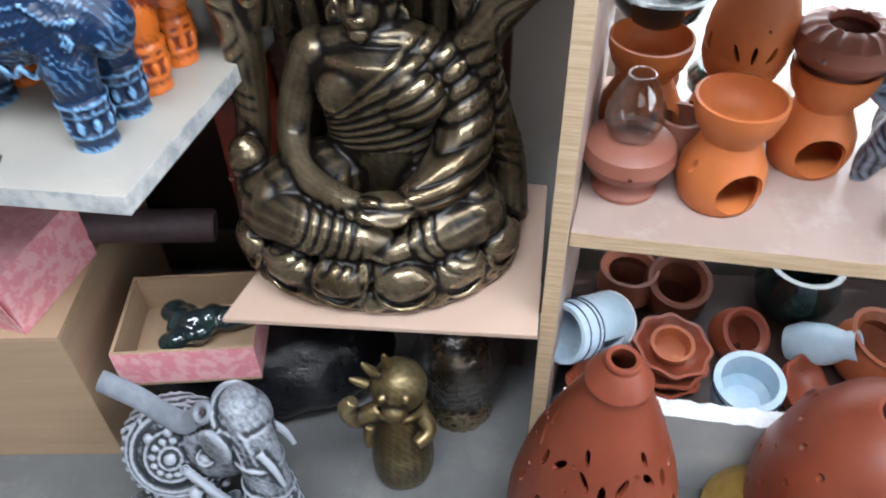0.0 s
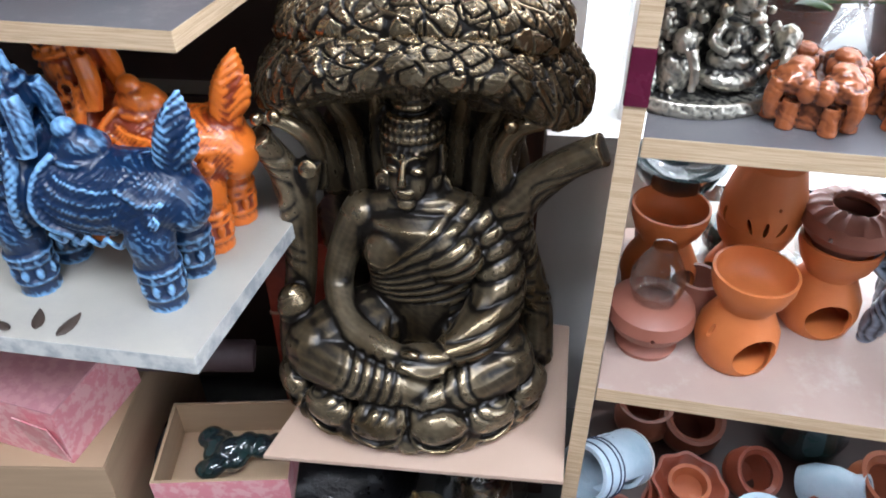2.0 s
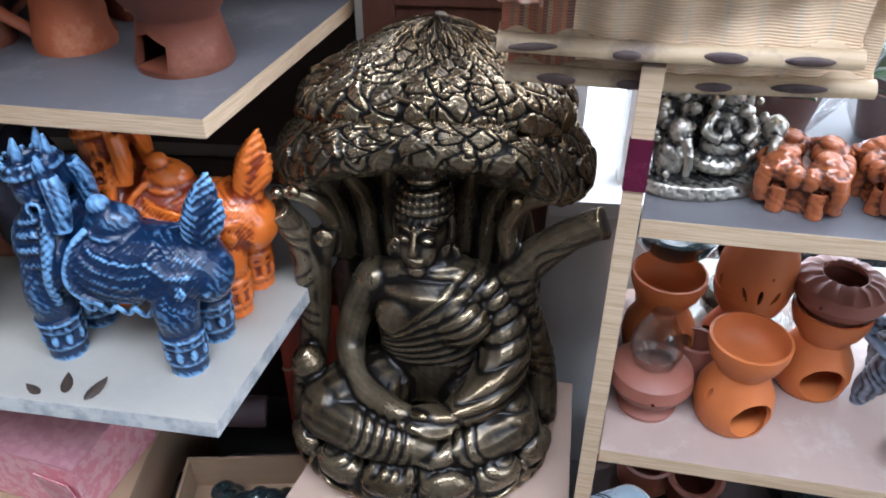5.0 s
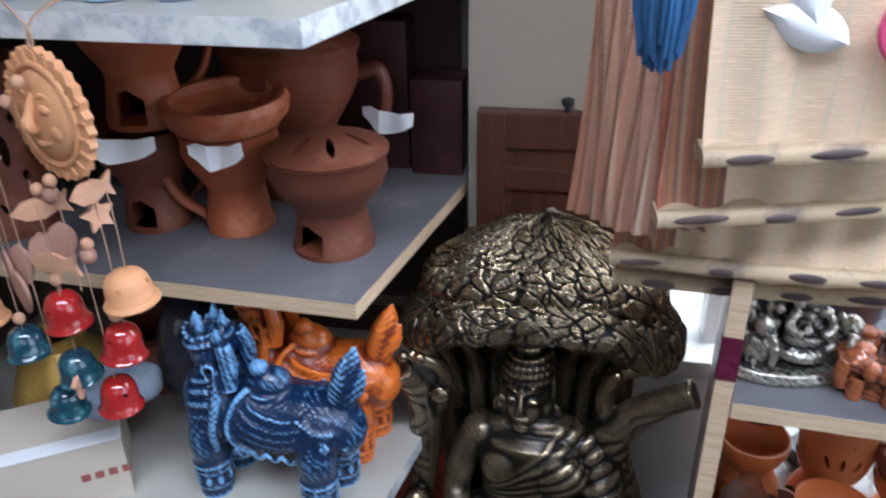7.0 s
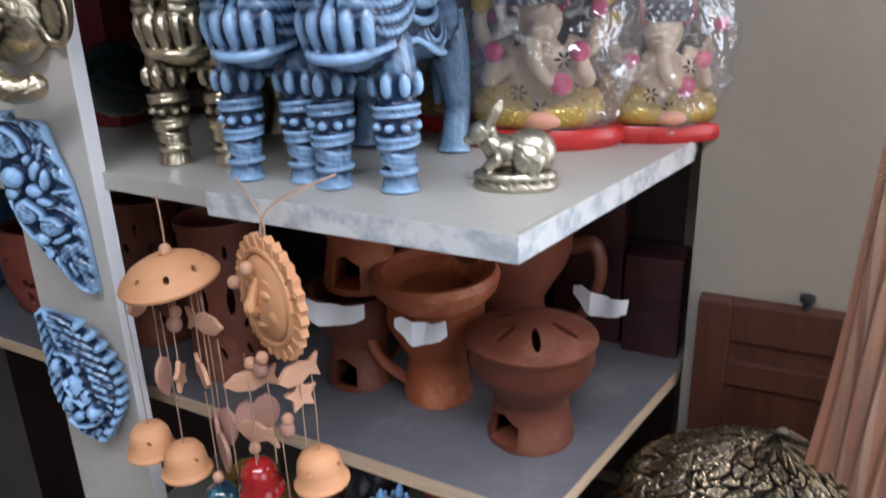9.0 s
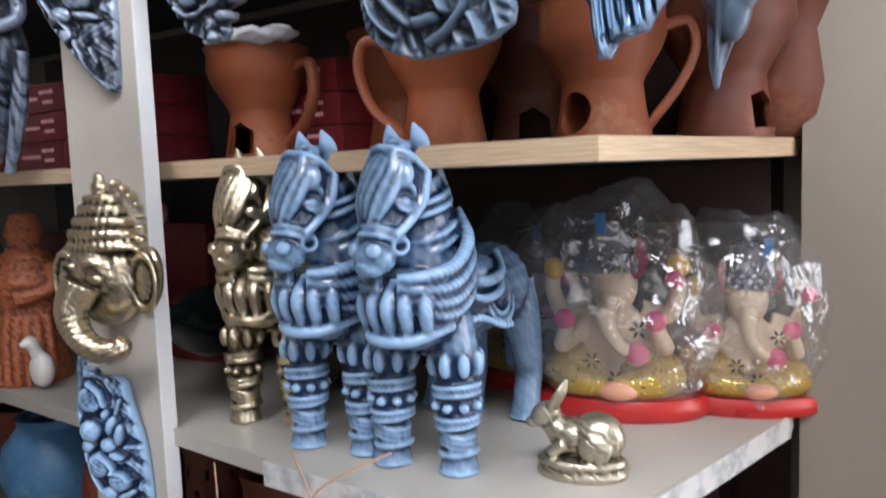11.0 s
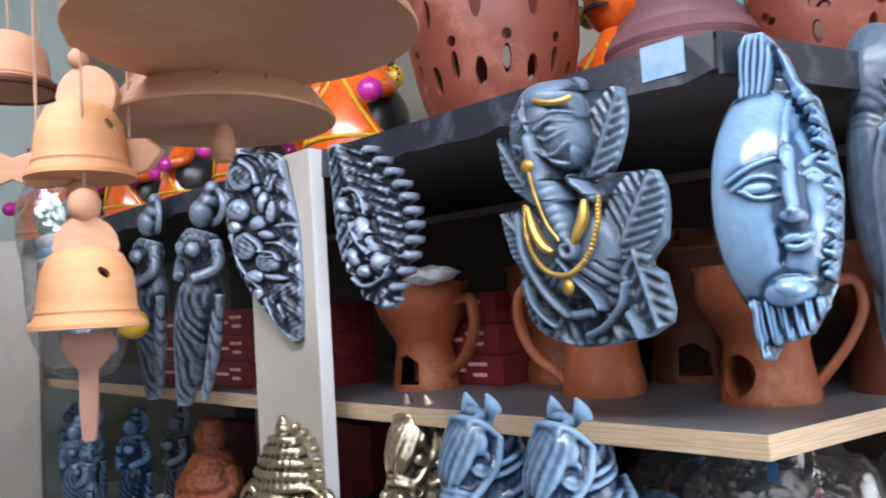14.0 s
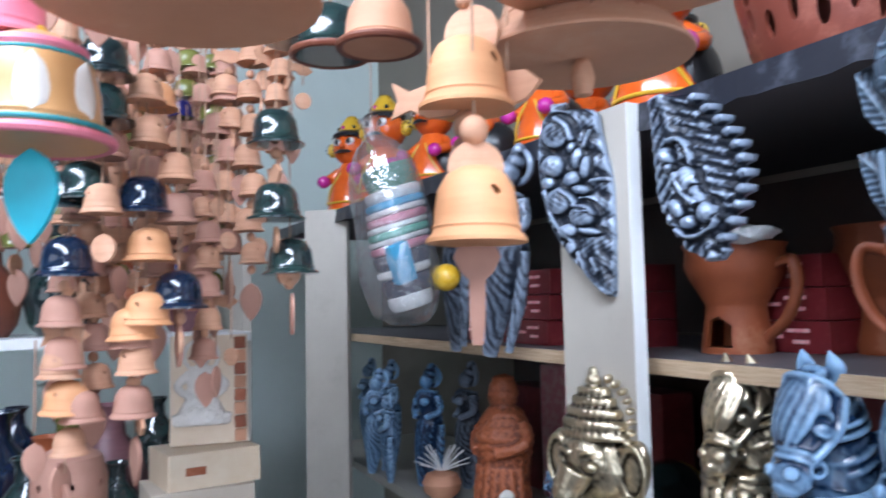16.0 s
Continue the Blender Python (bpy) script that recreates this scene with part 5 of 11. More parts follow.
    leafy_shell(leaves, [(0.040, 0.372), (0.110, 0.362), (0.146, 0.357), (0.158, 0.362), (0.160, 0.374), (0.152, 0.392), (0.134, 0.414), (0.110, 0.434), (0.085, 0.446)], 0.012, 0.030, 0.64, 0.066, 14, 0.125)
    leafy_shell(leaves, [(0.060, 0.440), (0.112, 0.430), (0.131, 0.428), (0.134, 0.437), (0.120, 0.454), (0.092, 0.472), (0.062, 0.488), (0.034, 0.502), (0.014, 0.508), (0.001, 0.510)], 0.014, 0.036, 0.66, 0.028, 12, 0.105)
    bmesh.ops.recalc_face_normals(leaves, faces=leaves.faces[:])
    return sculpted(bm, BRONZE, 0.0018, carve, 2, leaves)


statue("seated_statue", tree_statue(), "antique bronze seated statue beneath a leafy tree canopy", "statue", pose(-0.084, 0.750, 0.3885))


# ---- winged cows ----
def winged_cow(material, voxel=0.0016):
    """Faces -x, stands on z = 0, about 0.2 m long, with a crowned human face."""
    bm = bmesh.new()
    add_tube(bm, [(0.092, 0, 0.098, 0.026), (0.070, 0, 0.104, 0.038), (0.020, 0, 0.104, 0.038), (-0.030, 0, 0.104, 0.040), (-0.060, 0, 0.108, 0.034)], segments=20)
    for x, y in ((0.060, -0.024), (0.066, 0.026), (-0.068, -0.024), (-0.064, 0.026)):
        add_tube(bm, [(x, y * 0.7, 0.100, 0.022), (x, y, 0.074, 0.0215), (x, y, 0.052, 0.0190), (x, y, 0.030, 0.0170), (x, y, 0.012, 0.0175), (x, y, 0.0, 0.0190)], segments=16)
        for z, r in ((0.016, 0.0180), (0.036, 0.0185), (0.045, 0.0195)):
            add_ring(bm, (x, y, z), r, 0.0026, segments=20, minor=6)
        for k in range(9):
            a = 2 * math.pi * k / 9
            add_ball(bm, (x + 0.0185 * math.cos(a), y + 0.0185 * math.sin(a), 0.0405), 0.0030, u=8, v=6)
            add_ball(bm, (x + 0.0180 * math.cos(a), y + 0.0180 * math.sin(a), 0.026), (0.0042, 0.0042, 0.0075), u=8, v=6)
    add_ball(bm, (0.088, 0, 0.099), (0.021, 0.0275, 0.0285))
    for k in range(7):
        add_ball(bm, (0.1035 - 0.002 * abs(k - 3), -0.018 + 0.006 * k, 0.086 + 0.0018 * (k - 3) ** 2), 0.0034, u=8, v=6)
    for s in (-1, 1):
        for k in range(11):
            add_ball(bm, (0.048 + 0.0045 * k, s * (0.036 - 0.0011 * k * (k > 5)), 0.128 - 0.0036 * k), 0.0028, u=8, v=6)
    # neck, head with a calm face, headband, hair and crown points
    add_tube(bm, [(-0.052, 0, 0.110, 0.040), (-0.058, 0, 0.138, 0.030), (-0.056, 0, 0.160, 0.022)], segments=18)
    add_ball(bm, (-0.058, 0, 0.180), (0.024, 0.0235, 0.027)), add_ball(bm, (-0.068, 0, 0.172), (0.0165, 0.0165, 0.020)), add_ball(bm, (-0.074, 0, 0.158), (0.007, 0.008, 0.006))
    add_tube(bm, [(-0.082, 0, 0.186, 0.0025), (-0.087, 0, 0.177, 0.0036), (-0.087, 0, 0.173, 0.0042)], segments=8)
    add_ball(bm, (-0.083, 0, 0.1655), (0.0035, 0.006, 0.0018)), add_ball(bm, (-0.082, 0, 0.1625), (0.0035, 0.005, 0.0018))
    for s in (-1, 1):
        add_ball(bm, (-0.080, s * 0.0085, 0.180), (0.0035, 0.0048, 0.0022)), add_tube(bm, [(-0.084, s * 0.003, 0.186, 0.0012), (-0.081, s * 0.010, 0.188, 0.0015), (-0.074, s * 0.016, 0.185, 0.0012)], segments=6)
        add_ring(bm, (-0.052, s * 0.0245, 0.166), 0.0065, 0.0028, (90, 0, 0), 14, 6)
        # plaits that hang beside the chest
        add_tube(bm, [(-0.042, s * 0.022, 0.168, 0.0062), (-0.042, s * 0.030, 0.148, 0.0064), (-0.044, s * 0.0385, 0.122, 0.0062), (-0.048, s * 0.0405, 0.098, 0.0058), (-0.052, s * 0.035, 0.070, 0.0046)], segments=12)
        add_tube(bm, [(-0.036, s * 0.016, 0.196, 0.009), (-0.030, s * 0.020, 0.172, 0.010), (-0.032, s * 0.024, 0.146, 0.009)], segments=10)
    add_ring(bm, (-0.060, 0, 0.196), 0.0245, 0.0036, (0, -12, 0), 24, 8), add_ring(bm, (-0.060, 0, 0.203), 0.021, 0.0028, (0, -12, 0), 24, 8)
    for k in range(9):
        a = radians(100 + 20 * k)
        add_ball(bm, (-0.060 + 0.024 * math.cos(a), 0.024 * math.sin(a), 0.202 + 0.003 * abs(math.cos(a))), 0.0028, u=8, v=6)
    for x, y, z in ((-0.074, 0, 0.222), (-0.060, -0.014, 0.226), (-0.060, 0.014, 0.226), (-0.042, 0, 0.229), (-0.040, -0.018, 0.218)):
        add_tube(bm, [(x, y * 0.9, 0.194, 0.0060), (x, y, 0.5 * (0.194 + z), 0.0052), (x + 0.002, y * 1.1, z, 0.0018)], segments=8, steps=3)
    # ropes and pendant on the chest
    for j, (r, z, out) in enumerate(((0.028, 0.146, 0.010), (0.033, 0.134, 0.016), (0.037, 0.120, 0.021), (0.038, 0.104, 0.024))):
        add_tube(bm, [(-0.050, -r, z + 0.012, 0.004), (-0.066 - out * 0.6, -r * 0.72, z + 0.002, 0.0046), (-0.080 - out * 0.5, 0, z - 0.006, 0.0050), (-0.066 - out * 0.6, r * 0.72, z + 0.002, 0.0046), (-0.050, r, z + 0.012, 0.004)], segments=10, steps=6)
    add_ball(bm, (-0.078, 0, 0.118), (0.020, 0.030, 0.034)), add_ball(bm, (-0.094, 0, 0.088), (0.006, 0.010, 0.010))
    # hump with a curl on top
    add_ball(bm, (0.002, 0, 0.142), (0.026, 0.020, 0.022)), add_ball(bm, (-0.004, -0.004, 0.164), (0.011, 0.010, 0.010))
    for r in (0.016, 0.023):
        add_ring(bm, (0.002, 0, 0.150 - (r - 0.016)), r, 0.0028, (10, 6, 0), 20, 6)
    for s in (-1, 1):
        # folded wing: a curved leading edge and long feathers with raised rims
        add_tube(bm, [(-0.012, s * 0.018, 0.146, 0.0040), (-0.024, s * 0.030, 0.132, 0.0042), (-0.030, s * 0.040, 0.108, 0.0042), (-0.024, s * 0.040, 0.088, 0.0040), (-0.006, s * 0.034, 0.074, 0.0034)], segments=10)
        def flank(x, z, out=0.0):
            return (x, s * (math.sqrt(max(0.039 ** 2 - (z - 0.104) ** 2, 0.0001)) + out), z)

        for k in range(6):
            z0, x0, x1 = 0.138 - 0.0105 * k, -0.020 - 0.003 * math.sin(k * 0.6), 0.056 - 0.005 * k
            for shift, r in ((0.0, 0.0030), (-0.0052, 0.0017)):
                add_tube(bm, [(*flank(x0, z0 + shift), r * 0.8), (*flank(x0 + 0.018, z0 - 0.010 + shift, 0.001), r), (*flank(0.5 * (x0 + x1) + 0.012, z0 - 0.015 + shift, 0.001), r), (*flank(x1, z0 - 0.010 + shift), r * 0.7)], segments=8)
        for k in range(8):
            add_ball(bm, (0.036 + 0.006 * k, s * (0.037 - 0.0004 * k), 0.112 - 0.012 * math.sin(k * 0.45)), 0.0036, u=8, v=6)
        for cx, cz, r in ((0.058, 0.088, 0.010), (0.040, 0.096, 0.006), (0.074, 0.100, 0.006)):
            add_ring(bm, (cx, s * 0.0375, cz), r, 0.0024, (90, 0, 0), 18, 6), add_ball(bm, (cx, s * 0.039, cz), 0.0032, u=8, v=6)
        for k in range(5):
            add_tube(bm, [(-0.030 + 0.018 * k, s * 0.034, 0.074, 0.0026), (-0.021 + 0.018 * k, s * 0.031, 0.064, 0.0030), (-0.012 + 0.018 * k, s * 0.034, 0.074, 0.0026)], segments=6)
        add_tube(bm, [(0.052, s * 0.030, 0.128, 0.003), (0.066, s * 0.036, 0.116, 0.0034), (0.086, s * 0.032, 0.116, 0.003)], segments=8)
    # upright tail of overlapping feathers
    for y, lean, z0, z1, w in ((0, 0.010, 0.122, 0.206, 0.016), (-0.008, 0.003, 0.118, 0.196, 0.012), (0.008, 0.003, 0.118, 0.196, 0.012), (-0.003, 0.020, 0.112, 0.184, 0.012), (0.003, -0.004, 0.116, 0.178, 0.010)):
        add_tube(bm, [(0.080, y * 0.4, z0 - 0.01, w * 0.75), (0.083 + lean * 0.4, y * 0.8, 0.5 * (z0 + z1) - 0.008, w), (0.088 + lean * 0.8, y, z1 - 0.024, w * 0.86), (0.093 + lean, y, z1, w * 0.16)], segments=14, flat=0.8)

    def carve(co, no):
        x, y, z = co.T
        tail = inside(z, 0.128, 0.215, 0.006) * (x > 0.05)
        d = 0.0020 * tail * groove((z - 1.0 * np.abs(x - 0.092) - 0.6 * np.abs(y)) / 0.0085)
        chest = inside(z, 0.080, 0.152, 0.006) * (x < -0.058)
        d += 0.0009 * chest * groove((np.arctan2(y, -x - 0.03) * 0.05 + z * 0.3) / 0.006)
        plait = inside(z, 0.068, 0.165, 0.006) * inside(x, -0.066, -0.036, 0.004) * (np.abs(y) > 0.024)
        d += 0.0014 * plait * groove((z - 0.8 * np.abs(x + 0.047)) / 0.0072)
        hair = (z > 0.150) * (x > -0.058) * (x < -0.015)
        d += 0.0014 * hair * groove((x + 0.25 * z) / 0.0062)
        flank = inside(z, 0.080, 0.140, 0.006) * inside(x, -0.03, 0.096, 0.006) * (np.abs(y) > 0.016)
        d += 0.0013 * flank * groove((x * 0.9 - z + 0.003 * np.sin(x * 160)) / 0.0056)
        return d
    return sculpted(bm, material, voxel, carve, 1)


cow_group = "winged cow figures"
statue("winged_cow", winged_cow(DEEP_BLUE), "deep blue winged cow figure with whitish rubbed relief", "figurine", pose(-0.350, 0.634, 0.618, 0, 0, -5), cow_group)
statue("winged_cow", winged_cow(ORANGE, 0.002), "bright orange winged cow figure with upright tail", "figurine", pose(-0.332, 0.720, 0.618, 0, 0, -4) @ Matrix.Diagonal((1.0, 1.0, 0.99, 1)), cow_group)


# ---- horses ----
def horse(material, voxel=0.0017):
    """Faces -y, stands on z = 0, about 0.29 m high, with a long forelock, rope swags and banded legs."""
    bm = bmesh.new()
    add_tube(bm, [(0, 0.004, 0.146, 0.044), (0, 0.045, 0.146, 0.042), (0, 0.095, 0.146, 0.041), (0, 0.140, 0.150, 0.046), (0, 0.168, 0.146, 0.034)], segments=20)
    for x, y in ((-0.031, 0.0), (0.031, 0.002), (-0.030, 0.150), (0.030, 0.152)):
        rear = y > 0.1
        add_tube(bm, [(x * 0.66, y, 0.150, 0.024 if not rear else 0.027), (x * 0.95, y + (0.006 if rear else 0), 0.112, 0.0225), (x * 1.04, y + (0.012 if rear else 0), 0.086, 0.0185), (x * 1.06, y + (0.020 if rear else 0), 0.052, 0.0150 if rear else 0.0175),
                      (x * 1.08, y + (0.010 if rear else -0.002), 0.022, 0.0150), (x * 1.08, y + (0.006 if rear else -0.004), 0.0, 0.0185)], segments=18)
        if not rear:
            for z, r, t in ((0.020, 0.0165, 0.0030), (0.046, 0.0185, 0.0030), (0.052, 0.0190, 0.0026), (0.074, 0.0200, 0.0030), (0.080, 0.0205, 0.0026)):
                add_ring(bm, (x * 1.06, y - 0.002, z), r, t, (4 * math.sin(z * 300), 5 * math.cos(z * 200), 0), 22, 6)
            for k in range(8):
                a = 2 * math.pi * k / 8
                c, s = math.cos(a), math.sin(a)
                add_ball(bm, (x * 1.06 + 0.0195 * c, y - 0.002 + 0.0195 * s, 0.063), (0.0050, 0.0050, 0.0042), u=8, v=6)
                add_ball(bm, (x * 1.05 + 0.0215 * c, y - 0.001 + 0.0215 * s, 0.101), (0.0055, 0.0055, 0.0110), (0, 0, 0), 10, 8)
            for k in range(3):
                add_ring(bm, (x * 1.06, y - 0.003, 0.028 + 0.005 * k), 0.0160, 0.0022, (0, 14, 0), 18, 6)
    # breast: vertical rolls tied by a band
    add_ball(bm, (0, -0.014, 0.152), (0.046, 0.034, 0.040))
    for k in range(-2, 3):
        x = 0.0135 * k
        add_tube(bm, [(x * 0.9, -0.040 + 0.0012 * k * k, 0.178, 0.0056), (x * 1.12, -0.056 + 0.0026 * k * k, 0.158, 0.0068), (x * 1.02, -0.048 + 0.0024 * k * k, 0.132, 0.0054)], segments=10)
    add_tube(bm, [(-0.042, -0.018, 0.138, 0.0045), (-0.022, -0.048, 0.130, 0.0052), (0.0, -0.056, 0.128, 0.0054), (0.022, -0.048, 0.130, 0.0052), (0.042, -0.018, 0.138, 0.0045)], segments=10)
    # ropes that swag from the neck over the breast and shoulder
    for s in (-1, 1):
        for k, (drop, r) in enumerate(((0.0, 0.0062), (0.015, 0.0066), (0.029, 0.0062), (0.041, 0.0046))):
            add_tube(bm, [(s * 0.026, 0.026 + 0.004 * k, 0.236 - drop * 0.5, r * 0.7), (s * (0.043 + 0.001 * k), 0.012, 0.210 - drop, r), (s * 0.044, -0.018, 0.190 - drop, r), (s * 0.026, -0.044, 0.182 - drop * 0.7, r), (s * 0.008, -0.052, 0.182 - drop * 0.5, r * 0.7)], segments=10)
        for k, (z, r) in enumerate(((0.166, 0.0055), (0.150, 0.0045))):
            add_tube(bm, [(s * 0.044, 0.000, z + 0.012, r * 0.8), (s * 0.046, 0.040, z + 0.002, r), (s * 0.043, 0.078, z + 0.006, r), (s * 0.030, 0.098, z + 0.024, r * 0.8)], segments=8)
        for k in range(10):
            add_ball(bm, (s * 0.046, 0.012 + 0.009 * k, 0.128 + 0.010 * math.cos(k * 0.35)), 0.0038, u=8, v=6)
    # neck with a long combed mane behind
    add_tube(bm, [(0, 0.006, 0.160, 0.042), (0, 0.008, 0.196, 0.033), (0, 0.006, 0.232, 0.028), (0, -0.004, 0.266, 0.023)], segments=18)
    for k in range(9):
        a = k / 8
        add_tube(bm, [(0, 0.016 - 0.018 * a, 0.200 + 0.092 * a, 0.0075), (0.004, 0.036 - 0.016 * a, 0.192 + 0.088 * a, 0.0080), (0.012, 0.046 - 0.012 * a, 0.168 + 0.078 * a, 0.0055)], segments=8)
    for z, y, r, tilt in ((0.250, 0.000, 0.0275, 18), (0.241, 0.002, 0.0285, 20), (0.222, 0.007, 0.0305, 26), (0.212, 0.008, 0.0320, 28)):
        add_ring(bm, (0, y, z), r, 0.0032, (tilt, 0, 0), 30, 8)
    # head hanging before the neck, built round a slanting axis
    head = bmesh.new()
    axis, nose_way, side_way = Vector((0, -0.40, -0.917)), Vector((0, -0.917, 0.40)), Vector((1, 0, 0))

    def on_head(t, phi, out):
        """A place t down the face, turned by phi from its front, at out from the axis."""
        return tuple(Vector((0, -0.022, 0.270)) + axis * t + (nose_way * math.cos(radians(phi)) + side_way * math.sin(radians(phi))) * out)

    add_tube(head, [(*on_head(-0.004, 0, 0), 0.024), (*on_head(0.022, 0, 0), 0.0245), (*on_head(0.046, 0, 0), 0.0185), (*on_head(0.062, 0, 0), 0.0165), (*on_head(0.078, 0, 0), 0.0160)], segments=18)
    add_ball(head, on_head(0.078, 0, 0.003), (0.0185, 0.0175, 0.0165)), add_ball(head, on_head(0.088, 0, 0.004), (0.0140, 0.0130, 0.0090))
    for t, r in ((0.056, 0.0180), (0.063, 0.0180)):
        add_ring(head, on_head(t, 0, 0.001), r, 0.0028, (-24, 0, 0), 22, 6)
    for s in (-1, 1):
        add_ball(head, on_head(0.076, s * 34, 0.0195), (0.0062, 0.0050, 0.0050)), add_ring(head, on_head(0.077, s * 34, 0.0215), 0.0046, 0.0020, (70, 0, s * 30), 14, 6)
        add_ball(head, on_head(0.030, s * 72, 0.0225), (0.0046, 0.0056, 0.0052)), add_ring(head, on_head(0.030, s * 72, 0.0232), 0.0074, 0.0021, (70, 0, s * 66), 16, 6)
        add_tube(head, [(*on_head(0.020, s * 48, 0.025), 0.0022), (*on_head(0.016, s * 70, 0.026), 0.0034), (*on_head(0.024, s * 92, 0.024), 0.0022)], segments=8)
        add_tube(head, [(s * 0.012, -0.010, 0.282, 0.0075), (s * 0.0155, -0.014, 0.298, 0.0085), (s * 0.0140, -0.020, 0.314, 0.0016)], segments=12, flat=0.6)
        # forelock strands spread over the face, a rope along the cheek, rings at the bit
        for k, (spread, low) in enumerate(((9, 0.050), (28, 0.054), (47, 0.050), (64, 0.020))):
            add_tube(head, [(*on_head(-0.010, 14 + s * spread * 0.35, 0.0255), 0.0036), (*on_head(0.006, 8 + s * spread * 0.8, 0.0270), 0.0048), (*on_head(0.5 * low + 0.006, s * spread - 8, 0.0252), 0.0048), (*on_head(low, s * spread * 0.95 - 22, 0.0195), 0.0026)], segments=10)
        add_tube(head, [(*on_head(-0.004, s * 98, 0.026), 0.0042), (*on_head(0.022, s * 104, 0.0275), 0.0050), (*on_head(0.046, s * 92, 0.0225), 0.0048), (*on_head(0.060, s * 74, 0.0195), 0.0042)], segments=10)
        add_ring(head, on_head(0.066, s * 96, 0.0200), 0.0066, 0.0026, (20, 90, 0), 16, 6)
    add_tube(head, [(*on_head(-0.002, -100, 0.025), 0.0034), (*on_head(-0.010, -50, 0.027), 0.0038), (*on_head(-0.012, 0, 0.028), 0.0040), (*on_head(-0.010, 50, 0.027), 0.0038), (*on_head(-0.002, 100, 0.025), 0.0034)], segments=10)
    for k in range(-2, 3):
        add_tube(head, [(0.0055 * k, -0.030, 0.292, 0.0040), (0.0062 * k, -0.040, 0.288, 0.0044), (0.0064 * k, -0.046, 0.279, 0.0030)], segments=8)
    add_ball(head, (0, -0.024, 0.292), (0.013, 0.011, 0.009))
    add_tube(head, [(*on_head(0.090, -50, 0.013), 0.0018), (*on_head(0.090, 0, 0.0165), 0.0026), (*on_head(0.090, 50, 0.013), 0.0018)], segments=6)
    bmesh.ops.transform(head, verts=head.verts[:], matrix=Matrix.Translation((0, -0.01, 0.270)) @ Matrix.Rotation(radians(-12), 4, "Z") @ Matrix.Diagonal((1.02, 1.02, 0.98, 1)) @ Matrix.Translation((0, 0.01, -0.270)))
    rest = bpy.data.meshes.new("rest")
    head.to_mesh(rest)
    head.free()
    bm.from_mesh(rest)
    bpy.data.meshes.remove(rest)
    # saddle cloth with a rolled edge, and the tail
    add_ball(bm, (0, 0.074, 0.172), (0.040, 0.044, 0.022))
    for s in (-1, 1):
        for r in (0.030, 0.022):
            add_ring(bm, (s * 0.0385, 0.082, 0.152), r, 0.0030, (0, 78, 0), 26, 6)
    add_tube(bm, [(0, 0.182, 0.170, 0.011), (0, 0.204, 0.140, 0.014), (0, 0.204, 0.085, 0.011), (0, 0.196, 0.046, 0.004)], segments=12)

    def carve(co, no):
        x, y, z = co.T
        mane = inside(z, 0.160, 0.292, 0.01) * (y > 0.012) * (np.abs(x) < 0.03) * (y < 0.06)
        d = 0.0014 * mane * groove((z + 0.9 * y) / 0.0055)
        rope = inside(z, 0.140, 0.238, 0.008) * inside(np.abs(x), 0.030, 0.06, 0.004) * (y < 0.03)
        d += 0.0008 * rope * groove((y * 0.9 + z * 0.5) / 0.0048)
        wrap = inside(z, 0.044, 0.084, 0.003) * (y < 0.04)
        d += 0.0006 * wrap * groove((np.arctan2(y, np.abs(x) - 0.033) * 0.02 + z * 0.6) / 0.0042)
        return d
    return sculpted(bm, material, voxel, carve, 1)


horse_group = "harnessed horses"
blue_horse = horse(BLUE)
horse_size = Matrix.Diagonal((0.95, 0.95, 0.93, 1))
statue("horse_figure", blue_horse, "glossy blue clay horse with harness, standing beside its twin", "figurine", pose(-0.526, 0.664, 1.148, 0, 0, 9) @ horse_size, horse_group)
statue("horse_figure", blue_horse, "glossy blue clay horse with saddle, at the front of the board", "figurine", pose(-0.428, 0.666, 1.148, 0, 0, 6) @ horse_size, horse_group)
statue("horse_figure", horse(GOLD), "antique gold clay horse with harness and banded legs", "figurine", pose(-0.640, 0.690, 1.148, 0, 0, 18) @ Matrix.Diagonal((0.9, 0.9, 0.90, 1)), horse_group)


def rabbit():
    """A long-eared animal lying on an oval base, facing -x."""
    bm = bmesh.new()
    add_lathe(bm, [(0, 0), (0.038, 0), (0.040, 0.004), (0.036, 0.010), (0.039, 0.013), (0.036, 0.017), (0, 0.018)], 40, Matrix.Diagonal((1, 0.62, 1, 1)))
    add_ball(bm, (0.014, 0, 0.034), (0.024, 0.019, 0.022)), add_ball(bm, (-0.006, 0, 0.034), (0.022, 0.016, 0.016))
    add_tube(bm, [(-0.016, 0, 0.036, 0.014), (-0.026, 0, 0.046, 0.011)], segments=12, steps=3)
    add_ball(bm, (-0.030, -0.002, 0.052), (0.014, 0.011, 0.011), (0, -25, 0)), add_ball(bm, (-0.041, -0.003, 0.045), (0.007, 0.006, 0.005))
    for s in (-1, 1):
        add_tube(bm, [(-0.024, s * 0.007, 0.058, 0.005), (-0.018, s * 0.011, 0.070, 0.0055), (-0.014, s * 0.012, 0.080, 0.002)], segments=10, flat=0.6)
        add_ball(bm, (0.014, s * 0.016, 0.028), (0.014, 0.006, 0.013)), add_tube(bm, [(-0.012, s * 0.012, 0.030, 0.007), (-0.026, s * 0.012, 0.021, 0.005)], segments=8, steps=2)
    return sculpted(bm, SILVER_GOLD, 0.0013, None, 2)


SILVER_GOLD = brushed("worn_pewter_gold", (0.09, 0.075, 0.05), (0.50, 0.45, 0.34), 0.30, 0.60, (0.42, 0.34), (0.8, 0.9))
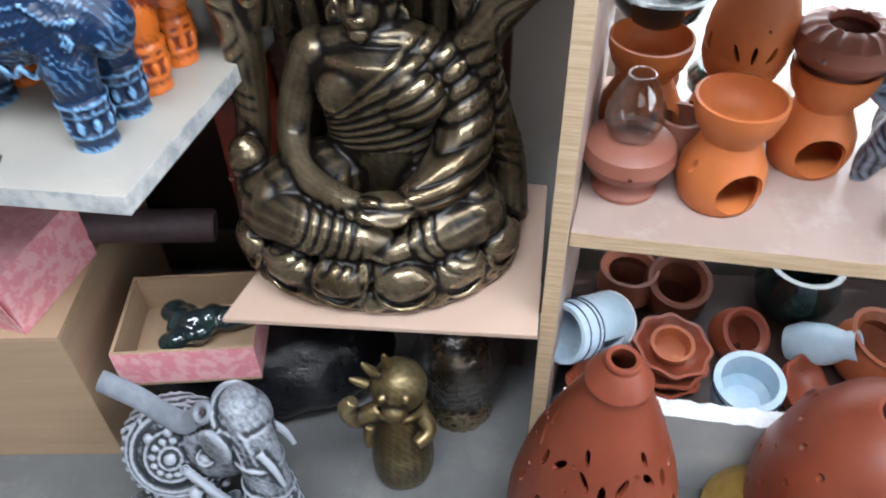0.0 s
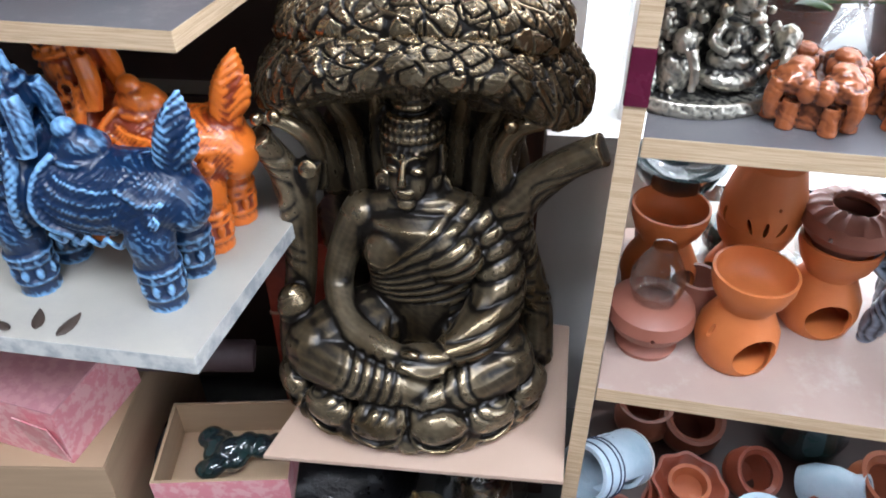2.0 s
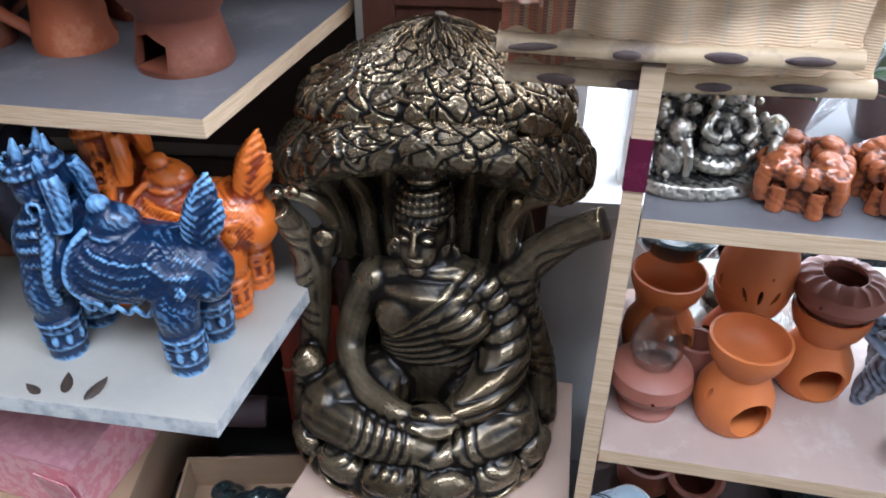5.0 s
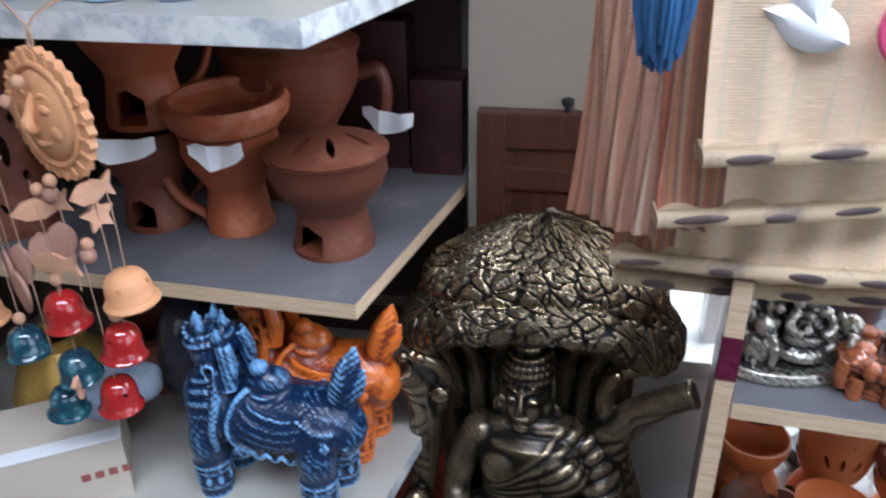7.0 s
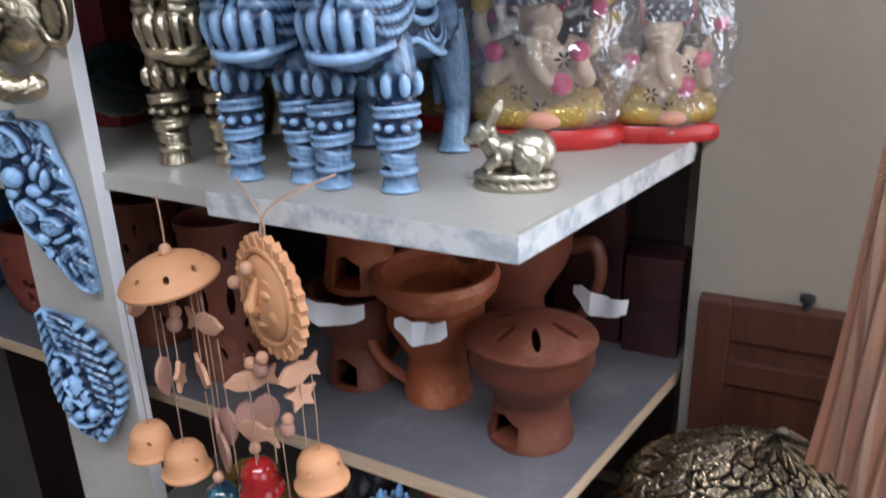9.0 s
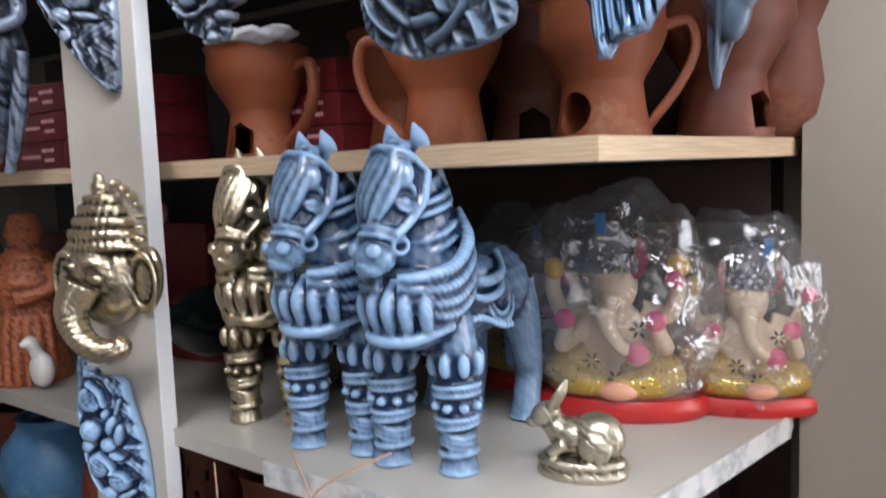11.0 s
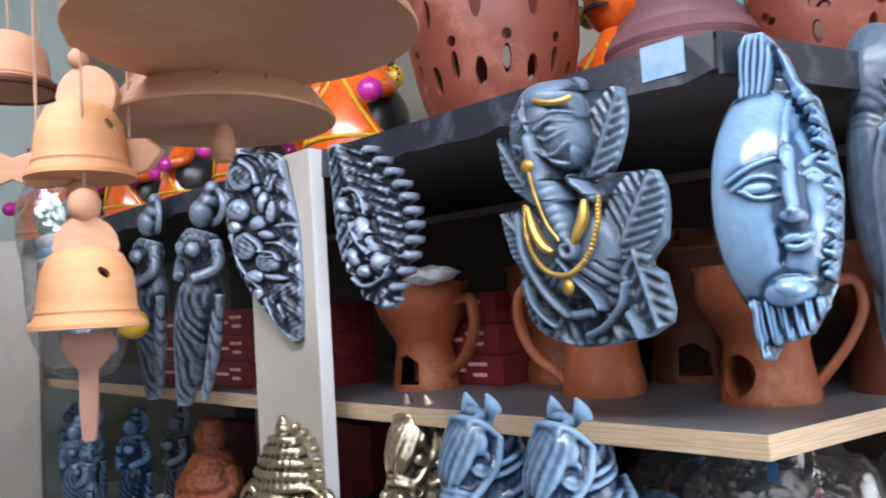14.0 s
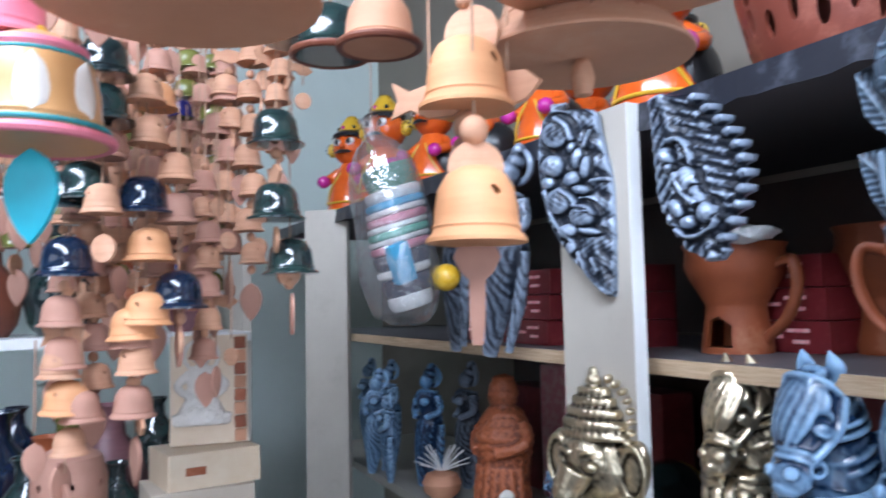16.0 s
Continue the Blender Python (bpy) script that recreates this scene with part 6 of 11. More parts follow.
statue("rabbit_figure", rabbit(), "small antique gold animal resting on an oval base", "figurine", pose(-0.305, 0.712, 1.148, 0, 0, 14) @ Matrix.Diagonal((0.95, 0.95, 0.95, 1)))

# ---- masks and plaques that hang on the shelving ----
def elephant_leaf_mask():
    """A moulded elephant head over a body of broad leaves."""
    rows = [(90, 230, 310), (104, 150, 335), (130, 110, 350), (148, 88, 352), (152, 86, 440), (165, 76, 468), (232, 62, 474), (236, -14, 474), (300, -10, 466), (380, 8, 436), (425, 40, 408), (430, 44, 540), (440, 60, 560), (490, 112, 578), (494, -8, 578), (500, -22, 580),
            (560, -12, 582), (640, 12, 572), (705, 48, 516), (722, 58, 520), (745, 44, 556), (850, 66, 574), (890, 92, 566), (930, 150, 500), (948, 215, 420), (960, 235, 300)]

    def height(X, Y):
        h = np.full(X.shape, 0.004)
        for root, tip, wide, k in (((330, 440), (470, 140), 190, 9), ((100, 430), (-20, 225), 170, 8), ((400, 690), (560, 390), 210, 10), ((130, 660), (-30, 480), 200, 9)):
            h = np.maximum(h, veined(X, Y, root, tip, wide, 0.0070, k))
        for root, tip, wide, k in (((300, 660), (150, 980), 240, 6), ((300, 700), (420, 985), 250, 6), ((460, 660), (540, 960), 190, 7), ((110, 680), (120, 940), 150, 7)):
            h = np.maximum(h, veined(X, Y, root, tip, wide, 0.0085, k, 0.2))
        body = dome(X, Y, 270, 660, 160, 160, 0.020)
        body -= 0.0030 * (1 - np.abs(np.sin((Y - 0.9 * np.abs(X - 250) + 300) / 13.0)) ** 0.6) * (Y > 690) * (Y < 860) * (body > 0.004)
        h = np.maximum(h, body)
        h = np.maximum(h, on_top(0.010, ridge(X, Y, [(80, 520), (90, 640), (150, 760), (240, 850), (330, 850)], 16, 0.007)))
        head = np.maximum(dome(X, Y, 205, 245, 150, 165, 0.030), dome(X, Y, 270, 300, 95, 110, 0.031))
        head = np.maximum(head, dome(X, Y, 215, 160, 120, 80, 0.029))
        h = np.maximum(h, head)
        trunk = 0.036 - 0.010 * np.clip((Y - 330) / 330, 0, 1)
        away = far_from(X, Y, [(188, 290), (205, 400), (240, 520), (272, 610)])
        wide = np.interp(Y, [290, 420, 560, 640], [46, 58, 50, 34])
        tr = trunk * np.sqrt(np.clip(1 - (away / wide) ** 2, 0, 1))
        tr -= 0.0022 * (1 - np.abs(np.sin((Y + 0.35 * X) / 10.0)) ** 0.5) * (Y > 430) * (X > 215) * (tr > 0.01)
        h = np.maximum(h, tr)
        h = np.maximum(h, on_top(0.016, ridge(X, Y, [(262, 600), (300, 640), (296, 672), (268, 668), (262, 640), (282, 634)], 15, 0.010)))
        h = np.maximum(h, on_top(0.014, ridge(X, Y, [(300, 430), (335, 465), (376, 500)], 17, 0.011)))
        h = np.maximum(h, on_top(0.010, ridge(X, Y, [(240, 680), (300, 750), (350, 800), (372, 838)], 11, 0.014)))
        h = np.maximum(h, on_top(0.008, ridge(X, Y, [(440, 770), (425, 830), (370, 890), (310, 920)], 11, 0.009)))
        h = np.maximum(h, on_top(0.008, ridge(X, Y, [(90, 740), (110, 810), (150, 860), (190, 890)], 9, 0.007)))
        h = np.maximum(h, on_top(0.008, ridge(X, Y, [(450, 860), (470, 900), (480, 935)], 14, 0.010)))
        for pts, w, d in (([(75, 310), (110, 296), (150, 312)], 8, 0.003), ([(80, 322), (115, 334), (150, 322)], 7, 0.0025), ([(215, 262), (265, 238), (325, 248)], 9, 0.003), ([(225, 290), (262, 302), (318, 280)], 7, 0.0025), ([(225, 236), (270, 212), (330, 222)], 6, 0.0025),
                          ([(110, 190), (135, 200), (160, 190), (158, 240), (140, 250)], 7, 0.003), ([(170, 140), (165, 200), (185, 260)], 6, 0.0025), ([(225, 330), (260, 372), (310, 385), (335, 350)], 10, 0.004), ([(240, 350), (280, 350), (320, 320)], 7, 0.003), ([(330, 340), (320, 390), (310, 425)], 9, 0.004)):
            h = h + ridge(X, Y, pts, w, d)
        h = h + dome(X, Y, 112, 312, 20, 10, 0.003) + dome(X, Y, 268, 270, 24, 12, 0.003)
        # dark gaps round the necklace and under the chin
        gap = np.exp(-(far_from(X, Y, [(245, 830), (262, 900), (268, 960)]) / 9.0) ** 2) + np.exp(-(far_from(X, Y, [(325, 480), (320, 560), (300, 600)]) / 12.0) ** 2)
        return np.maximum(h - 0.006 * gap, 0.0015)
    return relief(rows, height, SLATE, 0.222, 0.222 / 870, 0.0011, 0.0005, 0.003)


def mask_bead_line(points, r, out, gap=0.0052):
    """Beads along a line on the mask's front."""
    bm = bmesh.new()
    unit = 0.222 / 870
    for k, (x, y, d) in enumerate(points):
        add_ball(bm, ((x - 280) * unit, -d, (960 - y) * unit), r, u=8, v=6)
    return bm


gan = thing("leaf_mask", "slate grey elephant-head mask with leaf-shaped ears, hanging from the top board", "wall mask", pose(-0.380, 0.622, 1.482, 0, 0, 4) @ Matrix.Diagonal((0.97, 1, 0.95, 1)))
part("mask_body", elephant_leaf_mask(), None, gan)
line = smooth_line([(118, 495, 0.016), (122, 570, 0.019), (155, 655, 0.023), (215, 715, 0.0265), (290, 728, 0.027), (350, 680, 0.025), (385, 590, 0.022), (388, 500, 0.018)], 7)
part("necklace", mask_bead_line(line, 0.0026, 0), GOLD_PAINT, gan, "gold painted bead necklace")
band = bmesh.new()
for pts in ([(140, 500, 0.021, 3), (165, 575, 0.023, 6), (200, 630, 0.025, 7), (235, 655, 0.026, 3)], [(345, 500, 0.020, 4), (340, 560, 0.022, 7), (318, 610, 0.024, 6), (300, 640, 0.024, 3)]):
    add_tube(band, [((x - 280) * 0.000255, -d, (960 - y) * 0.000255, w * 0.0007) for x, y, d, w in pts], segments=8)
part("neck_band", band, GOLD_PAINT, gan, "gold painted band")
part("pendant", add_ball(bmesh.new(), (0.000, -0.0255, 0.049), (0.005, 0.004, 0.007), u=10, v=8), GOLD_PAINT, gan, "gold pendant")
part("forehead_mark", add_tube(bmesh.new(), [((x - 280) * 0.000255, -d, (960 - y) * 0.000255, 0.0026) for x, y, d in ((215, 165, 0.0295), (255, 182, 0.0305), (300, 188, 0.029), (335, 178, 0.024))], segments=8), GOLD_PAINT, gan, "gold painted mark")
bm = add_ball(bmesh.new(), (-0.0235, -0.0355, 0.149), (0.006, 0.003, 0.006), u=10, v=8)
add_tube(bm, [((x - 280) * 0.000255, -d, (960 - y) * 0.000255, 0.0015) for x, y, d in ((190, 385, 0.036), (205, 470, 0.034), (230, 560, 0.031), (262, 620, 0.027))], segments=6)
part("trunk_ornament", bm, GOLD_PAINT, gan, "gold painted trunk ornament")


def moon_mask():
    """A smooth round cheek on one side, a face in the middle, leafy hair and beard on the other."""
    rows = [(35, 185, 235), (60, 160, 262), (120, 152, 300), (200, 150, 325), (225, 130, 345), (260, 105, 372), (330, 72, 386), (400, 54, 398), (520, 44, 412), (600, 44, 404), (680, 56, 396), (740, 72, 384), (800, 96, 372), (840, 116, 352), (860, 128, 348), (900, 128, 318), (935, 132, 300), (960, 140, 215), (1010, 150, 185)]

    def height(X, Y):
        h = np.full(X.shape, 0.005)
        face = np.maximum(dome(X, Y, 195, 530, 165, 330, 0.046, 3), dome(X, Y, 270, 560, 125, 270, 0.044))
        face = np.maximum(face, dome(X, Y, 240, 800, 85, 70, 0.036))
        h = np.maximum(h, face)
        for k in range(8):
            h = np.maximum(h, ridge(X, Y, [(345, 300 + 62 * k), (385, 322 + 62 * k), (415, 352 + 62 * k)], 22, 0.026) * (1 - 0.16 * np.cos((Y + 0.8 * X) / 3.2)))
            h = np.maximum(h, ridge(X, Y, [(350, 330 + 62 * k), (385, 345 + 62 * k)], 16, 0.030))
        for k, (x0, x1, y1) in enumerate(((150, 165, 1008), (185, 205, 955), (220, 240, 950), (255, 275, 940), (290, 300, 925), (325, 340, 880))):
            h = np.maximum(h, ridge(X, Y, [(x0, 840), ((x0 + x1) / 2, 890), (x1, y1 - 10)], 24 - 1.5 * k, 0.024) * (1 - 0.10 * np.cos((X - 0.1 * Y) / 2.4)))
        for k in range(5):
            h = np.maximum(h, ridge(X, Y, [(165 + 16 * k, 230), (170 + 20 * k, 130), (190 + 16 * k, 60), (225 + 8 * k, 42 + 8 * k)], 15, 0.022))
        h = np.maximum(h, ridge(X, Y, [(245, 70), (280, 130), (310, 190), (330, 260)], 26, 0.020))
        h -= 0.012 * np.exp(-(far_from(X, Y, [(262, 95), (275, 160)]) / 12.0) ** 2)
        hair = np.clip((X - (300 + 0.5 * (Y - 300))) / 20, 0, 1) * (Y < 420) * (Y > 225)
        h += 0.004 * hair * np.abs(np.sin((Y + 0.6 * X) / 11))
        nose = ridge(X, Y, [(282, 420), (280, 520), (286, 585)], 20, 0.012) + dome(X, Y, 282, 600, 36, 22, 0.011)
        h += nose
        for pts, w, d in (([(112, 492), (170, 462), (215, 446), (262, 440), (278, 470)], 8, 0.0035), ([(320, 460), (350, 436), (372, 440)], 7, 0.0035), ([(130, 515), (190, 485), (248, 496), (255, 520)], 7, 0.0035), ([(150, 520), (195, 545), (248, 545)], 6, 0.003),
                          ([(318, 490), (345, 478), (370, 492)], 6, 0.003), ([(250, 668), (280, 660), (300, 664), (325, 656)], 10, 0.005), ([(258, 684), (290, 688), (318, 676)], 9, 0.005), ([(300, 235), (285, 310), (280, 380), (290, 420)], 8, 0.003), ([(230, 775), (280, 770), (320, 780)], 7, 0.002)):
            h = h + ridge(X, Y, pts, w, d)
        h += dome(X, Y, 198, 518, 42, 16, 0.004) + dome(X, Y, 345, 500, 22, 13, 0.004) + dome(X, Y, 265, 790, 50, 30, 0.004)
        return np.maximum(h - 0.004 * np.exp(-(far_from(X, Y, [(240, 640), (250, 690), (242, 720)]) / 9.0) ** 2), 0.002)
    return relief(rows, height, PALE_BLUE, 0.262, 0.262 / 975)


statue("face_mask", moon_mask(), "pale glossy blue moon-face mask with leafy hair, hung on the shelf", "wall mask", pose(-0.240, 0.650, 1.470, 0, 0, 16) @ Matrix.Diagonal((0.84, 1, 0.85, 1)))


def long_mask():
    """A long calm face in a hood of curls, 0.25 high."""
    bm = bmesh.new()
    add_ball(bm, (0, 0, 0.120), (0.034, 0.032, 0.085)), add_ball(bm, (0, -0.004, 0.190), (0.034, 0.034, 0.040)), add_ball(bm, (0, -0.006, 0.060), (0.020, 0.022, 0.030))
    add_tube(bm, [(0, -0.030, 0.150, 0.004), (0, -0.042, 0.122, 0.006), (0, -0.045, 0.108, 0.009)], segments=10)
    add_ball(bm, (0, -0.034, 0.088), (0.012, 0.006, 0.004)), add_ball(bm, (0, -0.033, 0.080), (0.011, 0.007, 0.005)), add_ball(bm, (0, -0.026, 0.062), (0.012, 0.008, 0.010))
    for s in (-1, 1):
        add_ball(bm, (s * 0.015, -0.028, 0.140), (0.010, 0.006, 0.005)), add_tube(bm, [(s * 0.004, -0.034, 0.154, 0.002), (s * 0.016, -0.032, 0.160, 0.0025), (s * 0.028, -0.020, 0.152, 0.002)], segments=6)
    add_tube(bm, [(0, 0.01, 0.05, 0.012), (0, 0.012, 0.02, 0.008), (0, 0.012, 0.0, 0.003)], segments=10)
    for s in (-1, 1):
        # edge of the hood, from the brow down past the cheek to the point
        add_tube(bm, [(s * 0.006, -0.033, 0.168, 0.0026), (s * 0.022, -0.025, 0.156, 0.0028), (s * 0.030, -0.013, 0.120, 0.0026), (s * 0.024, -0.010, 0.070, 0.0026), (s * 0.012, 0.002, 0.034, 0.0026), (s * 0.004, 0.010, 0.012, 0.0024)], segments=8)
        add_tube(bm, [(s * 0.009, -0.040, 0.1415, 0.0010), (s * 0.016, -0.0365, 0.1440, 0.0013), (s * 0.024, -0.030, 0.1400, 0.0010)], segments=6)
        add_tube(bm, [(s * 0.008, -0.041, 0.108, 0.0040), (s * 0.010, -0.036, 0.112, 0.0030)], segments=8, steps=2)
        for k in range(3):
            add_ring(bm, (s * (0.006 + 0.009 * k), -0.0375 + 0.0035 * k, 0.177 + 0.002 * k), 0.0040, 0.0014, (90, 0, s * 20), 14, 5)

    def carve(co, no):
        x, y, z = co.T
        band = inside(z + 0.25 * np.abs(x), 0.160, 0.192, 0.004)
        socket = np.exp(-((np.abs(x) - 0.012) / 0.009) ** 2 - ((z - 0.1475) / 0.0045) ** 2) * (y < -0.015)
        return 0.0016 * band * groove((z - 0.9 * np.abs(x)) / 0.0062) + 0.0042 * socket + 0.0005 * lumps(co, 0.02)
    return sculpted(bm, SLATE, 0.0017, carve, 2)


statue("face_mask", long_mask(), "slate blue long face mask with curled hair, hung by the wall", "wall mask", pose(-0.212, 0.80, 1.458, 0, 0, 66) @ Matrix.Diagonal((0.78, 0.80, 1.16, 1)))


def leaf_mask(material, serrated=False, tall=0.22, seed=1):
    """A small seated figure in relief on a leaf whose tip hangs down."""
    if serrated:
        rows = [(0, 40, 70), (20, 20, 110)]
        for k in range(11):
            y = 40 + 46 * k
            reach = 120 + 215 * math.sin(math.pi * (0.12 + 0.068 * k)) ** 0.9
            inner = 20 + 90 * max(0, (k - 6) / 4.5) ** 1.6
            rows += [(y, inner, reach - 22), (y + 12, inner, reach + 10), (y + 30, inner + 3, reach + 4), (y + 36, inner + 4, reach - 24)]
        rows += [(560, 140, 240), (585, 170, 215)]
    else:
        rows = [(0, 62, 118), (28, 66, 120), (36, 50, 215), (60, 30, 240), (120, 18, 252), (190, 16, 270), (260, 24, 292), (340, 36, 306), (420, 58, 312), (500, 98, 318), (570, 150, 318), (640, 215, 322), (690, 262, 322), (712, 292, 316)]
    w = 330 if serrated else 310
    rng = random.Random(seed)

    def height(X, Y):
        h = np.full(X.shape, 0.0035)
        tip = (190, 585) if serrated else (306, 705)
        h = np.maximum(h, veined(X, Y, (70, 0), tip, 620 if serrated else 480, 0.0075, 15 if serrated else 9, 0.5))
        if serrated:
            for k in range(11):
                y = 52 + 46 * k
                reach = 110 + 215 * math.sin(math.pi * (0.12 + 0.068 * k)) ** 0.9
                h = np.maximum(h, dome(X, Y, reach, y + 8, 34, 21, 0.015))
            fig = [(84, 226, 24, 36, 0.019), (84, 262, 16, 18, 0.014), (138, 322, 40, 58, 0.015), (198, 432, 32, 38, 0.020), (132, 452, 30, 24, 0.015), (170, 372, 24, 42, 0.014), (96, 400, 24, 40, 0.013)]
            cords = [([(92, 172), (130, 178), (156, 215), (160, 265)], 11, 0.014), ([(110, 290), (128, 350), (165, 400)], 9, 0.018), ([(88, 470), (130, 500), (190, 490), (232, 450)], 10, 0.013)]
        else:
            fig = [(88, 240, 46, 46, 0.017), (92, 120, 62, 60, 0.012), (165, 290, 34, 30, 0.017), (112, 370, 52, 54, 0.015), (205, 425, 48, 44, 0.019), (195, 330, 34, 18, 0.016), (225, 480, 50, 16, 0.013), (150, 480, 42, 30, 0.013), (180, 215, 22, 44, 0.015), (210, 250, 20, 46, 0.014),
                   (158, 175, 18, 24, 0.014), (70, 300, 30, 30, 0.012), (165, 540, 26, 30, 0.011)]
            cords = [([(90, 60), (130, 90), (150, 140)], 14, 0.012), ([(120, 330), (165, 360), (190, 400)], 14, 0.016), ([(230, 300), (270, 295), (300, 300)], 9, 0.010), ([(220, 120), (200, 170)], 10, 0.010), ([(190, 560), (230, 640), (280, 690)], 12, 0.010), ([(240, 580), (260, 620)], 10, 0.010),
                     ([(60, 330), (95, 440), (170, 520)], 10, 0.011), ([(180, 390), (230, 396), (250, 420)], 8, 0.020), ([(185, 410), (235, 410)], 5, 0.021)]
        gap = np.full(X.shape, 0.0)
        for cx, cy, rx, ry, z in fig:
            d = dome(X, Y, cx, cy, rx, ry, z, rng.uniform(-25, 25), 0.35)
            ring = np.clip(1.55 - np.hypot((X - cx) / rx, (Y - cy) / ry), 0, 0.55) / 0.55
            gap = np.maximum(gap, ring)
            h = np.where(d > 0, np.maximum(np.minimum(h, 0.002), d), h)
        h = np.where((gap > 0.2) & (h < 0.0085), 0.0015, h)
        for pts, wd, z in cords:
            h = np.maximum(h, ridge(X, Y, pts, wd, z))
        return h + 0.0006 * np.sin(X / 5.0 + 3 * np.sin(Y / 17.0)) * np.sin(Y / 6.0)
    return relief(rows, height, material, tall, tall / rows[-1][0], 0.0010, 0.004, 0.003)


plaques = "leaf plaques on the upright"
statue("leaf_plaque", leaf_mask(PEWTER, False, 0.222, 2), "black and silver leaf plaque with a seated elephant-headed figure", "wall plaque", pose(-0.790, 0.590, 1.492, 0, 4, 22) @ Matrix.Diagonal((1.14, 1, 1, 1)), plaques)
statue("leaf_plaque", leaf_mask(PEWTER, True, 0.176, 3), "black serrated leaf plaque with a small seated figure", "wall plaque", pose(-0.606, 0.616, 1.520, 0, -4, 10) @ Matrix.Diagonal((1.12, 1, 1, 1)), plaques)
blue_leaf = leaf_mask(BLUE, False, 0.195, 5)
statue("leaf_plaque", blue_leaf, "glossy blue leaf plaque with a seated figure", "wall plaque", pose(-0.772, 0.594, 1.018, 0, 0, 20), plaques)
statue("leaf_plaque", leaf_mask(BLUE, True, 0.165, 6), "glossy blue scalloped leaf plaque", "wall plaque", pose(-0.762, 0.594, 0.836, 0, 0, 20), plaques)


def gold_mask():
    """An elephant head with a tall crown, 0.19 high."""
    bm = bmesh.new()
    add_ball(bm, (0, 0.002, 0.085), (0.046, 0.026, 0.046)), add_ball(bm, (-0.004, -0.012, 0.094), (0.036, 0.022, 0.030))
    for k, (z, r) in enumerate(((0.122, 0.046), (0.134, 0.044), (0.146, 0.038), (0.158, 0.030), (0.168, 0.022))):
        add_lathe(bm, [(0, z - 0.005), (r, z - 0.004), (r * 1.03, z), (r * 0.96, z + 0.005), (0, z + 0.007)], 24, Matrix.Diagonal((1, 0.55, 1, 1)))
    add_ball(bm, (0, 0, 0.180), (0.010, 0.008, 0.008)), add_ball(bm, (0, 0, 0.190), (0.006, 0.005, 0.006))
    for k in range(11):
        a = radians(-70 + 14 * k)
        add_ball(bm, (0.048 * math.cos(a) + 0.006, 0, 0.140 + 0.046 * math.sin(a)), (0.006, 0.007, 0.004), (0, -math.degrees(a), 0), 8, 6)
    for s in (-1, 1):
        add_ball(bm, (s * 0.020, -0.030, 0.092), (0.010, 0.006, 0.006)), add_tube(bm, [(s * 0.008, -0.034, 0.104, 0.002), (s * 0.021, -0.032, 0.107, 0.0028), (s * 0.034, -0.022, 0.100, 0.002)], segments=6)
        add_ball(bm, (s * 0.054, 0.004, 0.088), (0.018, 0.010, 0.034), (0, s * 10, 0)), add_ring(bm, (s * 0.056, -0.004, 0.086), 0.016, 0.003, (90, 0, 0), 18, 6, 1.7)
    add_tube(bm, [(0, -0.030, 0.086, 0.020), (-0.006, -0.040, 0.060, 0.016), (0.004, -0.040, 0.036, 0.014), (0.026, -0.036, 0.022, 0.013), (0.044, -0.030, 0.024, 0.012), (0.050, -0.028, 0.034, 0.008)], segments=14)
    add_tube(bm, [(-0.018, -0.020, 0.066, 0.008), (-0.022, -0.030, 0.046, 0.006)], segments=8, steps=2)

    def carve(co, no):
        x, y, z = co.T
        return 0.0012 * (y < -0.03) * (z < 0.06) * groove((z - 0.5 * x) / 0.007) + 0.0012 * inside(z, 0.117, 0.172, 0.004) * groove(x / 0.008)
    return sculpted(bm, GOLD, 0.0016, carve, 2)


statue("elephant_mask", gold_mask(), "antique gold elephant-head mask with tiered crown, on the upright", "wall mask", pose(-0.772, 0.598, 1.216, 0, 0, 8))


def standing_figure(material, high=0.28):
    bm = bmesh.new()
    k = high / 0.28
    add_tube(bm, [(-0.020, 0, 0.0, 0.010), (-0.014, 0, 0.05, 0.020), (-0.004, -0.004, 0.11, 0.026), (0.004, 0, 0.150, 0.029), (0.004, 0, 0.180, 0.020), (0.0, -0.004, 0.210, 0.027), (0, 0, 0.228, 0.020)], segments=14, flat=0.75)
    add_tube(bm, [(0.012, 0.006, 0.01, 0.006), (0.026, 0.006, 0.08, 0.010), (0.030, 0.006, 0.15, 0.008)], segments=8)
    add_ball(bm, (0, -0.004, 0.252), (0.015, 0.016, 0.019)), add_ball(bm, (0.003, 0.004, 0.268), (0.013, 0.014, 0.012)), add_ball(bm, (0.005, 0.006, 0.284), (0.009, 0.010, 0.011))
    add_ring(bm, (0.006, 0.008, 0.262), 0.022, 0.005, (90, 0, 0), 18, 8)
    for s in (-1, 1):
        add_tube(bm, [(s * 0.026, 0, 0.218, 0.009), (s * 0.036, -0.004, 0.185, 0.008), (s * 0.014, -0.024, 0.168, 0.007)], segments=8)
        add_ball(bm, (s * 0.010, -0.022, 0.206), 0.010)

    def carve(co, no):
        x, y, z = co.T
        return 0.0018 * inside(z, 0.005, 0.155, 0.01) * groove((x * 1.0 + 0.28 * z + 0.006 * np.sin(z * 60)) / 0.0105) + 0.0010 * inside(z, 0.185, 0.235, 0.01) * lumps(co, 0.006)
    data = sculpted(bm, material, 0.0017, carve, 2)
    data.transform(Matrix.Diagonal((k, k, k, 1)))
    return data


lady = standing_figure(PEWTER)
statue("standing_figure", lady, "black and silver standing figure hung from the top board", "wall figure", pose(-0.985, 0.605, 1.408, 0, 8, 10), "hung figures")
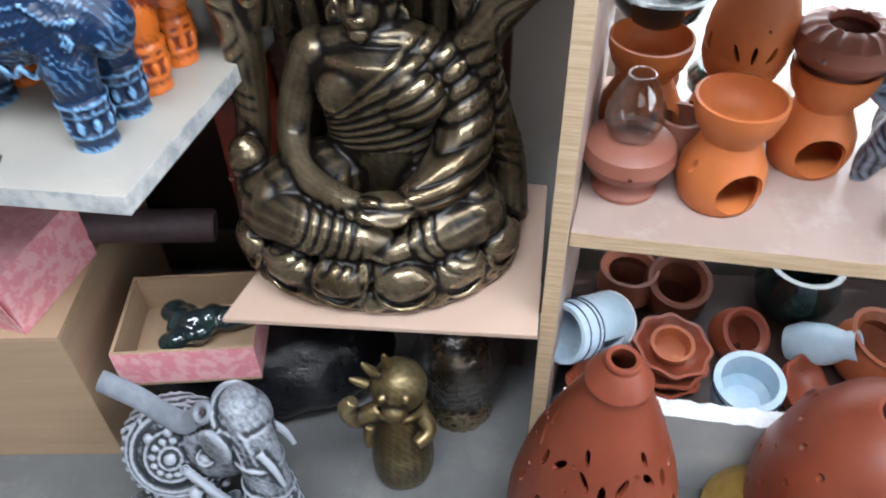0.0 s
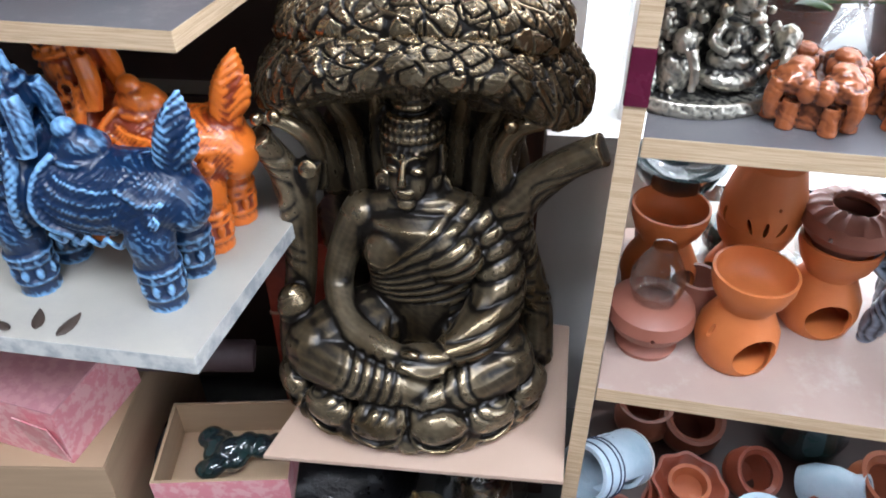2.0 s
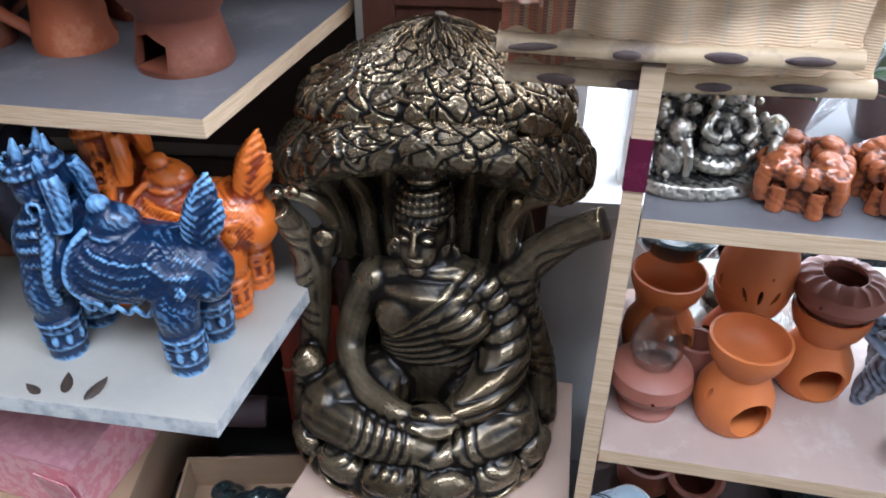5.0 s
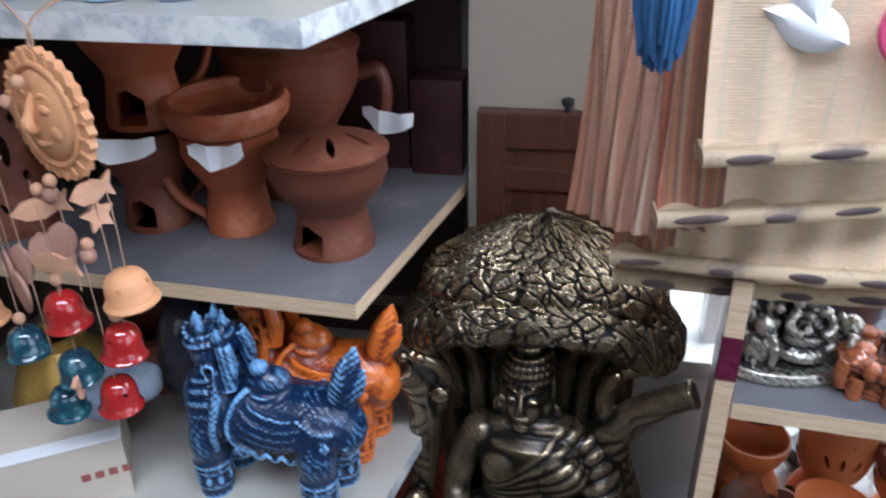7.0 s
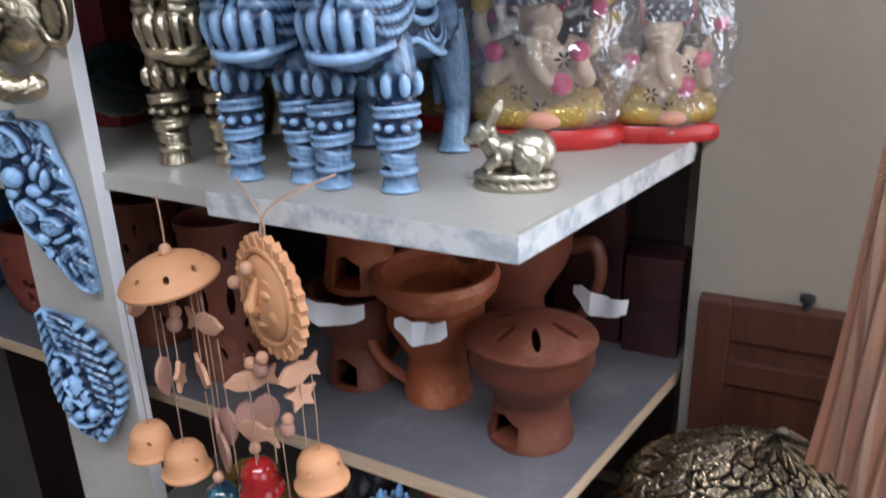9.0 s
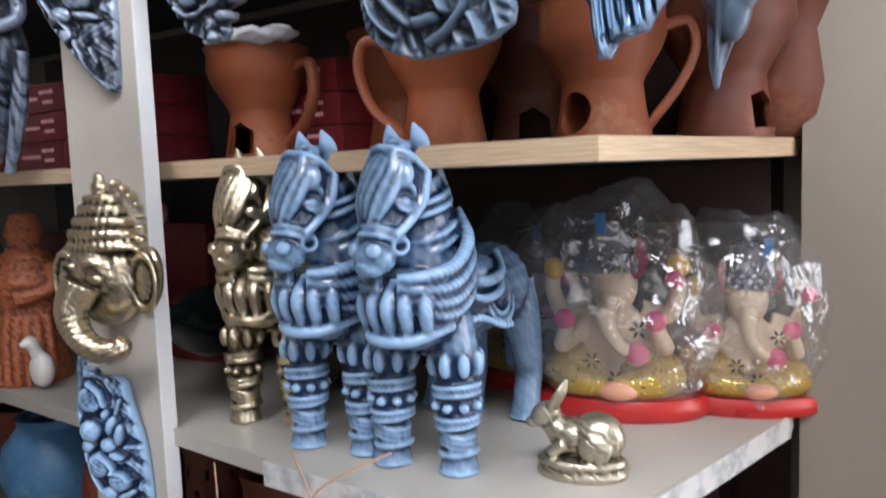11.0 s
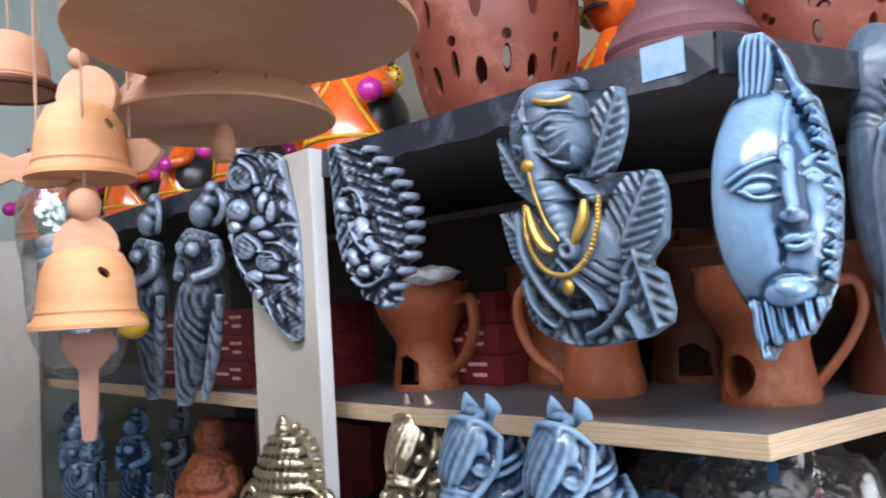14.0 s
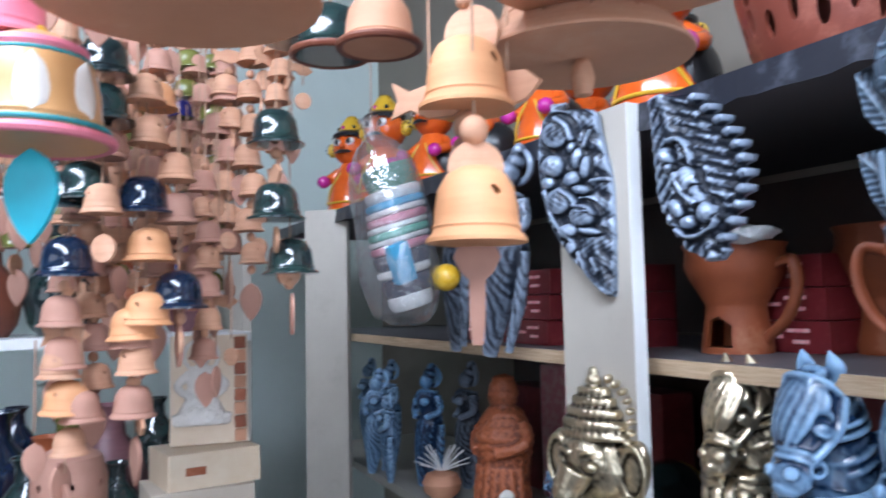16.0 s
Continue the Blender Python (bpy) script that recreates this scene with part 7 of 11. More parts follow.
statue("standing_figure", lady, "dark silver standing figure hung behind its twin", "wall figure", pose(-1.115, 0.612, 1.41, 0, 4, -15) @ Matrix.Diagonal((0.9, 0.9, 1.0, 1)), "hung figures")

# ---- wooden door leaf behind the statue ----
leaf_door = thing("wooden_panel", "dark red-brown panelled wooden cupboard door against the wall", "cupboard door", pose(0, 0, 0))
part("panel_board", boxes((-0.155, 0.050, 0.936, 0.948, 0.12, 0.96)), WOOD, leaf_door, smooth=False)
for x0, x1, z0, z1 in ((-0.166, -0.130, 0.10, 0.972), (0.024, 0.060, 0.10, 0.972)):
    part("stile", add_box(bmesh.new(), (x1 - x0, 0.026, z1 - z0), ((x0 + x1) / 2, 0.940, (z0 + z1) / 2), bevel=0.002), WOOD, leaf_door, smooth=False)
for z in (0.949, 0.885, 0.55, 0.14):
    part("rail", add_box(bmesh.new(), (0.154, 0.022, 0.046 if z > 0.9 else 0.03), (-0.053, 0.941, z), bevel=0.002), WOOD, leaf_door, smooth=False)
part("knob", add_lathe(bmesh.new(), [(0, 0), (0.004, 0), (0.004, 0.006), (0.008, 0.010), (0.008, 0.016), (0, 0.019)], 16), BLACK, leaf_door, "small black knob", m=pose(-0.056, 0.942, 0.972))


# ---- woven wall mats ----
def mat_material(name, straw, straw2, stripe_cols):
    """Fine straw weave with coloured warp stripes along one border; the mat lies in x and z."""
    m, t, n, l, b = nodes_of(name)
    where = n.new("ShaderNodeTexCoord").outputs["Object"]
    xyz = n.new("ShaderNodeSeparateXYZ")
    l.new(where, xyz.inputs[0])
    wave = n.new("ShaderNodeTexWave")
    wave.bands_direction, wave.inputs["Scale"].default_value, wave.inputs["Distortion"].default_value, wave.inputs["Detail"].default_value = "Z", 140.0, 1.2, 2.0
    l.new(where, wave.inputs["Vector"])
    knots = noise_of(n, l, where, 60.0, 3, 0.6, (1.0, 1.0, 12.0))
    blend = mix_of(n, l, wave.outputs["Fac"], straw2, straw)
    blend = mix_of(n, l, ramp_of(n, l, knots, ((0.5, (0, 0, 0)), (0.72, (0.6, 0.6, 0.6)))), blend, tuple(c * 1.25 for c in straw))
    threads = n.new("ShaderNodeTexWave")
    threads.bands_direction, threads.inputs["Scale"].default_value, threads.inputs["Distortion"].default_value = "X", 13.0, 1.5
    l.new(where, threads.inputs["Vector"])
    blend = mix_of(n, l, ramp_of(n, l, threads.outputs["Fac"], ((0.93, (0, 0, 0)), (0.99, (0.55, 0.55, 0.55)))), blend, (0.62, 0.54, 0.40))
    if stripe_cols:
        bands = n.new("ShaderNodeValToRGB")
        bands.color_ramp.interpolation = "CONSTANT"
        stops = [(0.0, 0)] + [(0.04 + 0.92 * k / 14, k % 5) for k in range(14)]
        while len(bands.color_ramp.elements) < len(stops):
            bands.color_ramp.elements.new(0.5)
        for e, (at, k) in zip(bands.color_ramp.elements, stops):
            e.position, e.color = at, (*stripe_cols[k], 1)
        span = n.new("ShaderNodeMapRange")
        span.inputs["From Max"].default_value = 0.052
        l.new(xyz.outputs["X"], span.inputs["Value"])
        l.new(span.outputs["Result"], bands.inputs["Fac"])
        stripes = mix_of(n, l, wave.outputs["Fac"], bands.outputs["Color"], (0.30, 0.15, 0.09))
        inside_band = n.new("ShaderNodeMath")
        inside_band.operation, inside_band.inputs[1].default_value = "LESS_THAN", 0.052
        l.new(xyz.outputs["X"], inside_band.inputs[0])
        blend = mix_of(n, l, inside_band.outputs[0], blend, stripes)
    l.new(blend, b.inputs["Base Color"])
    b.inputs["Roughness"].default_value = 0.75
    relief = n.new("ShaderNodeBump")
    relief.inputs["Strength"].default_value, relief.inputs["Distance"].default_value = 0.6, 0.0012
    l.new(wave.outputs["Fac"], relief.inputs["Height"])
    l.new(relief.outputs["Normal"], b.inputs["Normal"])
    return m


STRIPES = ((0.40, 0.085, 0.030), (0.20, 0.10, 0.07), (0.46, 0.16, 0.05), (0.13, 0.06, 0.06), (0.42, 0.30, 0.17))
MAT_WEAVE = mat_material("straw_weave", (0.78, 0.585, 0.385), (0.65, 0.47, 0.295), STRIPES)
MAT_PLAIN = mat_material("plain_straw_weave", (0.80, 0.605, 0.405), (0.68, 0.50, 0.325), None)
TAN_STRIPES = ((0.46, 0.19, 0.11), (0.38, 0.21, 0.14), (0.50, 0.27, 0.16), (0.24, 0.11, 0.08), (0.54, 0.36, 0.24))
MAT_RED = mat_material("red_striped_weave", (0.46, 0.25, 0.17), (0.38, 0.19, 0.13), TAN_STRIPES)
CANE = plain("split_cane", (0.50, 0.38, 0.235), (0.40, 0.29, 0.17), 0.5, scale=9, stretch=(2, 30, 30), spots=(0.05, 0.03, 0.05), spot_size=16)


CANE_DARK = plain("scorched_cane", (0.095, 0.062, 0.05), (0.05, 0.032, 0.034), 0.5, scale=60)


def hash_of(a, b):
    return (math.sin(a * 127.1 + b * 311.7) * 43758.5) % 1.0


def wall_mat(x, y, z, wide, tall, turn=0, label="", weave=None, flare=0.0, bar=True, sway=0.0, askew=0.0):
    t = thing("woven_mat", label or "straw wall mat with striped border and cane rod, hung up", "mat", pose(x, y, z, 0, askew, turn), "hung straw mats")
    bm = bmesh.new()
    cols, rows = 40, 24
    grid = [[bm.verts.new((wide * i / cols + (flare * (1 - j / rows) * (i / cols - 0.5)) + sway * j / rows,
                           0.003 * math.sin(i * 0.9) + 0.004 * math.sin(j * 0.5 + i * 0.2), tall * j / rows)) for i in range(cols + 1)] for j in range(rows + 1)]
    for a, b in zip(grid, grid[1:]):
        for i in range(cols):
            bm.faces.new((a[i], a[i + 1], b[i + 1], b[i]))
    geom = bmesh.ops.extrude_face_region(bm, geom=bm.faces[:])
    bmesh.ops.translate(bm, verts=[v for v in geom["geom"] if isinstance(v, bmesh.types.BMVert)], vec=(0, 0.002, 0))
    part("weave", bm, weave or MAT_WEAVE, t)
    if bar:
        front = part("rod", add_tube(bmesh.new(), [(-0.002, -0.005, 0.004), (wide * 0.5, -0.006, 0.002), (wide + 0.002, -0.005, 0.004)], 0.0078, 10, 6, 0.8), CANE, t, "split cane rod with dark knots")
        part("rod", add_tube(bmesh.new(), [(-0.002, 0.008, 0.006), (wide * 0.5, 0.009, 0.004), (wide + 0.002, 0.008, 0.006)], 0.0075, 10, 6, 1.0), CANE, t, "split cane rod with dark knots")
        for k in range(int(wide / 0.062)):
            slip, size = hash_of(x + k, z), hash_of(z, k + y)
            part("dark_patch", add_ball(bmesh.new(), (0.024 + 0.062 * k + 0.016 * slip, -0.0120, 0.0005 + 0.005 * size), (0.010 + 0.014 * size, 0.0022, 0.0030 + 0.0018 * slip), (0, 8 * slip - 4, 0), u=16, v=10), CANE_DARK, front, "dark scorched patch")
    return t


wall_mat(0.000, 0.656, 0.908, 0.27, 0.75, -2)
wall_mat(-0.006, 0.634, 0.940, 0.25, 0.74, -3)
wall_mat(0.022, 0.584, 1.001, 0.32, 0.70, 10, askew=-3.0)
wall_mat(0.046, 0.566, 1.060, 0.30, 0.66, 8, label="straw wall mat with carved emblem and cane frame, hung in front", weave=MAT_PLAIN, askew=-3.0)
wall_mat(-0.040, 0.628, 0.982, 0.062, 0.75, -34, "reddish striped woven mat hanging edge-on in folds", MAT_RED, 0.02, False, 0.050)
wall_mat(-0.006, 0.615, 0.985, 0.060, 0.74, -12, "reddish striped woven mat hanging folded", MAT_RED, 0.02, False, 0.02)
emblem = thing("carved_emblem", "flat white and pink painted leaf emblem on a mat", "wall ornament", pose(0.105, 0.566, 1.158, 0, 0, -6))
for x, z, r, a in ((0.0, 0.0, 0.035, 20), (0.022, -0.012, 0.035, 70), (-0.012, 0.012, 0.03, -30)):
    m = pose(x, 0, z, 90, 0, 0) @ Matrix.Rotation(radians(a), 4, "Z")
    part("emblem_leaf", add_leaf(bmesh.new(), m, r * 1.7, r * 0.9, 0.003, 0.03), PAPER, emblem)
part("emblem_disc", add_lathe(bmesh.new(), [(0, 0), (0.028, 0), (0.03, 0.002), (0.028, 0.005), (0.018, 0.004), (0, 0.004)], 32), PINK_PAINT, emblem, "pink disc", m=pose(0.066, 0, 0.0, 90, 0, 0))

# blue thread tassel
THREAD = plain("blue_yarn", (0.035, 0.13, 0.29), (0.02, 0.07, 0.16), 0.8, scale=120, stretch=(1, 1, 0.08), spread=(0.4, 0.6), bump=0.8, fine=300)
tassel = thing("tassel", "bushy blue yarn tassel hanging before the mats", "tassel", pose(-0.005, 0.433, 1.157) @ Matrix.Diagonal((0.72, 0.72, 0.9, 1)))
bm, rng = bmesh.new(), random.Random(6)
for k in range(150):
    a, r = rng.uniform(0, 2 * math.pi), 0.021 * math.sqrt(rng.random())
    low = 0.012 * (r / 0.021) ** 2 + rng.uniform(0, 0.014)
    x, y = r * math.cos(a), r * math.sin(a)
    add_tube(bm, [(x * 0.75, y * 0.75, low), (x * 1.05, y * 1.05, 0.05), (x * 0.72, y * 0.72, 0.14), (x * 0.5, y * 0.5, 0.25), (x * 0.4, y * 0.4, 0.40)], 0.0017, 5, 3)
tagged(part("yarn", bm, THREAD, tassel), kind="stuff")
part("cord", add_tube(bmesh.new(), [(0, 0, 0.39), (0.06, 0.08, 0.48), (0.146, 0.193, 0.56)], 0.003, 8, 3), THREAD, tassel)


# ---- things on the grey board and below it ----
box = thing("small_carton", "pale brown carton with a plastic bag on top, open flaps", "box", pose(-0.512, 0.590, 0.618, 0, 0, 32))
part("carton_body", add_box(bmesh.new(), (0.13, 0.10, 0.082), (-0.012, 0.052, 0.041), bevel=0.001), CARD_PALE, box, smooth=False, m=pose(-0.05, 0, 0))
part("tape", boxes((-0.1275, 0.0035, 0.0, 0.020, 0.0815, 0.0828)), PAPER, box, "paper tape", smooth=False)
for k in range(4):
    part("print_bar", boxes((-0.045 + 0.014 * k, -0.036 + 0.014 * k, 0.0008, 0.0018, 0.034, 0.043)), plain("red_print", (0.32, 0.10, 0.08)), box, "illegible red print", smooth=False)
bag = bmesh.new()
bmesh.ops.create_icosphere(bag, subdivisions=4, radius=1.0, matrix=Matrix.Diagonal((0.058, 0.042, 0.022, 1)))
for v in bag.verts:
    v.co += v.co.normalized() * 0.009 * noise.noise(v.co * 42)
    v.co.z = max(v.co.z, -0.012)
tagged(part("plastic_bag", bag, plain("milky_plastic", (0.36, 0.42, 0.50), (0.22, 0.27, 0.34), 0.16, scale=30, bump=0.6, fine=40, coat=0.5, depth=0.004), m=pose(-0.553, 0.650, 0.7145, 0, 0, 30)),
       "crumpled milky plastic bag lying on a carton", "plastic bag")
for k, (x, y, a, s) in enumerate(((-0.395, 0.556, 20, 0.028), (-0.373, 0.549, -15, 0.032), (-0.418, 0.553, 60, 0.022))):
    ob = part("dry_petal", add_leaf(bmesh.new(), pose(0, 0, 0.001, 0, 0, a), s, s * 0.4, 0.001, 0.12), plain("dry_petal_brown", (0.06, 0.04, 0.03)), m=pose(x, y, 0.6185))
    tagged(ob, "dry curled dark petal fallen on the board", "petal", "fallen petals")
wrapped = bmesh.new()
bmesh.ops.create_icosphere(wrapped, subdivisions=4, radius=1.0, matrix=pose(0, 0, 0.09) @ Matrix.Diagonal((0.04, 0.05, 0.085, 1)))
for v in wrapped.verts:
    v.co += v.co.normalized() * 0.008 * noise.noise(v.co * 40)
    v.co.z = max(v.co.z, 0.0)
tagged(part("wrapped_parcel", wrapped, plain("dark_shiny_plastic", (0.05, 0.045, 0.06), (0.02, 0.02, 0.03), 0.15, scale=20, bump=0.7, fine=36, depth=0.005), m=pose(-0.50, 0.75, 0.6175)), "dark shiny wrapped bundle behind the figures", "parcel")
jug = add_lathe(bmesh.new(), shell([(0.05, 0), (0.062, 0.02), (0.066, 0.06), (0.05, 0.10), (0.03, 0.12), (0.034, 0.135)], [(0.027, 0.135), (0.024, 0.12), (0.044, 0.098), (0.055, 0.05), (0.04, 0.01)]), 40)
tagged(part("brass_pot", jug, GOLD_PAINT, m=pose(-0.645, 0.70, 0.618)), "dull brass-coloured pot in the shade of the board", "pot")
jug = add_lathe(bmesh.new(), shell([(0.04, 0), (0.055, 0.02), (0.055, 0.05), (0.045, 0.08), (0.05, 0.09)], [(0.042, 0.09), (0.038, 0.08), (0.045, 0.05), (0.03, 0.01)]), 40)
tagged(part("clay_pot", jug, TERRA_DARK, m=pose(-0.575, 0.80, 0.618)), "dark terracotta bowl at the back of the grey board", "pot")

carton = thing("cardboard_carton", "large brown cardboard carton on the plinth under the shelf", "box", pose(-0.645, 0.745, 0.10, 0, 0, 4))
part("carton_body", add_box(bmesh.new(), (0.40, 0.30, 0.238), (0, 0, 0.119), bevel=0.002), CARD, carton, smooth=False)
for k, x in enumerate((-0.1, 0.1)):
    part("flap", add_box(bmesh.new(), (0.199, 0.30, 0.003), (x, 0, 0.2405)), CARD, carton, smooth=False)
pink = thing("gift_box", "pink embossed paper box with mauve lid, a corner flap loose", "box", pose(-0.5815, 0.7035, 0.3425, 0, 0, -12))
part("box_body", add_box(bmesh.new(), (0.255, 0.135, 0.086), (0, 0, 0.043), bevel=0.0015), PINK_PAPER, pink, smooth=False)
part("lid_top", add_box(bmesh.new(), (0.256, 0.136, 0.003), (0, 0, 0.0878)), MAUVE_PAPER, pink, "mauve patterned top", smooth=False)
part("flap", add_box(bmesh.new(), (0.05, 0.0015, 0.07), (0.10, -0.071, 0.038), (9, 0, -4)), PINK_PAPER, pink, smooth=False)
yellow = thing("yellow_packet", "small yellow packet with a black and white label", "packet", pose(-0.665, 0.700, 0.4325, 0, 0, 4))
part("packet_body", add_box(bmesh.new(), (0.07, 0.045, 0.030), (0, 0, 0.015), bevel=0.001), YELLOW, yellow, smooth=False)
part("label", boxes((-0.02, 0.016, -0.016, 0.010, 0.0302, 0.0312)), PAPER, yellow, "white label", smooth=False)
part("label_bar", boxes((-0.016, 0.008, -0.008, 0.002, 0.0314, 0.0322)), BLACK, yellow, "black bar of print", smooth=False)
tray2 = thing("open_box", "open pink box with bare cardboard inside, holding a dark figure", "box", pose(-0.318, 0.690, 0.243, 0, 0, 7))
w, d, h, k = 0.166, 0.125, 0.060, 0.004
part("box_floor", boxes((-w / 2, w / 2, -d / 2, d / 2, 0, k)), CARD, tray2, smooth=False)
for name, span in (("front_wall", (-w / 2, w / 2, -d / 2, -d / 2 + k, k, h)), ("back_wall", (-w / 2, w / 2, d / 2 - k, d / 2, k, h)), ("side_wall", (-w / 2, -w / 2 + k, -d / 2 + k, d / 2 - k, k, h)), ("side_wall", (w / 2 - k, w / 2, -d / 2 + k, d / 2 - k, k, h))):
    bm = boxes(span)
    for f in bm.faces:
        f.normal_update()
        c = f.calc_center_median()
        f.material_index = 0 if (abs(c.x) > w / 2 - 0.001 or abs(c.y) > d / 2 - 0.001) and abs(f.normal.z) < 0.5 else 1
    part(name, bm, [PINK_PAPER, CARD], tray2, smooth=False)
lumpy = bmesh.new()
for k in range(14):
    rng = random.Random(k)
    add_ball(lumpy, (rng.uniform(-0.05, 0.05), rng.uniform(-0.03, 0.03), 0.016 + rng.uniform(0, 0.02)), (0.018, 0.014, 0.012), (rng.uniform(0, 90), 0, rng.uniform(0, 90)))
statue("dark_figure", sculpted(lumpy, DARK_GLAZE, 0.003, None, 2), "black figure lying in an open box", "figurine", pose(-0.315, 0.690, 0.247))
bagbm = bmesh.new()
bmesh.ops.create_icosphere(bagbm, subdivisions=4, radius=1.0, matrix=pose(0, 0, 0.07) @ Matrix.Diagonal((0.20, 0.10, 0.095, 1)))
for v in bagbm.verts:
    v.co += v.co.normalized() * 0.016 * noise.noise(v.co * 22)
    v.co.z = min(max(v.co.z, 0.0), 0.142)
tagged(part("black_bag", bagbm, BLACK_BAG, m=pose(-0.285, 0.745, 0.10)), "stuffed black plastic bag under an open box", "bag")
tube = add_lathe(bmesh.new(), [(0.0, -0.16), (0.020, -0.16), (0.0215, -0.158), (0.0215, 0.158), (0.020, 0.16), (0.016, 0.16), (0.016, 0.10), (0, 0.10)], 28)
tagged(part("paper_tube", tube, plain("dark_mauve_card", (0.10, 0.065, 0.07), (0.07, 0.045, 0.05), 0.5), m=pose(-0.460, 0.760, 0.372, 0, 96, 10)), "dark cardboard tube lying across the boxes", "tube")
red = thing("red_package", "dark red wrapped package standing behind the statue", "package", pose(-0.235, 0.875, 0.10))
part("package_body", add_box(bmesh.new(), (0.10, 0.10, 0.42), (0, 0, 0.21), bevel=0.004), plain("dull_red_wrap", (0.30, 0.045, 0.022), (0.17, 0.025, 0.016), 0.4, scale=30, bump=0.4, fine=50), red, smooth=False)
part("string", add_box(bmesh.new(), (0.102, 0.102, 0.004), (0, 0, 0.30)), STRING, red, smooth=False)


def lying_elephant():
    """A caparisoned elephant resting on its knees, head towards +x; 0.22 high."""
    bm = bmesh.new()
    heart = Vector((-0.040, 0.018, 0.086))
    add_ball(bm, heart, (0.072, 0.062, 0.076)), add_ball(bm, (0.022, 0.010, 0.125), (0.050, 0.044, 0.052))
    # head, brow pad and the thick banded trunk down to the floor
    add_ball(bm, (0.066, 0.000, 0.190), (0.034, 0.036, 0.034)), add_ball(bm, (0.064, 0.004, 0.214), (0.022, 0.026, 0.013))
    add_tube(bm, [(0.074, -0.012, 0.186, 0.027), (0.090, -0.034, 0.140, 0.0255), (0.096, -0.046, 0.085, 0.0285), (0.094, -0.044, 0.0, 0.034)], segments=20)
    for k, (x, y, z, r) in enumerate(((0.0845, -0.027, 0.156, 0.0272), (0.092, -0.039, 0.118, 0.0285), (0.0945, -0.0435, 0.098, 0.0300), (0.0958, -0.046, 0.066, 0.0312), (0.0952, -0.045, 0.046, 0.0322), (0.0945, -0.0445, 0.014, 0.0345))):
        add_ring(bm, (x, y, z), r, 0.0034, (-14 if z > 0.09 else -2, 12 if z > 0.09 else 2, 0), 30, 7)
    for k in range(16):
        a = 2 * math.pi * k / 16
        add_ball(bm, (0.0955 + 0.0315 * math.cos(a), -0.0455 + 0.0315 * math.sin(a), 0.056), 0.0034, u=8, v=6)
        add_ball(bm, (0.0935 + 0.0290 * math.cos(a), -0.0415 + 0.0290 * math.sin(a), 0.108), 0.0032, u=8, v=6)
    # head harness, ear and tusk
    for dy in (-0.016, -0.002, 0.012):
        add_tube(bm, [(0.050 + dy, -0.030 + 0.2 * dy, 0.206, 0.0036), (0.070 + 0.6 * dy, -0.034, 0.196, 0.0040), (0.084 + 0.5 * dy, -0.048, 0.166, 0.0036)], segments=7)
    add_ring(bm, (0.066, 0.000, 0.196), 0.0345, 0.0034, (8, 30, 0), 26, 6)
    for s in (-1, 1):
        add_ball(bm, (0.040, s * 0.034, 0.178), (0.024, 0.007, 0.032), (0, 14, s * 26))
        add_tube(bm, [(0.092, s * 0.022 - 0.018, 0.180, 0.0055), (0.108, s * 0.026 - 0.022, 0.160, 0.0048), (0.118, s * 0.028 - 0.026, 0.136, 0.0030)], segments=8)
        add_tube(bm, [(0.026, s * 0.040, 0.060, 0.024), (0.046, s * 0.052, 0.028, 0.020), (0.030, s * 0.050, 0.010, 0.018)], segments=12)
        add_tube(bm, [(-0.084, s * 0.040 + 0.012, 0.050, 0.026), (-0.064, s * 0.052 + 0.010, 0.020, 0.020), (-0.034, s * 0.052 + 0.008, 0.014, 0.016)], segments=12)
    # saddle cloth with a flower medallion on each flank and one on the back
    for toward in ((0.20, -0.66, 0.72), (-0.3, 0.75, 0.5)):
        n = Vector(toward).normalized()
        turn = Vector((0, 0, 1)).rotation_difference(n)
        tilt = tuple(math.degrees(v) for v in turn.to_euler())

        def spot(a, r, lift=0.0):
            d = (turn @ Vector((r * math.cos(a), r * math.sin(a), math.sqrt(max(0.066 ** 2 - r * r, 0))))).normalized()
            k = 1 / math.sqrt((d.x / 0.072) ** 2 + (d.y / 0.062) ** 2 + (d.z / 0.076) ** 2)
            return heart + d * (k + lift)
        for r, thick in ((0.0125, 0.0022), (0.0285, 0.0028), (0.0450, 0.0036), (0.0520, 0.0030)):
            add_tube(bm, [(*spot(2 * math.pi * k / 26, r, 0.001), thick) for k in range(27)], segments=7, steps=2)
        add_ball(bm, spot(0, 0, 0.001), (0.0075, 0.0075, 0.0045), tilt)
        for k in range(12):
            a = 2 * math.pi * k / 12
            add_ball(bm, spot(a, 0.0200, 0.001), (0.0052, 0.0044, 0.0034), tilt, 10, 7)
        for k in range(30):
            add_ball(bm, spot(2 * math.pi * k / 30, 0.0572, 0.0005), 0.0040, u=8, v=6)
        for k in range(-3, 4):
            add_ball(bm, spot(-0.5 + 0.34 * k, 0.0645, 0.002), (0.0062, 0.0062, 0.0072), u=10, v=8)
    # twisted rope round the chest with round bells
    rope = [(-0.004, -0.040, 0.135), (0.020, -0.048, 0.112), (0.042, -0.052, 0.086), (0.060, -0.046, 0.060)]
    add_tube(bm, [(*p, 0.0052) for p in rope], segments=9)
    for k in range(14):
        f = k / 13 * 2.999
        i, u = int(f), f - int(f)
        p = Vector(rope[i]).lerp(Vector(rope[i + 1]), u)
        add_ring(bm, p, 0.0056, 0.0014, (40, 35, 0), 12, 5)
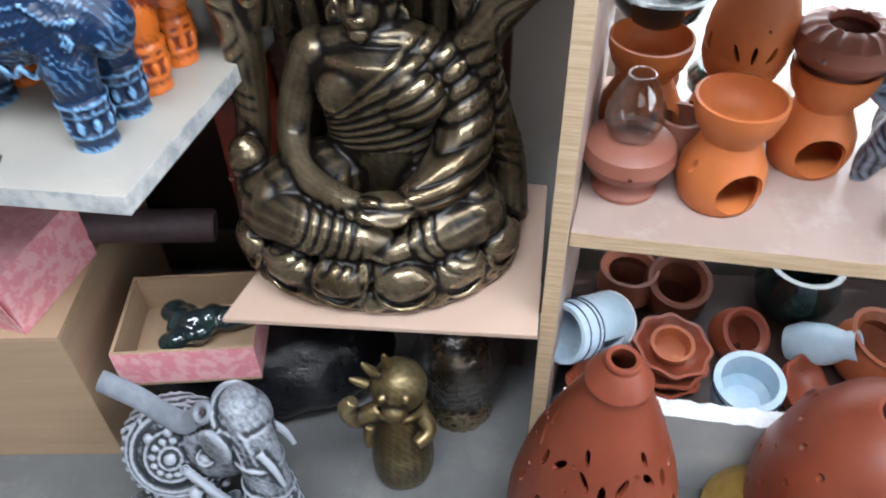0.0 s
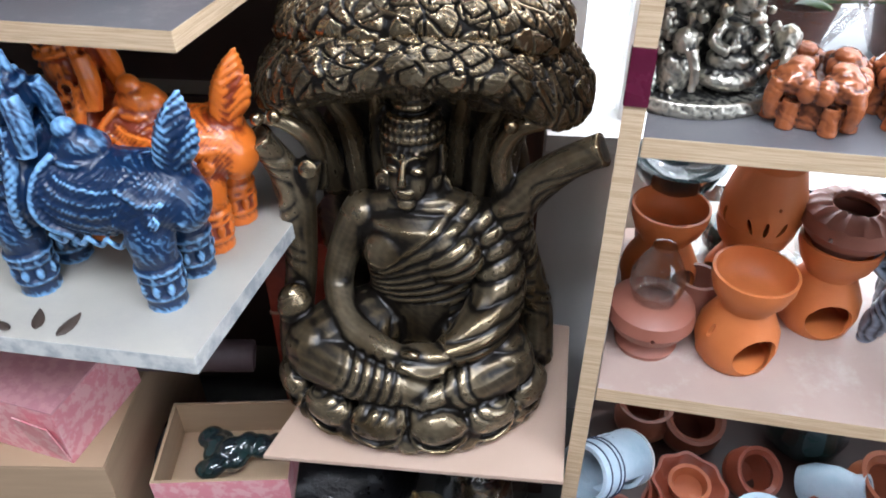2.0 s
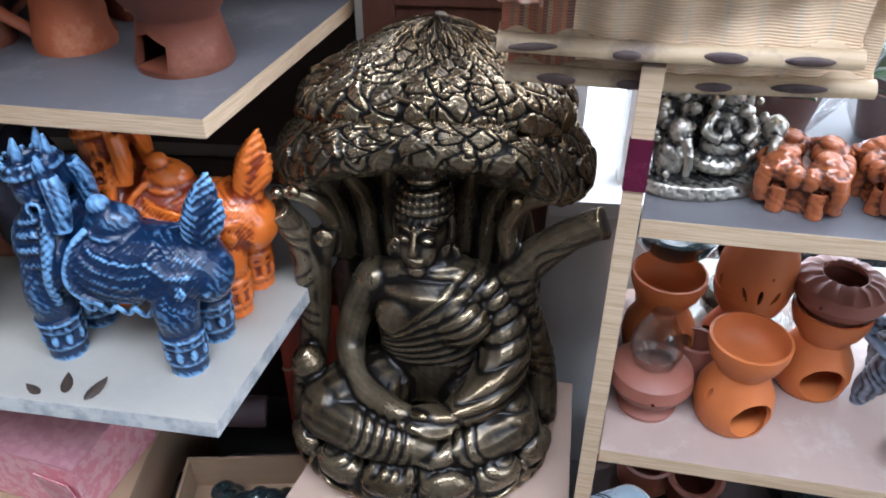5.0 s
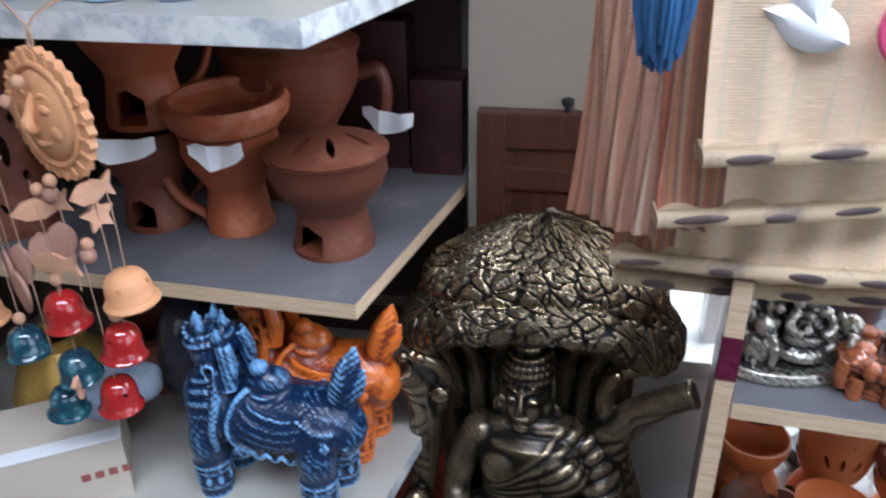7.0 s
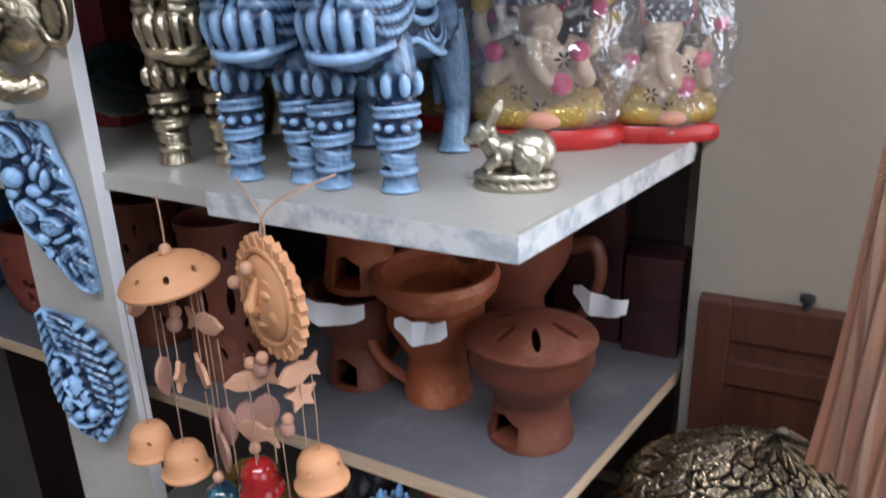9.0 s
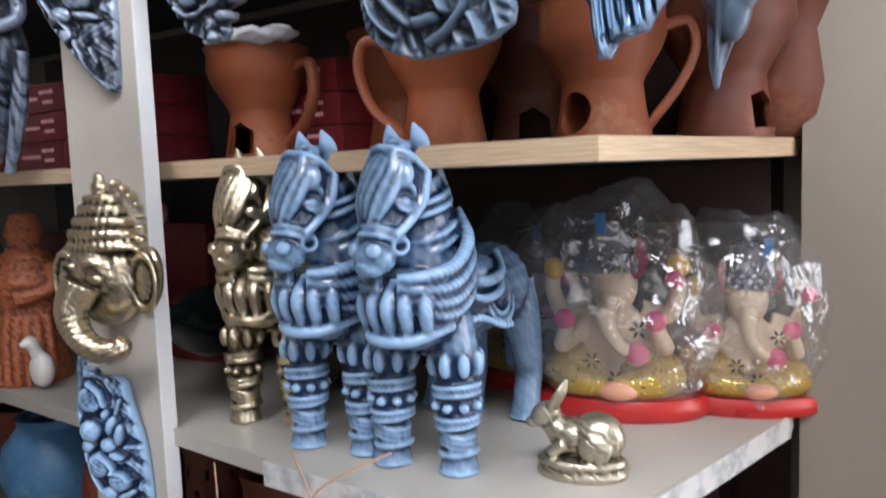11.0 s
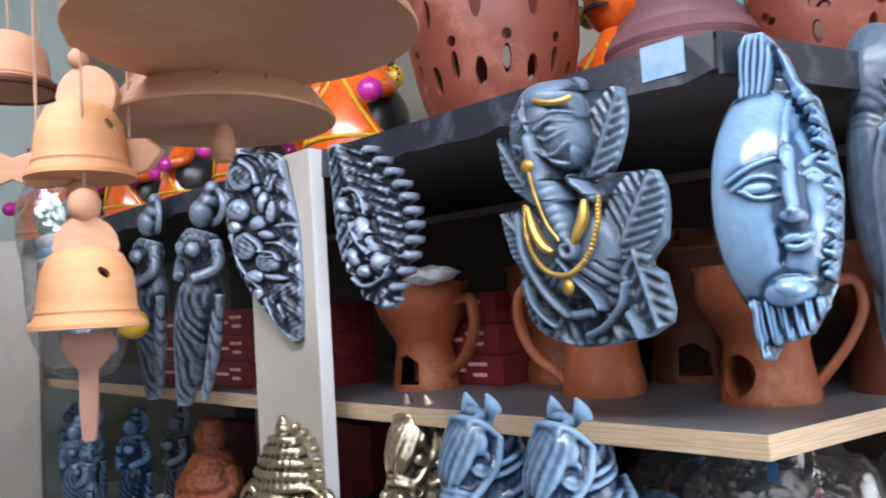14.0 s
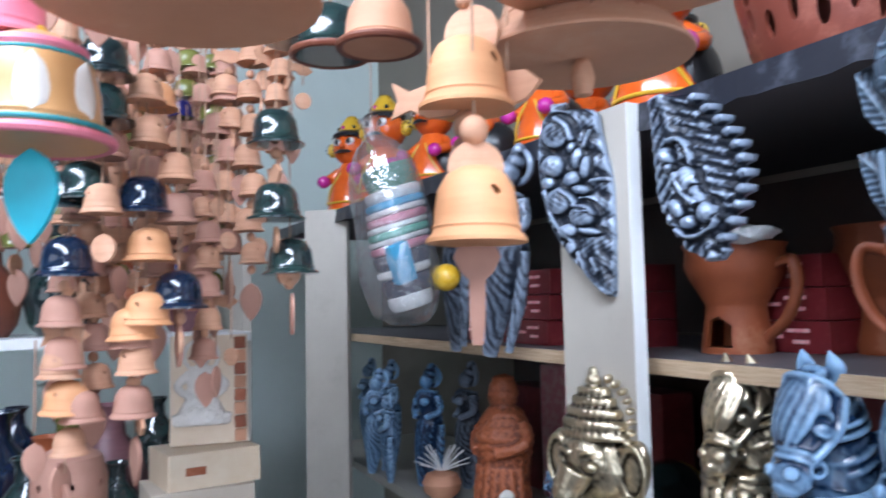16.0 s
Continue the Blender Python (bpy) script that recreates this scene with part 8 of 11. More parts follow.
    for p in ((0.006, -0.054, 0.108), (0.026, -0.060, 0.082), (0.044, -0.060, 0.058)):
        add_ball(bm, p, 0.0085, u=12, v=9)
    add_ball(bm, (0.022, -0.030, 0.150), (0.009, 0.009, 0.007)), add_ring(bm, (0.022, -0.032, 0.152), 0.010, 0.0018, (30, 10, 0), 18, 5)
    return sculpted(bm, GREY_RUB, 0.0016, lambda co, no: 0.0004 * lumps(co, 0.007), 1)


GREY_RUB = brushed("grey_white_rubbed_ware", (0.022, 0.025, 0.032), (0.36, 0.385, 0.43), 0.44, 0.70, (0.5, 0.4), (0.0, 0.0), swirl=0.03)
statue("elephant_figure", lying_elephant(), "grey and white rubbed clay elephant with ornate saddle cloth", "figurine", pose(-0.285, 0.556, 0.10) @ Matrix.Diagonal((0.95, 0.95, 0.97, 1)))
STRAP = plain("grey_strap_paint", (0.26, 0.28, 0.32), (0.17, 0.185, 0.215), 0.4, scale=40)
strap = thing("grey_strap", "flat grey strap with a ring end, lying on an elephant", "strap", pose(0, 0, 0))
part("strap_band", add_tube(bmesh.new(), [(-0.395, 0.590, 0.292), (-0.350, 0.576, 0.283), (-0.310, 0.560, 0.272), (-0.288, 0.552, 0.274), (-0.270, 0.550, 0.292)], 0.013, 12, 5, 0.4), STRAP, strap)
part("strap_ring", add_ring(bmesh.new(), (-0.261, 0.548, 0.302), 0.0095, 0.0042, (35, -25, 0), 24, 9), STRAP, strap, "thick grey ring")


def idol_on_plinth():
    """A round-headed animal with tufted ears and a long pear belly, in dull gold; 0.21 high."""
    bm = bmesh.new()
    add_tube(bm, [(0.004, -0.030, 0.150, 0.020), (0.004, -0.040, 0.115, 0.029), (0.004, -0.046, 0.060, 0.038), (0.002, -0.044, 0.015, 0.038), (0.002, -0.044, 0.0, 0.030)], segments=22)
    add_ball(bm, (0.004, -0.036, 0.170), (0.034, 0.033, 0.033)), add_ball(bm, (0.002, -0.064, 0.158), (0.015, 0.014, 0.012))
    for x, y, z, a in ((-0.022, -0.040, 0.196, -30), (-0.030, -0.048, 0.184, -50), (-0.006, -0.036, 0.206, -8)):
        c, k = math.sin(radians(a)), math.cos(radians(a))
        add_tube(bm, [(x, y, z, 0.0065), (x + 0.012 * c, y - 0.002, z + 0.012 * k, 0.0055), (x + 0.024 * c, y - 0.004, z + 0.024 * k, 0.0026)], segments=9)
    for s in (-1, 1):
        add_ball(bm, (0.002 + s * 0.014, -0.064, 0.180), 0.0052, u=10, v=8)
    # curled arm held out to one side and the thin paw below it
    add_tube(bm, [(-0.018, -0.050, 0.140, 0.012), (-0.046, -0.058, 0.130, 0.012), (-0.056, -0.060, 0.152, 0.010), (-0.046, -0.060, 0.168, 0.008)], segments=12)
    add_tube(bm, [(-0.028, -0.066, 0.128, 0.007), (-0.032, -0.070, 0.108, 0.006), (-0.030, -0.070, 0.094, 0.006)], segments=9)
    add_tube(bm, [(0.028, -0.046, 0.136, 0.011), (0.040, -0.062, 0.118, 0.010), (0.026, -0.078, 0.112, 0.008)], segments=12)
    add_ring(bm, (0.004, -0.040, 0.138), 0.0285, 0.0045, (-12, 0, 0), 28, 8)
    return sculpted(bm, brushed("dull_gold_ware", (0.020, 0.013, 0.005), (0.42, 0.34, 0.18), 0.46, 0.78, (0.42, 0.34), (0.4, 0.8), tint=(0.15, 0.095, 0.030), swirl=0.03), 0.0018, None, 3)


statue("bronze_idol", idol_on_plinth(), "dull gold animal figure with tufted ears on the cement plinth", "figurine", pose(-0.062, 0.655, 0.10))
bm = bmesh.new()
bmesh.ops.create_icosphere(bm, subdivisions=5, radius=1.0, matrix=pose(0, 0, 0.100) @ Matrix.Diagonal((0.060, 0.048, 0.105, 1)))
for v in bm.verts:
    v.co += v.co.normalized() * (0.014 * noise.noise(v.co * 24) + 0.007 * abs(noise.noise(v.co * 62)))
    v.co.z = max(v.co.z, 0.0005)
dark_pack = thing("wrapped_figure", "dark bronze figure wrapped in shiny clear plastic", "figurine", pose(0.008, 0.712, 0.10))
part("plastic_wrap", bm, film("thin_clear_plastic", 0.9, (0.90, 0.90, 0.90), 1.0, 0.07, 0.004), dark_pack, "crinkled clear plastic wrap", angle=18)
part("wrapped_body", sculpted(add_lathe(bmesh.new(), [(0, 0.0), (0.046, 0.0), (0.044, 0.02), (0.034, 0.04), (0.042, 0.085), (0.036, 0.13), (0.020, 0.145), (0.026, 0.165), (0.018, 0.188), (0, 0.194)], 36), BRONZE, 0.0026, lambda co, no: 0.002 * lumps(co, 0.014), 2), None, dark_pack, "dark bronze body")


# ---- upper rack board ----
def shrine_group():
    """Small seated figures between elephants under a canopy; 0.125 high, 0.12 wide."""
    bm = bmesh.new()
    add_lathe(bm, [(0, 0), (0.056, 0), (0.060, 0.004), (0.056, 0.012), (0, 0.013)], 36, Matrix.Diagonal((1.05, 0.62, 1, 1)))
    rng = random.Random(2)
    add_ball(bm, (0.012, -0.008, 0.024), (0.026, 0.020, 0.010)), add_ball(bm, (0.012, -0.008, 0.038), (0.020, 0.014, 0.010))
    add_tube(bm, [(0.012, -0.006, 0.044, 0.014), (0.012, -0.006, 0.066, 0.012)], segments=12, steps=2), add_ball(bm, (0.012, -0.010, 0.080), 0.009), add_ball(bm, (0.012, -0.008, 0.092), (0.006, 0.006, 0.008))
    for s in (-1, 1):
        add_tube(bm, [(0.012 + s * 0.012, -0.008, 0.066, 0.005), (0.012 + s * 0.020, -0.016, 0.054, 0.005), (0.012 + s * 0.010, -0.024, 0.048, 0.004)], segments=8)
        add_ball(bm, (0.010 + s * 0.042, -0.008, 0.030), (0.014, 0.014, 0.020)), add_ball(bm, (0.010 + s * 0.040, -0.016, 0.054), (0.010, 0.010, 0.011))
        add_tube(bm, [(0.010 + s * 0.038, -0.026, 0.052, 0.005), (0.010 + s * 0.034, -0.032, 0.036, 0.004), (0.010 + s * 0.034, -0.030, 0.022, 0.003)], segments=8)
    for k in range(26):
        a = radians(100 + k * 7)
        add_ball(bm, (-0.018 + 0.030 * math.cos(a) + rng.uniform(-0.008, 0.008), 0.012, 0.070 + 0.045 * math.sin(a * 0.9) * rng.uniform(0.5, 1.1)), (0.008, 0.009, 0.008), (0, rng.uniform(0, 90), 0), 8, 6)
    for k in range(16):
        a = 2 * math.pi * k / 16
        add_ball(bm, (0.016 + 0.026 * math.cos(a), -0.004 + 0.018 * math.sin(a), 0.108), (0.007, 0.007, 0.006), u=8, v=6)
    add_lathe(bm, [(0, 0.106), (0.027, 0.108), (0.024, 0.118), (0.010, 0.126), (0, 0.128)], 24, Matrix.Translation((0.016, -0.004, 0)) @ Matrix.Diagonal((1, 0.7, 1, 1)))
    add_ball(bm, (-0.004, 0.018, 0.06), (0.048, 0.012, 0.055))
    for k in range(60):
        add_ball(bm, (rng.uniform(-0.05, 0.05), rng.uniform(-0.02, 0.0), rng.uniform(0.015, 0.10)), rng.uniform(0.003, 0.006), u=8, v=6)
    return sculpted(bm, SILVER, 0.0013, lambda co, no: 0.0007 * lumps(co, 0.005), 1)


statue("shrine_figure", shrine_group(), "blackened silver group of a seated figure with elephants", "figurine", pose(0.172, 0.690, 0.80, 0, 0, 8) @ Matrix.Diagonal((1.0, 1.0, 1.08, 1)))


def elephant_ring():
    """Four elephant heads looking outwards round a cup; 0.07 high."""
    bm = bmesh.new()
    add_lathe(bm, [(0, 0), (0.034, 0), (0.036, 0.006), (0.032, 0.04), (0.026, 0.046), (0, 0.03)], 30)
    for k in range(4):
        a = radians(-90 + 25 + 90 * k)
        c, s = math.cos(a), math.sin(a)
        at = lambda r, t, z: (r * c - t * s, r * s + t * c, z)
        add_ball(bm, at(0.030, 0, 0.050), 0.019), add_ball(bm, at(0.026, 0, 0.066), (0.012, 0.012, 0.008))
        add_tube(bm, [(*at(0.044, 0, 0.052), 0.010), (*at(0.050, 0, 0.032), 0.008), (*at(0.046, 0, 0.010), 0.006)], segments=10)
        for t in (-1, 1):
            add_ball(bm, at(0.030, t * 0.020, 0.046), (0.010, 0.010, 0.015)), add_tube(bm, [(*at(0.034, t * 0.010, 0.03), 0.009), (*at(0.038, t * 0.012, 0.0), 0.009)], segments=10, steps=2)
            add_ball(bm, at(0.046, t * 0.010, 0.054), 0.003, u=8, v=6)
    return sculpted(bm, COPPER, 0.0014, None, 2)


ring_mesh = elephant_ring()
statue("elephant_ring", ring_mesh, "glossy copper-brown ring of elephant heads", "figurine", pose(0.252, 0.672, 0.80) @ Matrix.Diagonal((0.85, 0.85, 0.72, 1)), "elephant rings")
statue("elephant_ring", ring_mesh, "glossy copper-brown ring of elephant heads, next along", "figurine", pose(0.335, 0.672, 0.80, 0, 0, 30) @ Matrix.Diagonal((0.85, 0.85, 0.72, 1)), "elephant rings")
GREEN_LEAF = plain("plastic_leaf_green", (0.07, 0.15, 0.05), (0.035, 0.08, 0.03), 0.35, scale=30, spots=(0.36, 0.36, 0.06), spot_size=45)
plant = thing("wrapped_plant", "artificial green and yellow plant in crackling clear plastic", "plant", pose(0.262, 0.80, 0.80))
part("pot", add_lathe(bmesh.new(), shell([(0.03, 0), (0.04, 0.05)], [(0.036, 0.05), (0.026, 0.005)]), 28), TERRA_DARK, plant)
rng = random.Random(12)
for k in range(34):
    bm = add_leaf(bmesh.new(), Matrix.Rotation(rng.uniform(0, 6.28), 4, "Z") @ Matrix.Translation((0, 0.01, 0.045 + 0.055 * rng.random())) @ Matrix.Rotation(rng.uniform(-0.1, 1.1), 4, "X"), rng.uniform(0.05, 0.085), 0.022, 0.001, 0.3)
    part("leaf", bm, GREEN_LEAF, plant)
sleeve = bmesh.new()
add_lathe(sleeve, [(0.03, 0.0), (0.06, 0.05), (0.085, 0.11), (0.10, 0.17)], 40)
for v in sleeve.verts:
    v.co += Vector((v.co.x, v.co.y, 0)) * 0.25 * noise.noise(v.co * 38)
part("plastic_sleeve", sleeve, PLASTIC, plant, "clear plastic sleeve")
sleeve2 = copy_thing(plant, pose(0.375, 0.80, 0.80, 0, 0, 130))
# dark figures and glass further back on the lower board
statue("dark_figure", standing_figure(PEWTER, 0.15), "black rubbed clay figure standing on the rack", "figurine", pose(0.432, 0.725, 0.503, 0, 0, -20) @ Matrix.Diagonal((1.9, 1.9, 1, 1)), "dark figures on the rack")
statue("dark_figure", standing_figure(PEWTER, 0.17), "black rubbed clay figure with broad shoulders", "figurine", pose(0.47, 0.80, 0.503, 0, 0, 30) @ Matrix.Diagonal((2.0, 1.9, 1, 1)), "dark figures on the rack")
for x, y, r in ((0.255, 0.885, 0.030), (0.345, 0.868, 0.036), (0.40, 0.86, 0.034)):
    bm = add_lathe(bmesh.new(), [(0.0, 0.0), (r * 0.8, 0.001), (r, 0.03), (r * 0.95, 0.06), (r * 0.4, 0.10), (r * 0.4, 0.115)], 30)
    tagged(part("glass_chimney", bm, GLASSY, m=pose(x, y, 0.503)), "clear glass lamp chimney standing at the back", "glass chimney", "glass chimneys")
for x, y, r, h, mat in ((0.212, 0.868, 0.036, 0.05, TERRA_ROSE), (0.30, 0.872, 0.042, 0.045, DARK_GLAZE), (0.44, 0.64, 0.03, 0.04, BLUE_POT), (0.232, 0.762, 0.030, 0.05, TERRA_ROSE)):
    bm = add_lathe(bmesh.new(), shell([(r * 0.6, 0), (r * 0.95, h * 0.4), (r, h * 0.7), (r * 0.8, h)], [(r * 0.65, h), (r * 0.8, h * 0.7), (r * 0.5, h * 0.1)]), 32)
    tagged(part("small_bowl", bm, mat, m=pose(x, y, 0.503)), "small clay bowl among the oil burners", "bowl", "small bowls on the rack")
dish = add_lathe(bmesh.new(), shell([(0.018, 0), (0.02, 0.03), (0.045, 0.045), (0.055, 0.062)], [(0.05, 0.063), (0.04, 0.05), (0.01, 0.04)]), 36)
tagged(part("footed_dish", dish, DARK_GLAZE, m=pose(0.212, 0.868, 0.553) @ Matrix.Diagonal((1, 1, 1.4, 1))), "dark glazed footed dish on a clay bowl", "dish")


# ---- wrapped idols at the back of the horse board ----
def wrapped_idol(x, y, z, turn, size, label, lean=0):
    t = thing("wrapped_idol", label, "figurine", pose(x, y, z, 0, 0, turn) @ Matrix.Diagonal((size, size, size, 1)), "wrapped idols")
    part("plinth", add_lathe(bmesh.new(), [(0, 0), (0.064, 0), (0.068, 0.004), (0.068, 0.012), (0.064, 0.017), (0, 0.018)], 44, Matrix.Diagonal((1.08, 0.62, 1, 1))), RED_PAINT, t, "glossy red base")
    bm = bmesh.new()
    add_ball(bm, (0, -0.002, 0.058), (0.026, 0.022, 0.034)), add_ball(bm, (0, -0.008, 0.104), (0.019, 0.018, 0.023)), add_ball(bm, (0, -0.014, 0.096), (0.014, 0.014, 0.014))
    add_tube(bm, [(0, -0.024, 0.098, 0.0085), (-0.003, -0.031, 0.082, 0.0075), (0.002, -0.033, 0.066, 0.0065), (0.012, -0.032, 0.056, 0.0055), (0.019, -0.032, 0.060, 0.004)], segments=12)
    for s in (-1, 1):
        add_tube(bm, [(s * 0.022, 0, 0.082, 0.009), (s * 0.042, -0.002, 0.080, 0.0075), (s * 0.050, -0.006, 0.100, 0.0065), (s * 0.048, -0.008, 0.112, 0.005)], segments=10)
        add_tube(bm, [(s * 0.022, -0.006, 0.072, 0.009), (s * 0.040, -0.018, 0.056, 0.0075), (s * 0.036, -0.028, 0.070, 0.0065), (s * 0.034, -0.029, 0.080, 0.005)], segments=10)
    part("idol_body", sculpted(bm, CREAM, 0.0017, None, 2), None, t, "cream painted body")
    for s in (-1, 1):
        bm = add_leaf(bmesh.new(), pose(s * 0.014, -0.010, 0.108, 74, 0, s * -68), 0.034, 0.030, 0.003, 0.10, 0, 8)
        bmesh.ops.solidify(bm, geom=bm.faces[:], thickness=0.002)
        part("ear", bm, PINK_PAINT if s > 0 else PINK_SOFT_EAR, t, "pink shaded ear")
    bm = bmesh.new()
    for s in (-1, 1):
        add_tube(bm, [(s * 0.010, -0.004, 0.040, 0.017), (s * 0.040, -0.014, 0.034, 0.017), (s * 0.026, -0.030, 0.030, 0.012), (s * 0.002, -0.036, 0.028, 0.009)], segments=14)
    part("robe", bm, SEQUIN, t, "yellow gilt robe")
    part("foot", add_ball(bmesh.new(), (0.006, -0.040, 0.026), (0.016, 0.008, 0.008)), PEACH, t, "peach painted foot")
    bm = bmesh.new()
    for row in range(8):
        r = 0.024 + 0.004 * math.sin(row * 0.9) - 0.0013 * row
        for k in range(18 - row):
            a = 2 * math.pi * (k + 0.5 * (row % 2)) / (18 - row)
            add_ball(bm, (r * math.cos(a) + lean * 0.0012 * row, -0.004 + 0.9 * r * math.sin(a), 0.118 + 0.0052 * row), 0.0030, u=8, v=6)
    part("crown", bm, SILVER_BEADS, t, "crown of silver beads")
    part("crown_core", add_lathe(bmesh.new(), [(0, 0.114), (0.024, 0.115), (0.027, 0.124), (0.024, 0.138), (0.016, 0.154), (0, 0.158)], 26, Matrix.Translation((lean * 0.004, -0.004, 0)) @ Matrix.Diagonal((1, 0.9, 1, 1))), CROWN_GREY, t, "grey padded crown")
    part("crown_tag", add_box(bmesh.new(), (0.008, 0.002, 0.018), (0.010 + lean * 0.006, -0.022, 0.154), (14, 0, 0), bevel=0.0006), BLUE_TAG, t, "small blue tag")
    for sx, z, r in ((0.034, 0.080, 0.0085), (-0.035, 0.080, 0.0085), (0.020, 0.054, 0.0095), (0.048, 0.112, 0.007)):
        part("flower", add_ball(bmesh.new(), (sx, -0.033, z), (r, 0.005, r), u=14, v=9), PINK_PAINT, t, "pink painted palm")
    for sx, z in ((-0.048, 0.117), (0.050, 0.120)):
        part("flower", add_ball(bmesh.new(), (sx, -0.010, z), (0.0085, 0.007, 0.0095), u=14, v=9), YELLOW, t, "yellow painted flower")
    for sx, z in ((0.022, 0.074), (-0.014, 0.048), (0.004, 0.034)):
        bm = bmesh.new()
        for k in range(6):
            a = k * math.pi / 3
            add_ball(bm, (sx + 0.0048 * math.cos(a), -0.037, z + 0.0048 * math.sin(a)), (0.0013, 0.0012, 0.0030), (0, 90 - math.degrees(a), 0), 6, 5)
        part("flower_sticker", bm, DARK_GLAZE, t, "dark flower sticker")
    for s in (-1, 1):
        part("cushion", add_ball(bmesh.new(), (s * 0.056, 0.004, 0.040), (0.013, 0.018, 0.024)), SEQUIN_DARK, t, "gilt speckled cushion")
    hood = bmesh.new()
    bmesh.ops.create_icosphere(hood, subdivisions=5, radius=1.0, matrix=pose(0, 0, 0.084) @ Matrix.Diagonal((0.080, 0.052, 0.100, 1)))
    for v in hood.verts:
        n = v.co.normalized()
        v.co += n * (0.016 * noise.noise(v.co * 26 + Vector((x * 50, 0, 0))) + 0.009 * abs(noise.noise(v.co * 70 + Vector((0, x * 30, 0)))))
        v.co.z = max(v.co.z, 0.0005)
    part("plastic_wrap", hood, PLASTIC, t, "crinkled clear plastic wrap", angle=18)
    return t


def sequins(name, ground, dot, size):
    """Cloth sewn with small shining discs."""
    m, t, n, l, b = nodes_of(name)
    where = n.new("ShaderNodeTexCoord").outputs["Object"]
    cell = n.new("ShaderNodeTexVoronoi")
    cell.inputs["Scale"].default_value = 1 / size
    l.new(where, cell.inputs["Vector"])
    disc = ramp_of(n, l, cell.outputs["Distance"], ((0.28, (1, 1, 1)), (0.40, (0, 0, 0))))
    l.new(mix_of(n, l, disc, ground, dot), b.inputs["Base Color"])
    for sock, lo, hi in (("Roughness", 0.5, 0.22), ("Metallic", 0.1, 0.8)):
        span = n.new("ShaderNodeMapRange")
        span.inputs["To Min"].default_value, span.inputs["To Max"].default_value = lo, hi
        l.new(disc, span.inputs["Value"])
        l.new(span.outputs["Result"], b.inputs[sock])
    return m


SEQUIN = sequins("gilt_cloth", (0.42, 0.27, 0.05), (0.72, 0.55, 0.16), 0.0036)
SEQUIN_DARK = sequins("speckled_gilt_cloth", (0.16, 0.07, 0.02), (0.75, 0.52, 0.14), 0.0042)
PEACH = plain("peach_paint", (0.70, 0.34, 0.22), (0.62, 0.27, 0.16), 0.4)
PINK_SOFT_EAR = plain("pale_pink_paint", (0.68, 0.30, 0.30), (0.72, 0.44, 0.36), 0.4)
CROWN_GREY = plain("crown_grey", (0.10, 0.11, 0.13), (0.07, 0.075, 0.09), 0.4)
BLUE_TAG = plain("bright_blue_card", (0.03, 0.20, 0.50), (0.025, 0.16, 0.42), 0.4)
SILVER_BEADS = plain("silver_beads", (0.40, 0.42, 0.46), (0.28, 0.30, 0.34), 0.25, metal=0.8)
wrapped_idol(-0.345, 0.892, 1.148, 14, 1.26, "painted seated idol with silver crown, wrapped in clear plastic", -3)
wrapped_idol(-0.232, 0.958, 1.148, 22, 1.08, "painted seated idol in pink and gold, wrapped in clear plastic", 1)
wrapped_idol(-0.470, 0.945, 1.148, 6, 1.16, "painted seated idol behind the horses, wrapped in clear plastic", 1)
horn = thing("brass_roll", "dark brass ornamental horn with coiled foot, half hidden", "ornament", pose(-0.70, 0.80, 1.148))
part("coil", add_lathe(bmesh.new(), [(0, -0.03), (0.034, -0.03), (0.036, -0.024), (0.030, -0.018), (0.034, -0.010), (0.034, 0.02), (0, 0.02)], 30), GOLD, horn, m=pose(0.02, 0, 0.036, 90, 0, 20))
part("stem", add_tube(bmesh.new(), [(-0.01, 0.02, 0.03), (-0.014, 0.03, 0.12), (0.0, 0.03, 0.20)], 0.012, 12, 5), GOLD, horn)
for x in (0.016, 0.04):
    part("bar", add_tube(bmesh.new(), [(x, 0.02, 0.06), (x + 0.006, 0.03, 0.13), (x + 0.002, 0.03, 0.19)], 0.006, 10, 4), GOLD, horn)

scrap = bmesh.new()
bmesh.ops.create_icosphere(scrap, subdivisions=4, radius=1.0, matrix=Matrix.Diagonal((0.052, 0.040, 0.010, 1)))
for v in scrap.verts:
    v.co += Vector((noise.noise(v.co * 60), noise.noise(v.co * 60 + Vector((9, 0, 0))), noise.noise(v.co * 45 + Vector((0, 9, 0))))) * 0.010
tagged(part("packing_paper", scrap, PAPER, m=pose(-0.712, 0.760, 1.556, 8, 0, 10), smooth=False), "crumpled white packing paper on top of a terracotta pot", "paper")

# ---- hanging bells ----
BELL_CLAY = plain("peach_terracotta", (0.60, 0.33, 0.20), (0.50, 0.26, 0.15), 0.72, scale=9, stretch=(1, 1, 14), random=0.12, spots=(0.64, 0.42, 0.29), spot_size=8, bump=0.25, fine=140)
BELL_ORANGE = plain("light_orange_terracotta", (0.68, 0.34, 0.16), (0.60, 0.28, 0.12), 0.62, scale=9, stretch=(1, 1, 10), random=0.1, bump=0.15)
FLAT_CLAY = plain("brown_pink_terracotta", (0.47, 0.25, 0.18), (0.40, 0.20, 0.14), 0.75, scale=20, random=0.25, bump=0.2)
OLIVE_GLAZE = plain("olive_glaze", (0.20, 0.21, 0.05), (0.13, 0.13, 0.03), 0.2, scale=30, bump=0.1, coat=0.4, random=0.3)
COBALT_GLAZE = plain("cobalt_glaze", (0.018, 0.02, 0.16), (0.012, 0.012, 0.08), 0.14, scale=30, bump=0.05, coat=0.5)
TEAL_PAINT = plain("teal_paint", (0.04, 0.28, 0.30), (0.03, 0.22, 0.25), 0.45)
